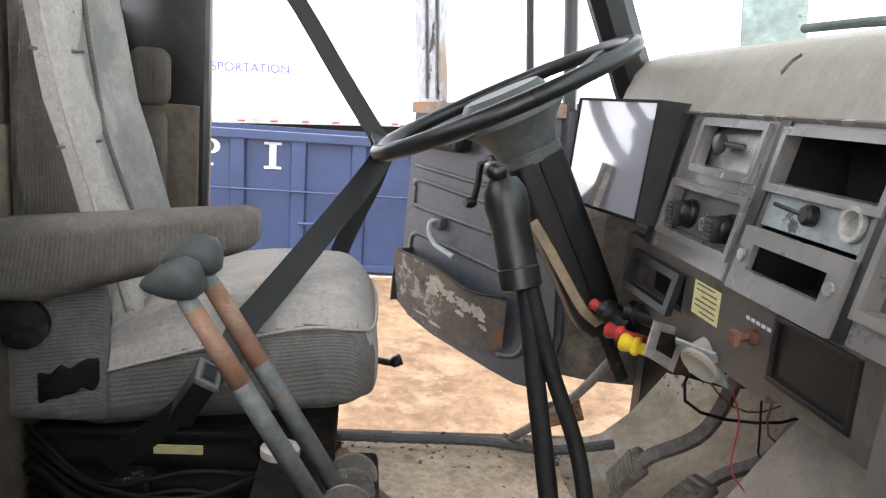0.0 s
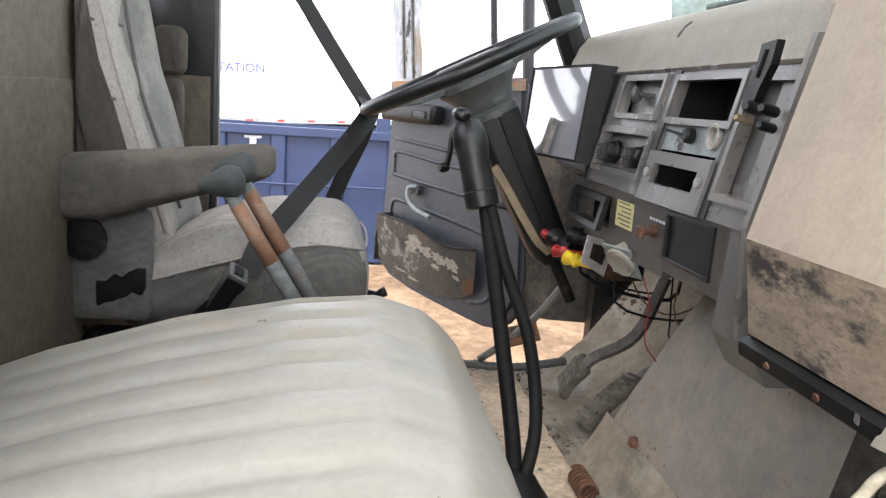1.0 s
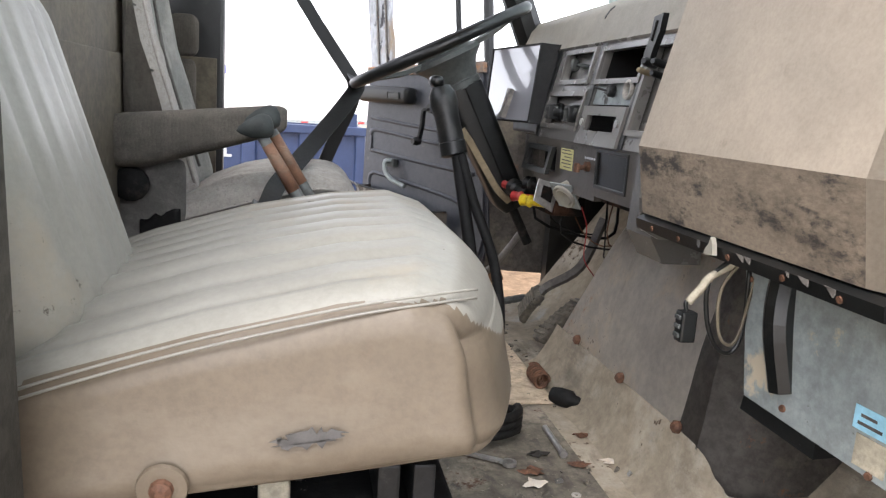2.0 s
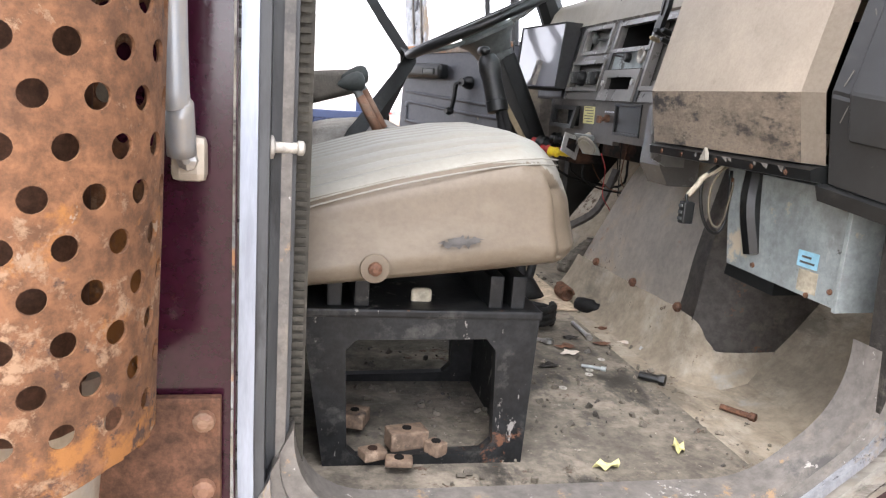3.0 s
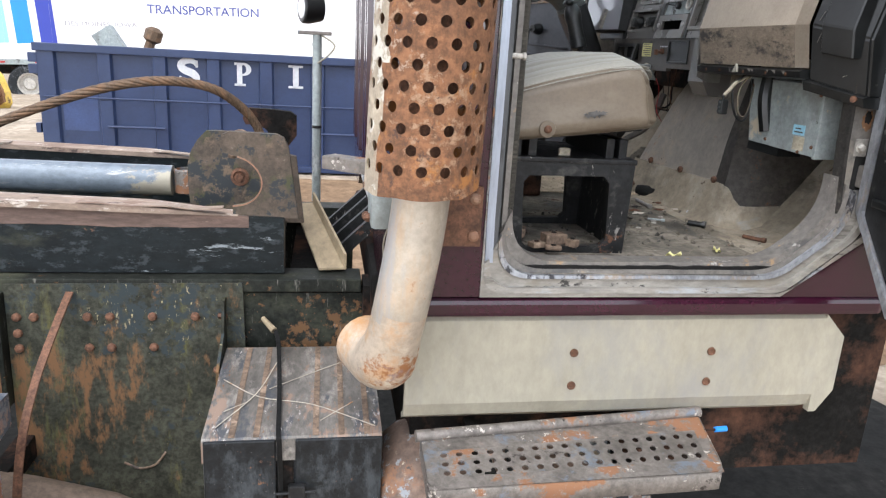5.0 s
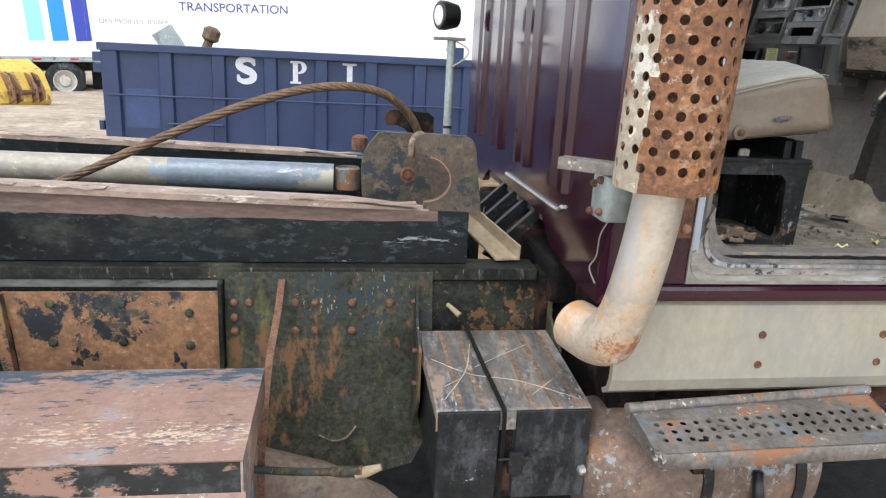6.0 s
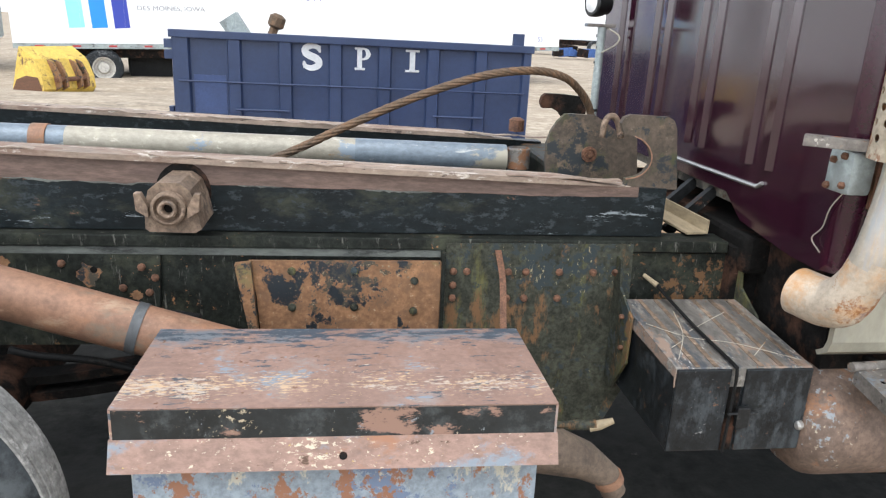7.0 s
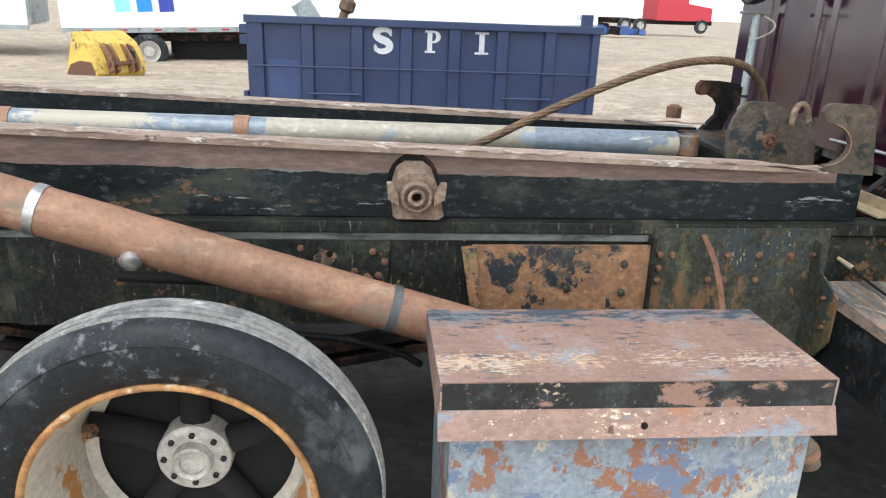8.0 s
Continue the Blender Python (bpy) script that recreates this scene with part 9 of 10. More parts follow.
def build_battery_box():
    t = thing("battery_box", (-0.67, 0.2, 0.5), "black steel battery box with scratched rusty lid and rubber strap", "battery box")
    x0, x1, y0, y1, z0, z1 = -0.866, -0.455, -0.012, 0.435, 0.515, 0.782
    bm = B()
    box(bm, (x0 + 0.008, y0 + 0.008, z0), (x1 - 0.008, y1, z1 - 0.02), 0.006)
    part("case", bm, M["batside"], t)
    bm = B()
    prism(bm, [(y0, z1 - 0.06), (y0, z1 - 0.004), (y0 + 0.006, z1), (y1, z1 + 0.03), (y1, z1 - 0.02), (y0 + 0.006, z1 - 0.03)], "x", x0, x1)
    part("lid", bm, M["battop"], t, "scratched rust streaked lid")
    for x in (-0.80, -0.745, -0.61, -0.55, -0.49):
        bm = B()
        prism(bm, [(y0 + 0.004, z1 + 0.0005), (y1 - 0.004, z1 + 0.0295), (y1 - 0.004, z1 + 0.0315), (y0 + 0.004, z1 + 0.0025)], "x", x - 0.007, x + 0.007)
        part("lid_rib", bm, M["pivotm"], t, "low rusty lid rib")
    for a, b in ((x0, -0.70), (-0.66, x1)):
        bm = B()
        box(bm, (a + 0.004, y0 - 0.006, z0 + 0.004), (b, y0 + 0.006, z1 - 0.004), 0.004)
        part("front_panel", bm, M["batside"], t)
    bm = B()
    box(bm, (-0.70, y0 + 0.004, z0), (-0.66, y0 + 0.007, z1 - 0.01))
    part("seam", bm, M["dark"], t)
    bm = B()
    tube(bm, curve([(-0.735, 0.46, 0.86), (-0.72, 0.40, 0.835), (-0.705, 0.2, 0.805), (-0.695, 0.0, 0.79), (-0.692, -0.025, 0.775), (-0.69, -0.025, 0.70), (-0.69, -0.022, 0.58), (-0.69, -0.02, 0.515)], 5), 0, flat=(0.011, 0.005), up=(0, 0, 1))
    part("strap", bm, M["rubber"], t, "black rubber hold-down strap")
    bm = B()
    tube(bm, [(-0.77, 0.49, 0.88), (-0.735, 0.45, 0.857)], [0.007, 0.010], 8)
    part("strap_end", bm, M["timber"], t, "frayed tan strap end")
    bm = B()
    box(bm, (-0.672, -0.034, 0.60), (-0.632, -0.018, 0.665), 0.004)
    rod(bm, (-0.70, -0.03, 0.645), (-0.61, -0.03, 0.648), 0.004, 6)
    part("latch", bm, M["steelblk"], t)
    random.seed(6)
    for pts in ([(-0.85, 0.25, 0.803), (-0.75, 0.16, 0.797), (-0.62, 0.12, 0.794), (-0.47, 0.02, 0.787)], [(-0.84, 0.03, 0.788), (-0.76, 0.18, 0.798), (-0.72, 0.34, 0.808)], [(-0.73, 0.2, 0.799), (-0.62, 0.28, 0.805), (-0.55, 0.33, 0.808)], [(-0.83, 0.10, 0.7915), (-0.78, 0.14, 0.794)], [(-0.60, 0.05, 0.788), (-0.52, 0.13, 0.7935)]):
        bm = B()
        tube(bm, curve(pts, 6), 0, flat=(0.0026, 0.001), up=(0, 0, 1))
        part("scratch", bm, M["rim"], t)
    for x in (x0 - 0.012, x1 + 0.004):
        bm = B()
        prism(bm, [(0.44, 0.95), (0.53, 0.95), (0.53, 0.5), (0.40, 0.5), (0.30, 0.64), (0.30, 0.80), (0.42, 0.86)], "x", x, x + 0.008)
        part("side_bracket", bm, M["mossy"], t, "mossy green steel bracket")
        for y, z in ((0.36, 0.78), (0.34, 0.68), (0.46, 0.9)):
            bm = B()
            lathe(bm, [(0.008, 0), (0.008, 0.012), (0.004, 0.014)], axis((x, y, z), (-1, 0, 0)), 6)
            part("bolt", bm, M["bolt"], t)


build_battery_box()


# ---- chassis and hoist ----
def bolt_at(t, p, way=(0, -1, 0), r=0.012, mt="bolt"):
    bm = B()
    lathe(bm, [(r, 0), (r, 0.004), (r * 0.8, 0.01), (r * 0.3, 0.012)], axis(p, way), 8)
    part("rivet", bm, M[mt], t)


def build_chassis():
    t = thing("chassis_frame", (-2.0, 1.0, 0.5), "black and rust patched truck chassis rails", "chassis")
    for y, s in ((0.545, 1), (1.62, -1)):
        bm = B()
        prism(bm, [(y, 0.945), (y, 0.62), (y + s * 0.09, 0.62), (y + s * 0.09, 0.632), (y + s * 0.012, 0.632), (y + s * 0.012, 0.933), (y + s * 0.09, 0.933), (y + s * 0.09, 0.945)], "x", -5.2, -0.46)
        part("rail", bm, M["frame"], t)
        bm = B()
        box(bm, (-5.2, min(y - s * 0.02, y + s * 0.1), 0.953), (-0.475, max(y - s * 0.02, y + s * 0.1), 0.992), 0.004)
        part("packer_rail", bm, M["frame"], t, "worn black packer strip")
    for x in (-4.4, -3.2, -2.0, -0.7):
        bm = B()
        box(bm, (x, 0.56, 0.66), (x + 0.1, 1.6, 0.9), 0.01)
        part("cross_member", bm, M["dark"], t)
    # ledge strip
    bm = B()
    box(bm, (-5.2, 0.533, 0.925), (-1.46, 0.545, 0.95), 0.003)
    part("ledge", bm, M["ledge"], t, "grey-green edge of the frame flange")
    # big mossy plate
    bm = B()
    prism(bm, [(-1.452, 0.978), (-0.815, 0.982), (-0.80, 0.44), (-0.86, 0.31), (-0.98, 0.275), (-1.36, 0.29), (-1.452, 0.36)], "y", 0.518, 0.533)
    part("gusset_plate", bm, M["mossy"], t, "mossy rust patched side plate")
    for x in (-1.425, -1.38, -1.24, -1.18, -1.065, -0.948, -0.87):
        for z in (0.883, 0.79):
            if (x, z) not in ((-1.38, 0.79), (-0.948, 0.79), (-0.87, 0.79)):
                bolt_at(t, (x, 0.518, z), r=0.013)
    bolt_at(t, (-1.425, 0.518, 0.835), r=0.013)
    bm = B()
    tube(bm, curve([(-1.166, 0.516, 0.422), (-1.125, 0.516, 0.401), (-1.079, 0.516, 0.411), (-1.047, 0.516, 0.452)], 4), 0.0035, 6)
    part("scrape", bm, M["pivotm"], t, "curved pale scrape", smooth=True)
    # orange plate
    bm = B()
    prism(bm, [(-2.085, 0.918), (-1.47, 0.921), (-1.462, 0.912), (-1.47, 0.64), (-2.05, 0.64), (-2.062, 0.80)], "y", 0.50, 0.514)
    part("fish_plate", bm, M["plate"], t, "orange rusty bolted plate")
    bm = B()
    prism(bm, [(-2.125, 0.914), (-2.075, 0.92), (-2.055, 0.66), (-2.08, 0.66)], "y", 0.47, 0.50)
    part("bent_edge", bm, M["plate"], t)
    for x, z in ((-1.95, 0.885), (-1.75, 0.887), (-1.555, 0.855), (-1.95, 0.762), (-1.75, 0.763), (-1.555, 0.75)):
        bolt_at(t, (x, 0.50, z), r=0.014, mt="mossy")
    bm = B()
    box(bm, (-1.468, 0.48, 0.62), (-1.455, 0.533, 0.955), 0.003)
    part("web_stiffener", bm, M["frame"], t)
    # left plate with rivets
    bm = B()
    prism(bm, [(-3.6, 0.925), (-2.36, 0.925), (-2.38, 0.62), (-3.6, 0.62)], "y", 0.53, 0.542)
    part("fish_plate", bm, M["frame"], t, "black and orange patched plate")
    for x, z in ((-2.66, 0.895), (-2.42, 0.885), (-2.38, 0.85), (-3.0, 0.89), (-3.25, 0.85), (-2.4, 0.8), (-2.48, 0.815)):
        bolt_at(t, (x, 0.53, z), r=0.013, mt="bolt")
    bm = B()
    lathe(bm, [(0.011, 0), (0.011, 0.001)], axis((-2.565, 0.5295, 0.875), (0, -1, 0)), 12)
    part("bolt_hole", bm, M["dark"], t)
    random.seed(17)
    for cx, cz, s in ((-2.58, 0.86, 0.04), (-2.84, 0.89, 0.03), (-3.1, 0.85, 0.05), (-2.44, 0.79, 0.02), (-2.72, 0.80, 0.035)):
        bm = B()
        n = 22
        prism(bm, [(cx + s * random.uniform(0.55, 1.1) * math.cos(2 * math.pi * k / n), cz + s * random.uniform(0.55, 1.15) * math.sin(2 * math.pi * k / n)) for k in range(n)], "y", 0.529, 0.5302)
        part("rust_patch", bm, M["plate"], t, "patch of orange rust")
    # bent flat strap from the rail to the tool box
    bm = B()
    tube(bm, curve([(-1.28, 0.512, 0.957), (-1.284, 0.39, 0.897), (-1.299, 0.27, 0.80), (-1.306, 0.17, 0.686), (-1.312, 0.125, 0.55), (-1.314, 0.115, 0.42)], 5), 0, flat=(0.006, 0.02), up=(1, 0, 0))
    part("tie_strap", bm, M["bolt"], t, "bent dark rusty tie strap")
    # rear brackets by the cab
    bm = B()
    prism(bm, [(-0.47, 0.98), (-0.30, 0.98), (-0.30, 0.86), (-0.40, 0.70), (-0.47, 0.70)], "y", 0.5, 0.62)
    part("bracket", bm, M["dark"], t)
    bm = B()
    box(bm, (-0.45, 0.45, 0.9), (0.6, 1.75, 1.03), 0.02)
    part("cab_mount", bm, M["dark"], t)
    bm = B()
    tube(bm, curve([(-0.55, 0.62, 0.97), (-0.4, 0.55, 0.94), (-0.3, 0.6, 0.99), (-0.38, 0.72, 1.0)], 5), 0.007, 6)
    part("cable", bm, M["rubber"], t, smooth=True)
    # dark gear below: axle, driveshaft, pipes
    bm = B()
    tube(bm, [(-4.5, 1.0, 0.55), (-0.6, 1.0, 0.62)], 0.07, 14)
    part("driveshaft", bm, M["dark"], t, smooth=True)
    bm = B()
    tube(bm, [(-2.93, 0.085, 0.42), (-2.93, 2.2, 0.42)], 0.11, 14)
    part("axle", bm, M["dark"], t, smooth=True)
    for z in (0.5, 0.44):
        bm = B()
        tube(bm, curve([(-3.7, 0.62, z + 0.08), (-2.93, 0.62, z - 0.04), (-2.1, 0.62, z + 0.08)], 6), 0, flat=(0.08, 0.03), up=(0, 0, 1))
        part("leaf_spring", bm, M["dark"], t)
    bm = B()
    tube(bm, curve([(-2.2, 0.3, 0.80), (-2.6, 0.35, 0.83), (-3.2, 0.35, 0.86)], 4), 0.018, 8)
    part("air_line", bm, M["rubber"], t, smooth=True)


settle("yard", 0.925)
build_chassis()
settle()


def build_hoist():
    t = thing("hoist_frame", (-2.0, 1.1, 1.0), "heavy black hoist beams with rusty worn top edges", "hoist")
    X0, X1 = -5.2, -0.70

    def top(x):
        return 1.193 + (X1 - x) * 0.0325
    for y0, y1, xe in ((0.575, 0.645, X1), (1.56, 1.63, -0.90)):
        bm = B()
        prism(bm, [(X0, 0.996), (xe, 0.996), (xe, top(xe) - 0.03), (X0, top(X0) - 0.03)], "y", y0, y1)
        part("beam", bm, M["beam"], t)
        # rust band with an uneven lower edge
        far = y0 > 1
        bm = B()
        random.seed(2)
        n = 120
        lowline = []
        for k in range(n + 1):
            x = X0 + (xe - 0.1 - X0) * k / n
            lowline.append((x, 1.128 + (X1 - x) * 0.012 + 0.012 * noise.noise((x * 3, 1, 0)) + 0.006 * noise.noise((x * 14, 2, 0))))
        for a, b in zip(lowline, lowline[1:]):
            prism(bm, [a, b, (b[0], top(b[0]) - 0.028), (a[0], top(a[0]) - 0.028)], "y", y0 - 0.0025, y0 - 0.0002)
        bmesh.ops.remove_doubles(bm, verts=bm.verts[:], dist=0.0002)
        if far:
            bm.free()
        else:
            part("rust_band", bm, M["beamrust"], t, "brown rubbed band along the beam")
        bm = B()
        rows = []
        for k in range(n + 1):
            x = X0 + (xe - 0.13 - X0) * k / n
            z = top(x) - 0.03
            e = 0.006 * noise.noise((x * 4, 5, 0)) + 0.004 * noise.noise((x * 17, 8, 0))
            tp = min(1, max(0.15, (xe - 0.13 - x) / 0.25))
            rows.append([bm.verts.new(p) for p in ((x, y0 - 0.02 * tp + e * tp, z), (x, y0 - 0.022 * tp + e * tp, z + 0.018 * tp), (x, y0 + 0.03, z + 0.024 * tp + e * 0.6), (x, y1, z + 0.022 * tp), (x, y1, z))])
        for a, b in zip(rows, rows[1:]):
            for j in range(5):
                bm.faces.new((a[j], a[(j + 1) % 5], b[(j + 1) % 5], b[j]))
        bm.faces.new(rows[0])
        bm.faces.new(rows[-1][::-1])
        part("top_wear_strip", bm, M["lip"], t, "pinkish worn top wear strip")
        for k in range(7):
            bm = B()
            x, L = -1.35 - 0.55 * k + random.uniform(-0.1, 0.1), random.uniform(0.18, 0.4)
            q = []
            for i in range(9):
                xx = x + L * i / 8
                q.append((xx, top(xx) - 0.007 + 0.003 * math.sin(i * 1.7 + k)))
            prism(bm, q + [(p[0], p[1] - 0.0035) for p in q[::-1]], "y", y0 - 0.024, y0 + 0.015)
            part("peeled_sheet", bm, M["lip"], t)
    # hook plate with an open slot, over a rounded cheek plate
    bm = B()
    slot = [(-0.845, 1.193), (-0.812, 1.199), (-0.785, 1.214), (-0.767, 1.24), (-0.763, 1.268), (-0.774, 1.298), (-0.80, 1.324), (-0.83, 1.337)]
    prism(bm, [(-0.868, 1.347), (-0.880, 1.378), (-0.872, 1.397), (-0.85, 1.407), (-0.72, 1.403), (-0.70, 1.393), (-0.687, 1.365), (-0.664, 1.19), (-0.66, 1.16), (-0.845, 1.16)] + slot, "y", 0.586, 0.612)
    part("hook_plate", bm, M["cheek"], t, "mossy brown hook plate with a worn slot")
    bm = B()
    tube(bm, curve([(x, 0.5855, z) for x, z in slot], 4), 0, flat=(0.004, 0.003), up=(0, 1, 0))
    part("slot_edge", bm, M["tubeR"], t, "bright worn edge of the slot")
    bm = B()
    prism(bm, [(-1.02, 1.06), (-1.03, 1.19), (-1.029, 1.257), (-1.016, 1.30), (-0.995, 1.334), (-0.969, 1.362), (-0.94, 1.364), (-0.852, 1.361), (-0.81, 1.338), (-0.763, 1.306), (-0.679, 1.286), (-0.653, 1.06)], "y", 0.955, 0.98)
    ck = part("cheek_plate", bm, M["cheek"], t, "rounded mossy cheek plate")
    bm = B()
    lathe(bm, [(0.03, 0), (0.03, 0.006), (0.021, 0.008), (0.019, 0.002), (0.012, 0.002), (0.011, 0.012), (0, 0.013)], axis((-0.863, 0.955, 1.214), (0, -1, 0)), 16, False)
    part("pin", bm, M["bolt"], ck, smooth=True, angle=40)
    bm = B()
    tube(bm, curve([(-0.87, 0.80, 1.30), (-0.865, 0.80, 1.355), (-0.845, 0.80, 1.378), (-0.82, 0.80, 1.362), (-0.80, 0.80, 1.30)], 4), 0.012, 8)
    part("lifting_eye", bm, M["pivotm"], ck, smooth=True)
    bm = B()
    box(bm, (-1.0, 1.0, 1.0), (-0.72, 1.6, 1.16), 0.02)
    box(bm, (-0.80, 0.70, 1.0), (-0.72, 1.56, 1.1), 0.01)
    part("nose_cross_member", bm, M["frame"], t)
    bm = B()
    prism(bm, [(-0.914, 1.343), (-0.908, 1.37), (-0.89, 1.386), (-0.80, 1.384), (-0.724, 1.377), (-0.70, 1.36), (-0.70, 1.28), (-0.735, 1.235), (-0.76, 1.20), (-0.775, 1.10), (-0.92, 1.10), (-0.84, 1.19), (-0.805, 1.23), (-0.80, 1.275), (-0.825, 1.305), (-0.86, 1.322), (-0.902, 1.32)], "y", 1.57, 1.61)
    part("hook", bm, M["dark"], t, "black steel hook arm")
    bm = B()
    lathe(bm, [(0.035, 0), (0.035, 0.05), (0.02, 0.06)], axis((-1.02, 1.56, 1.215), (0, 0, 1)), 12)
    part("pin", bm, M["bolt"], t)
    # pale chipped paint along the lower edge of the rubbed band
    random.seed(23)
    for x0, x1 in ((-3.05, -2.86), (-2.82, -2.62), (-2.60, -2.38), (-2.12, -1.98), (-1.72, -1.5)):
        bm = B()
        n = 14
        lo, hi = [], []
        for k in range(n + 1):
            x = x0 + (x1 - x0) * k / n
            z = 1.128 + (X1 - x) * 0.012 + 0.012 * noise.noise((x * 3, 1, 0)) + 0.006 * noise.noise((x * 14, 2, 0))
            f = math.sin(math.pi * k / n)
            hi.append((x, z + 0.001))
            lo.append((x, z - 0.001 - f * random.uniform(0.0, 0.008)))
        prism(bm, hi + lo[::-1], "y", 0.5715, 0.5725)
        part("chipped_edge", bm, M["ledge"], t, "pale chipped paint edge")
    # pivot on the beam
    px, pz = -2.287, 1.124
    bm = B()
    prism(bm, [(px + 0.085 * math.cos(a), pz + 0.092 * math.sin(a)) for a in np.linspace(-0.4, math.pi + 0.4, 16)], "y", 0.5705, 0.5735)
    part("oil_stain", bm, M["dark"], t, "dark oily stain round the pivot")
    bm = B()
    prism(bm, [(px - 0.07, pz + 0.0), (px - 0.058, pz + 0.045), (px - 0.03, pz + 0.066), (px + 0.03, pz + 0.066), (px + 0.058, pz + 0.045), (px + 0.075, pz + 0.0), (px + 0.088, pz - 0.07), (px + 0.07, pz - 0.082), (px - 0.06, pz - 0.08), (px - 0.072, pz - 0.07)], "y", 0.375, 0.575)
    bk = part("pivot_bracket", bm, M["pivotm"], t, "rusty pivot bracket")
    bm = B()
    lathe(bm, [(0.05, 0), (0.05, 0.025), (0.044, 0.03), (0.040, 0.03), (0.036, 0.012), (0.027, 0.012), (0.027, 0.034), (0.022, 0.038), (0.016, 0.034), (0.014, 0.008), (0, 0.008)], axis((px, 0.375, pz - 0.005), (0, -1, 0)), 22, False)
    nut = part("ring_nut", bm, M["pivotm"], bk, "large rusty ring nut", smooth=True, angle=35)
    bm = B()
    lathe(bm, [(0.0145, 0.0), (0.0, 0.001)], axis((px, 0.366, pz - 0.005), (0, -1, 0)), 16, False)
    part("bore", bm, M["dark"], nut)
    for s, w in ((-1, 0.014), (1, 0.02)):
        bm = B()
        prism(bm, [(px + s * 0.092, pz + 0.04), (px + s * 0.075, pz + 0.04), (px + s * 0.055, pz + 0.0), (px + s * 0.055, pz - 0.03), (px + s * 0.088, pz - 0.01)], "y", 0.347, 0.375)
        part("ear", bm, M["pivotm"], bk)
    # hydraulic ram
    r = thing("hydraulic_ram", (-2.3, 1.23, 1.1), "long blue-grey hydraulic ram with tan paint flakes", "ram")
    bm = B()
    a, b = Vector((-5.0, 1.23, 1.205)), Vector((-1.13, 1.235, 1.145))
    for f0, f1, mt, lb in ((0, 0.555, "cyl", "blue-grey barrel section"), (0.555, 0.84, "cyltan", "tan paint-flaked barrel section"), (0.84, 1, "cyl", "blue-grey barrel end")):
        tube(bm, [a.lerp(b, f0), a.lerp(b, f1)], 0.055, 24)
        part("barrel", bm, M[mt], r, lb, smooth=True, angle=40)
        bm = B()
    bm.free()
    for x in (-2.98, -3.9):
        bm = B()
        tube(bm, [(x, 1.2315, 1.145 + 0.0155 * (-1.13 - x)), (x + 0.06, 1.2315, 1.145 + 0.0155 * (-1.19 - x))], 0.06, 20)
        part("band", bm, M["tubeR"], r, smooth=True, angle=40)
    bm = B()
    lathe(bm, [(0.05, -0.05), (0.05, 0.03), (0.044, 0.035), (0.044, 0.025), (0.02, 0.025)], Matrix.Translation((-1.075, 1.235, 1.155)), 18)
    part("end_eye", bm, M["step"], r, smooth=True, angle=40)
    # wire rope
    c = thing("wire_rope", (-1.4, 1.05, 1.2), "stiff rusty twisted wire rope arching over the hoist", "rope")
    line = curve([(-2.25, 0.98, 1.08), (-1.99, 1.0, 1.185), (-1.75, 1.02, 1.30), (-1.50, 1.03, 1.41), (-1.28, 1.03, 1.485), (-1.10, 1.03, 1.512), (-0.96, 1.06, 1.492), (-0.87, 1.10, 1.43), (-0.82, 1.13, 1.36), (-0.80, 1.14, 1.28)], 14)
    for k in range(6):
        bm = B()
        pts = []
        for i, p in enumerate(line):
            d = (line[min(i + 1, len(line) - 1)] - line[max(i - 1, 0)]).normalized()
            s = d.cross(Vector((0, 1, 0))).normalized()
            u = d.cross(s)
            a = i * 0.42 + k * math.pi / 3
            pts.append(p + (s * math.cos(a) + u * math.sin(a)) * 0.0095)
        tube(bm, pts, 0.0068, 6)
        part("strand", bm, M["rope"], c, smooth=True)
    # tan angle bar between hoist and cab
    a = thing("angle_bar", (-0.6, 0.9, 1.0), "tan angle iron laid between hoist and cab", "bar")
    m = frame_of((-0.53, 0.60, 1.0), (-0.10, 0.75, 0.03))
    bm = B()
    box(bm, (0, -0.005, 0), (0.8, 0.07, 0.008), 0.001, m)
    box(bm, (0, -0.013, 0), (0.8, -0.005, 0.05), 0.001, m)
    part("angle", bm, M["timber"], a)
    for k in range(4):
        f = thing("steel_rib", (-0.42, 0.8 + 0.17 * k, 1.0), "dark steel rib beneath the cab's rear", "rib", "ribs behind the cab")
        bm = B()
        prism(bm, [(-0.60, 0.96), (-0.42, 1.13), (-0.40, 1.10), (-0.56, 0.94)], "y", 0.8 + 0.17 * k, 0.83 + 0.17 * k)
        part("rib", bm, M["steelblk"], f)
    # work lamp on its pole
    w = thing("work_lamp", (-0.62, 1.72, 1.0), "round work lamp on a grey pole behind the cab", "lamp")
    bm = B()
    rod(bm, (-0.62, 1.72, 0.98), (-0.62, 1.70, 1.70), 0.019, 14)
    part("pole", bm, M["zinc"], w, smooth=True, angle=40)
    bm = B()
    lathe(bm, [(0.02, -0.07), (0.05, -0.06), (0.062, -0.01), (0.062, 0.02), (0.055, 0.026)], axis((-0.66, 1.70, 1.79), (-1, -0.35, 0)), 20)
    part("housing", bm, M["black"], w, smooth=True, angle=40)
    bm = B()
    lathe(bm, [(0.055, 0.02), (0.03, 0.032), (0.0, 0.035)], axis((-0.66, 1.70, 1.79), (-1, -0.35, 0)), 20, False)
    part("lens", bm, M["white"], w, "frosted white lens", smooth=True)
    bm = B()
    box(bm, (-0.70, 1.68, 1.685), (-0.56, 1.72, 1.70), 0.004)
    part("bracket", bm, M["step"], w)
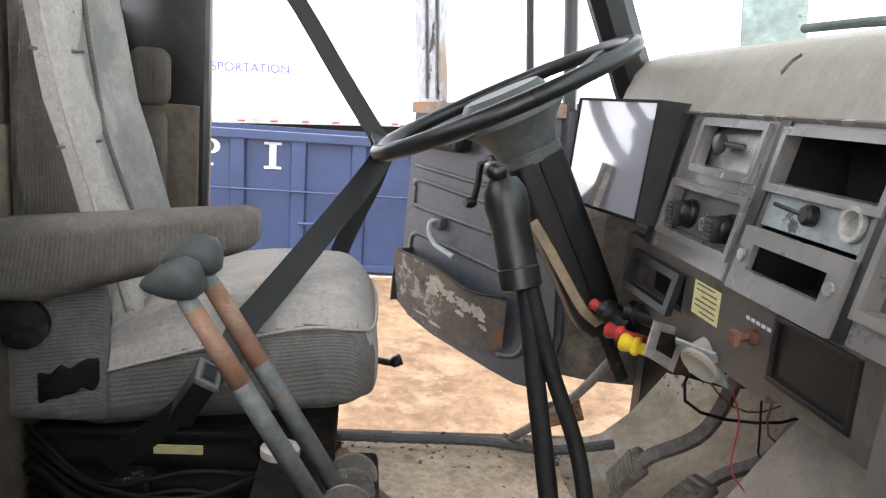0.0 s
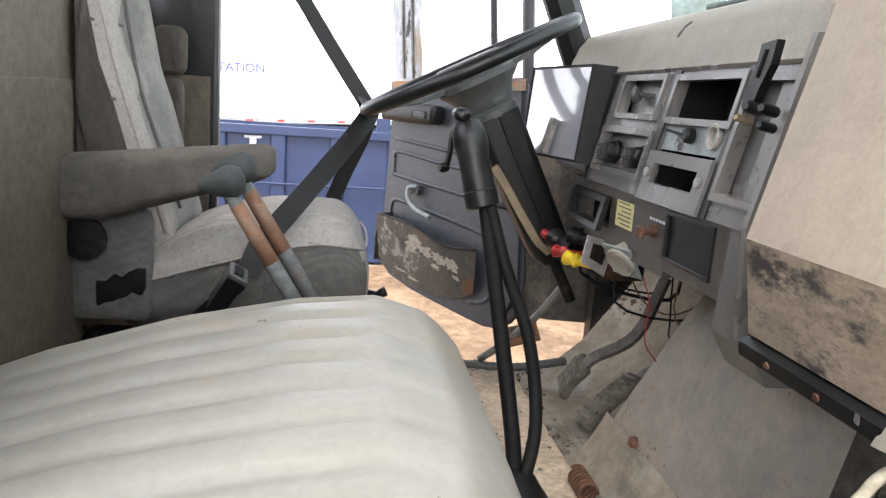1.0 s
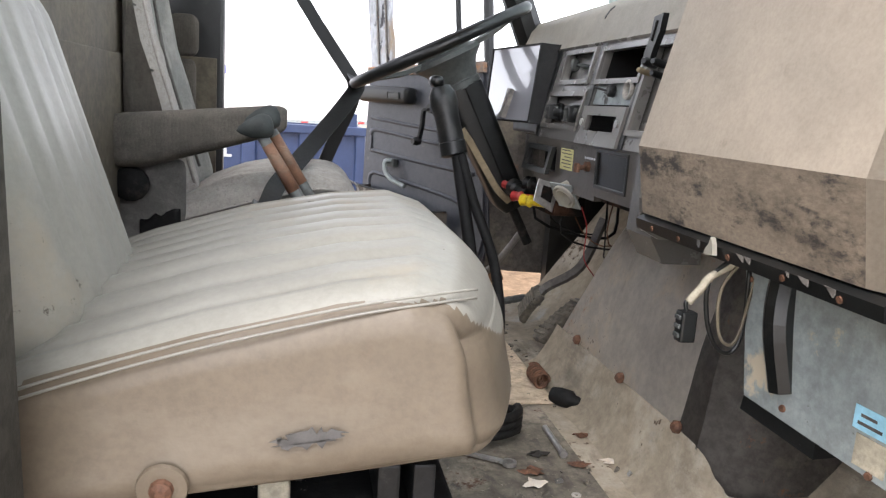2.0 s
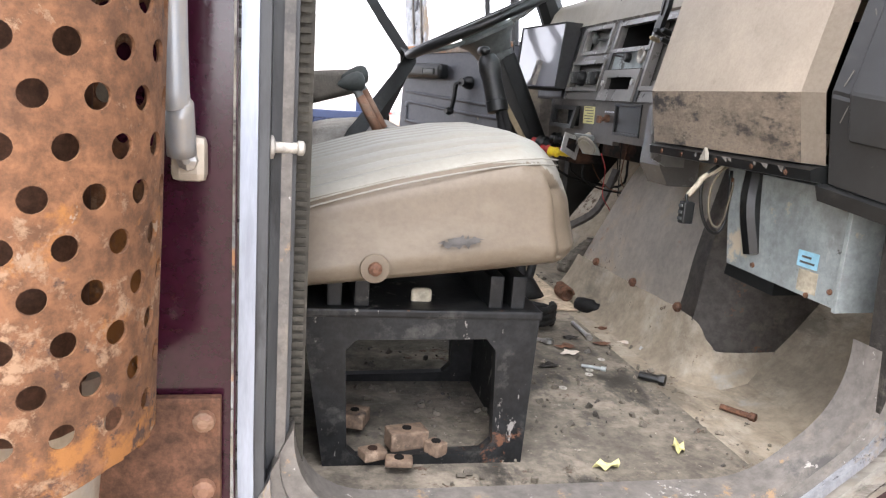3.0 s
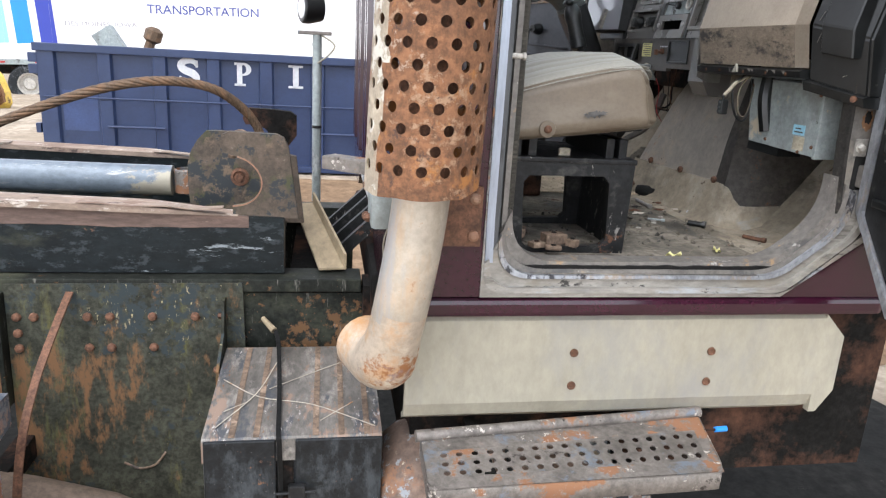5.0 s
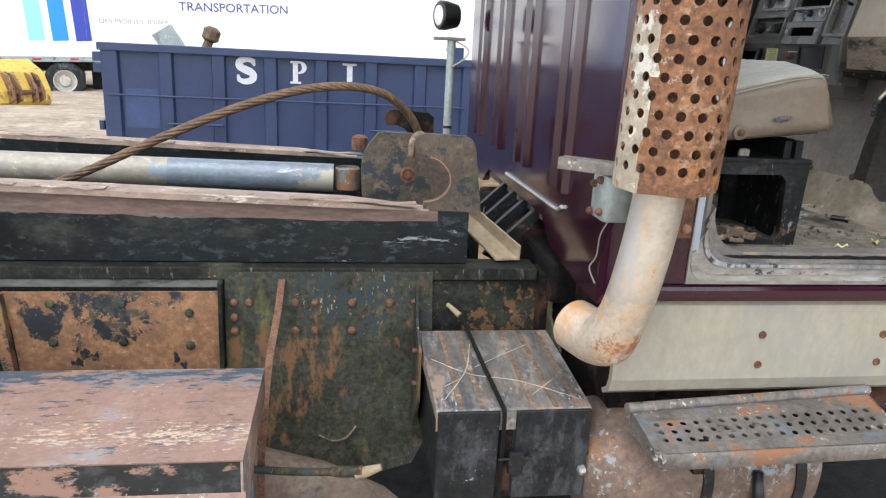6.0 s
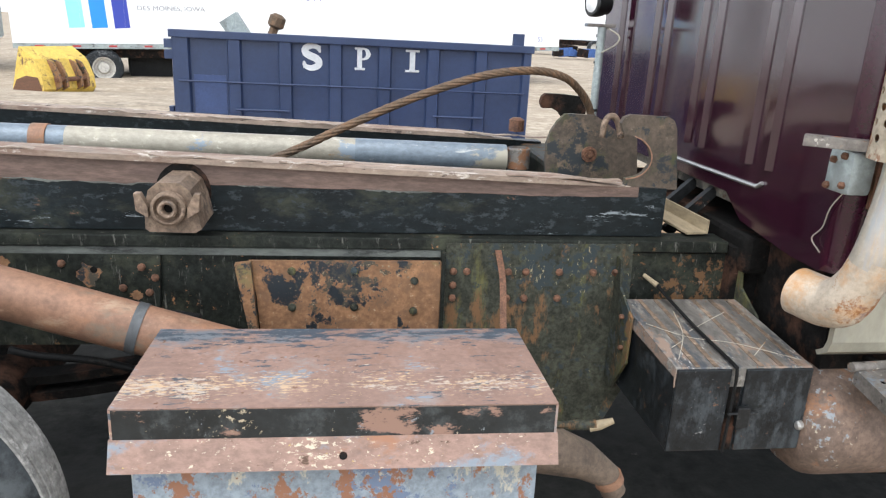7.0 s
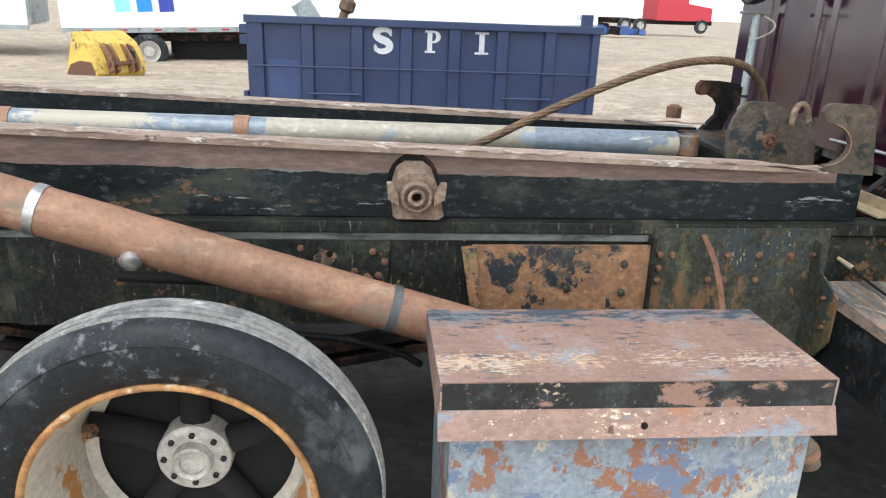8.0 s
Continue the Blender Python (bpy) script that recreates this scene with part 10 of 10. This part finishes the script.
    for z in (1.3, 1.52, 1.64):
        bm = B()
        lathe(bm, [(0.021, 0), (0.021, 0.012)], Matrix.Translation((-0.62, 1.712, z)), 14)
        part("tie", bm, M["black"], w)
    bm = B()
    tube(bm, curve([(-0.61, 1.70, 1.69), (-0.55, 1.66, 1.65), (-0.57, 1.64, 1.61), (-0.62, 1.69, 1.57)], 5), 0.004, 6)
    part("cord", bm, M["cream"], w, smooth=True)


settle("yard", 0.925)
build_hoist()
settle()


def build_tool_box():
    t = thing("tool_box", (-1.78, -0.1, 0.2), "large steel tool box with flaking red, blue and black paint", "tool box")
    x0, x1, y0, y1, z = -2.265, -1.297, -0.36, 0.105, 0.862
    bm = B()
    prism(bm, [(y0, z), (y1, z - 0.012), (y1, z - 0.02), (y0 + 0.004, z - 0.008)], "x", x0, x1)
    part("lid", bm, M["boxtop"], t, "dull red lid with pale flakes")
    bm = B()
    box(bm, (x0, y0 + 0.001, z - 0.075), (x1, y0 + 0.006, z - 0.004), 0.001)
    part("lid_front", bm, M["boxblk"], t, "black painted lid edge")
    bm = B()
    prism(bm, [(y0, z - 0.073), (y0 - 0.028, z - 0.138), (y0 - 0.022, z - 0.14), (y0 + 0.006, z - 0.073)], "x", x0 - 0.004, x1 + 0.004)
    lip = part("drip_lip", bm, M["boxlip"], t, "flaking drip lip")
    bm = B()
    lathe(bm, [(0.009, 0), (0.007, 0.001)], axis((-1.775, y0 - 0.018, z - 0.11), (0, -1, 0.4)), 10)
    part("hole", bm, M["dark"], lip)
    for s in (x0, x1 - 0.005):
        bm = B()
        prism(bm, [(y0, z - 0.004), (y1, z - 0.016), (y1, z - 0.09), (y0 - 0.026, z - 0.138), (y0, z - 0.073)], "x", s, s + 0.005)
        part("lid_side", bm, M["boxtop"], t)
    bm = B()
    box(bm, (x0 + 0.03, y0 + 0.02, 0.22), (x1 - 0.03, y1 - 0.01, z - 0.06), 0.006)
    part("body", bm, M["boxside"], t, "flaking blue-grey painted body")
    for x in (x0 + 0.12, x1 - 0.16):
        bm = B()
        box(bm, (x, y1 - 0.02, 0.45), (x + 0.05, 0.56, 0.52), 0.004)
        part("mount", bm, M["dark"], t)


settle("yard", 0.925)
build_tool_box()
settle()


def build_side_tube():
    t = thing("diagonal_tube", (-3.0, 0.25, 1.0), "thick rusty brown tube with clamp bands", "tube")
    a, b = Vector((-4.3, 0.235, 1.385)), Vector((-2.1, 0.235, 0.72))
    bm = B()
    tube(bm, [a, b], 0.072, 24)
    part("tube", bm, M["tubeR"], t, smooth=True, angle=40)
    d = (b - a).normalized()
    for x, mt, lb in ((-2.36, "channel", "dull grey band clamp"), (-3.36, "brightmetal", "bright band clamp")):
        c = a + d * ((x - a.x) / d.x)
        bm = B()
        tube(bm, [c - d * 0.014, c + d * 0.014], 0.0755, 24)
        part("clamp", bm, M[mt], t, lb, smooth=True, angle=40)
    c = a + d * ((-3.1 - a.x) / d.x)
    bm = B()
    lathe(bm, [(0.03, 0), (0.032, 0.02), (0.02, 0.03)], axis(c + Vector((0, -0.055, -0.045)), (0, -1, -0.6)), 12)
    part("cap", bm, M["brightmetal"], t, smooth=True, angle=40)
    # air line slung below the tube
    s = thing("air_line", (-2.3, 0.3, 0.85), "dark rubber air line slung under the tube", "hose")
    bm = B()
    tube(bm, curve([PLACE[0].inverted() @ Vector(p) for p in ((-2.737, 0.3, 0.705), (-2.657, 0.3, 0.685), (-2.526, 0.3, 0.671), (-2.427, 0.3, 0.648), (-2.326, 0.3, 0.614), (-2.258, 0.3, 0.574))], 4), 0.012, 8)
    part("hose", bm, M["rubber"], s, smooth=True)
    # brake chamber and hose by the tool box
    s = thing("brake_chamber", (-1.15, 0.25, 0.5), "rusty brake chamber with a pale hose end", "brake part")
    bm = B()
    tube(bm, [(-1.536, 0.278, 0.455), (-1.361, 0.282, 0.414), (-1.161, 0.286, 0.366), (-0.991, 0.291, 0.304), (-0.901, 0.294, 0.24), (-0.871, 0.297, 0.175)], [0.1, 0.1, 0.088, 0.064, 0.045, 0.042], 20)
    part("body", bm, M["chamber"], s, smooth=True, angle=40)
    bm = B()
    tube(bm, [(-0.901, 0.294, 0.24), (-0.889, 0.295, 0.214)], [0.05, 0.05], 16)
    part("flange", bm, M["tubeR"], s, "rusty collar", smooth=True, angle=40)
    bm = B()
    tube(bm, curve([(-1.5, 0.12, 0.57), (-1.25, 0.1, 0.55), (-1.1, 0.09, 0.55), (-1.04, 0.08, 0.555)], 4), [0.011] * 8 + [0.016] * 5, 10)
    part("hose", bm, M["mossy"], s, smooth=True)
    bm = B()
    tube(bm, [(-1.06, 0.08, 0.545), (-1.03, 0.078, 0.555), (-0.99, 0.075, 0.57)], [0.013, 0.015, 0.009], 12)
    part("hose_end", bm, M["timber"], s, "pale frayed hose end")


settle("yard", 0.925)
build_side_tube()
settle()


def build_wheel(cx, y_out, name="rear_wheel"):
    t = thing(name, (cx, y_out + 0.14, 0.07), "worn truck wheel with a rust edged cream rim", "wheel", "rear wheels")
    zc, size = 0.557, 0.951
    for yo in (y_out,):
        m = Matrix.Translation((cx, yo, zc)) @ pose(0, 0, 0, 90) @ Matrix.Scale(size, 4)
        bm = B()
        lathe(bm, [(0.348, 0.0), (0.356, 0.012), (0.368, 0.014), (0.371, 0.018), (0.395, 0.024), (0.435, 0.027), (0.452, 0.024), (0.455, 0.028), (0.462, 0.026), (0.485, 0.014), (0.498, -0.004), (0.503, -0.018)], m, 72, False)
        part("sidewall", bm, M["tyre"], t, smooth=True, angle=50)
        bm = B()
        # crowned tread with narrow grooves
        prof = [(0.503, -0.018)]
        for y, r in ((-0.028, 0.508), (-0.05, 0.511), (-0.074, 0.512), (-0.098, 0.509), (-0.122, 0.502), (-0.146, 0.490)):
            prof += [(r, y + 0.009), (r, y - 0.008), (r - 0.007, y - 0.0095), (r - 0.007, y - 0.0125)]
        prof += [(0.474, -0.17), (0.452, -0.2), (0.42, -0.24), (0.348, -0.27)]
        lathe(bm, prof, m, 84, False)
        for k, f in enumerate(bm.faces):
            f.material_index = 1 if (k // 84) % 4 in (2, 3) or k // 84 > 24 else 0
        part("tread", bm, (M["tread"], M["tyre"]), t, "dusty grey worn tread", smooth=True, angle=25)
        bm = B()
        lathe(bm, [(0.349, -0.004), (0.353, 0.008), (0.347, 0.015), (0.338, 0.014), (0.333, 0.006)], m, 64, False)
        part("rim_edge", bm, M["rimedge"], t, "orange rusty rim edge", smooth=True)
        bm = B()
        lathe(bm, [(0.333, 0.006), (0.322, -0.02), (0.310, -0.10), (0.302, -0.2), (0.295, -0.26), (0.265, -0.275)], m, 64, False)
        part("rim", bm, M["rim"], t, "cream rim with rust runs", smooth=True, angle=40)
    m = Matrix.Translation((cx, y_out, zc)) @ pose(0, 0, 0, 90) @ Matrix.Scale(size, 4)
    # drum and spokes near-black: shade of the deep wheel recess, as colour
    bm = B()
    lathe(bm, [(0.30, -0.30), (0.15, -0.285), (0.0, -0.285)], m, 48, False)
    part("brake_drum", bm, M["void"], t, "brake drum behind the spokes, blackened for the recess's shade", smooth=True, angle=40)
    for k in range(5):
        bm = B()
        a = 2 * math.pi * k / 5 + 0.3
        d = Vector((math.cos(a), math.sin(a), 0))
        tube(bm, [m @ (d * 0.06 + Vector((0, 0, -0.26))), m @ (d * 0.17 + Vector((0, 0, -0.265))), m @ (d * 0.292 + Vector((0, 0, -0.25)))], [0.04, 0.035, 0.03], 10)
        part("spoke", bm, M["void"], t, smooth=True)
    bm = B()
    lathe(bm, [(0.10, -0.30), (0.10, -0.225), (0.097, -0.217), (0.09, -0.213), (0.054, -0.21), (0.05, -0.185), (0.044, -0.18), (0.034, -0.186), (0.032, -0.194), (0.0, -0.194)], m, 36, False)
    hub = part("hub", bm, M["hub"], t, "dusty pale hub with a round cap", smooth=True, angle=35)
    for k in range(8):
        a = 2 * math.pi * k / 8
        bm = B()
        lathe(bm, [(0.009, 0), (0.009, 0.008), (0.004, 0.01)], m @ Matrix.Translation((0.078 * math.cos(a), 0.073 * math.sin(a), -0.214)), 6)
        part("stud", bm, M["steelblk"], hub)
    for k in range(5):
        a = 2 * math.pi * k / 5 + 0.3
        bm = B()
        lathe(bm, [(0.02, 0), (0.02, 0.02), (0.011, 0.04)], m @ Matrix.Translation((0.272 * math.cos(a), 0.272 * math.sin(a), -0.235)), 6)
        part("wheel_nut", bm, M["plate"], t)
    return t


w1 = build_wheel(-2.867, -0.36)
copy_thing(w1, Matrix.Translation((-2.867 - 1.36, -0.22, 0.07)))
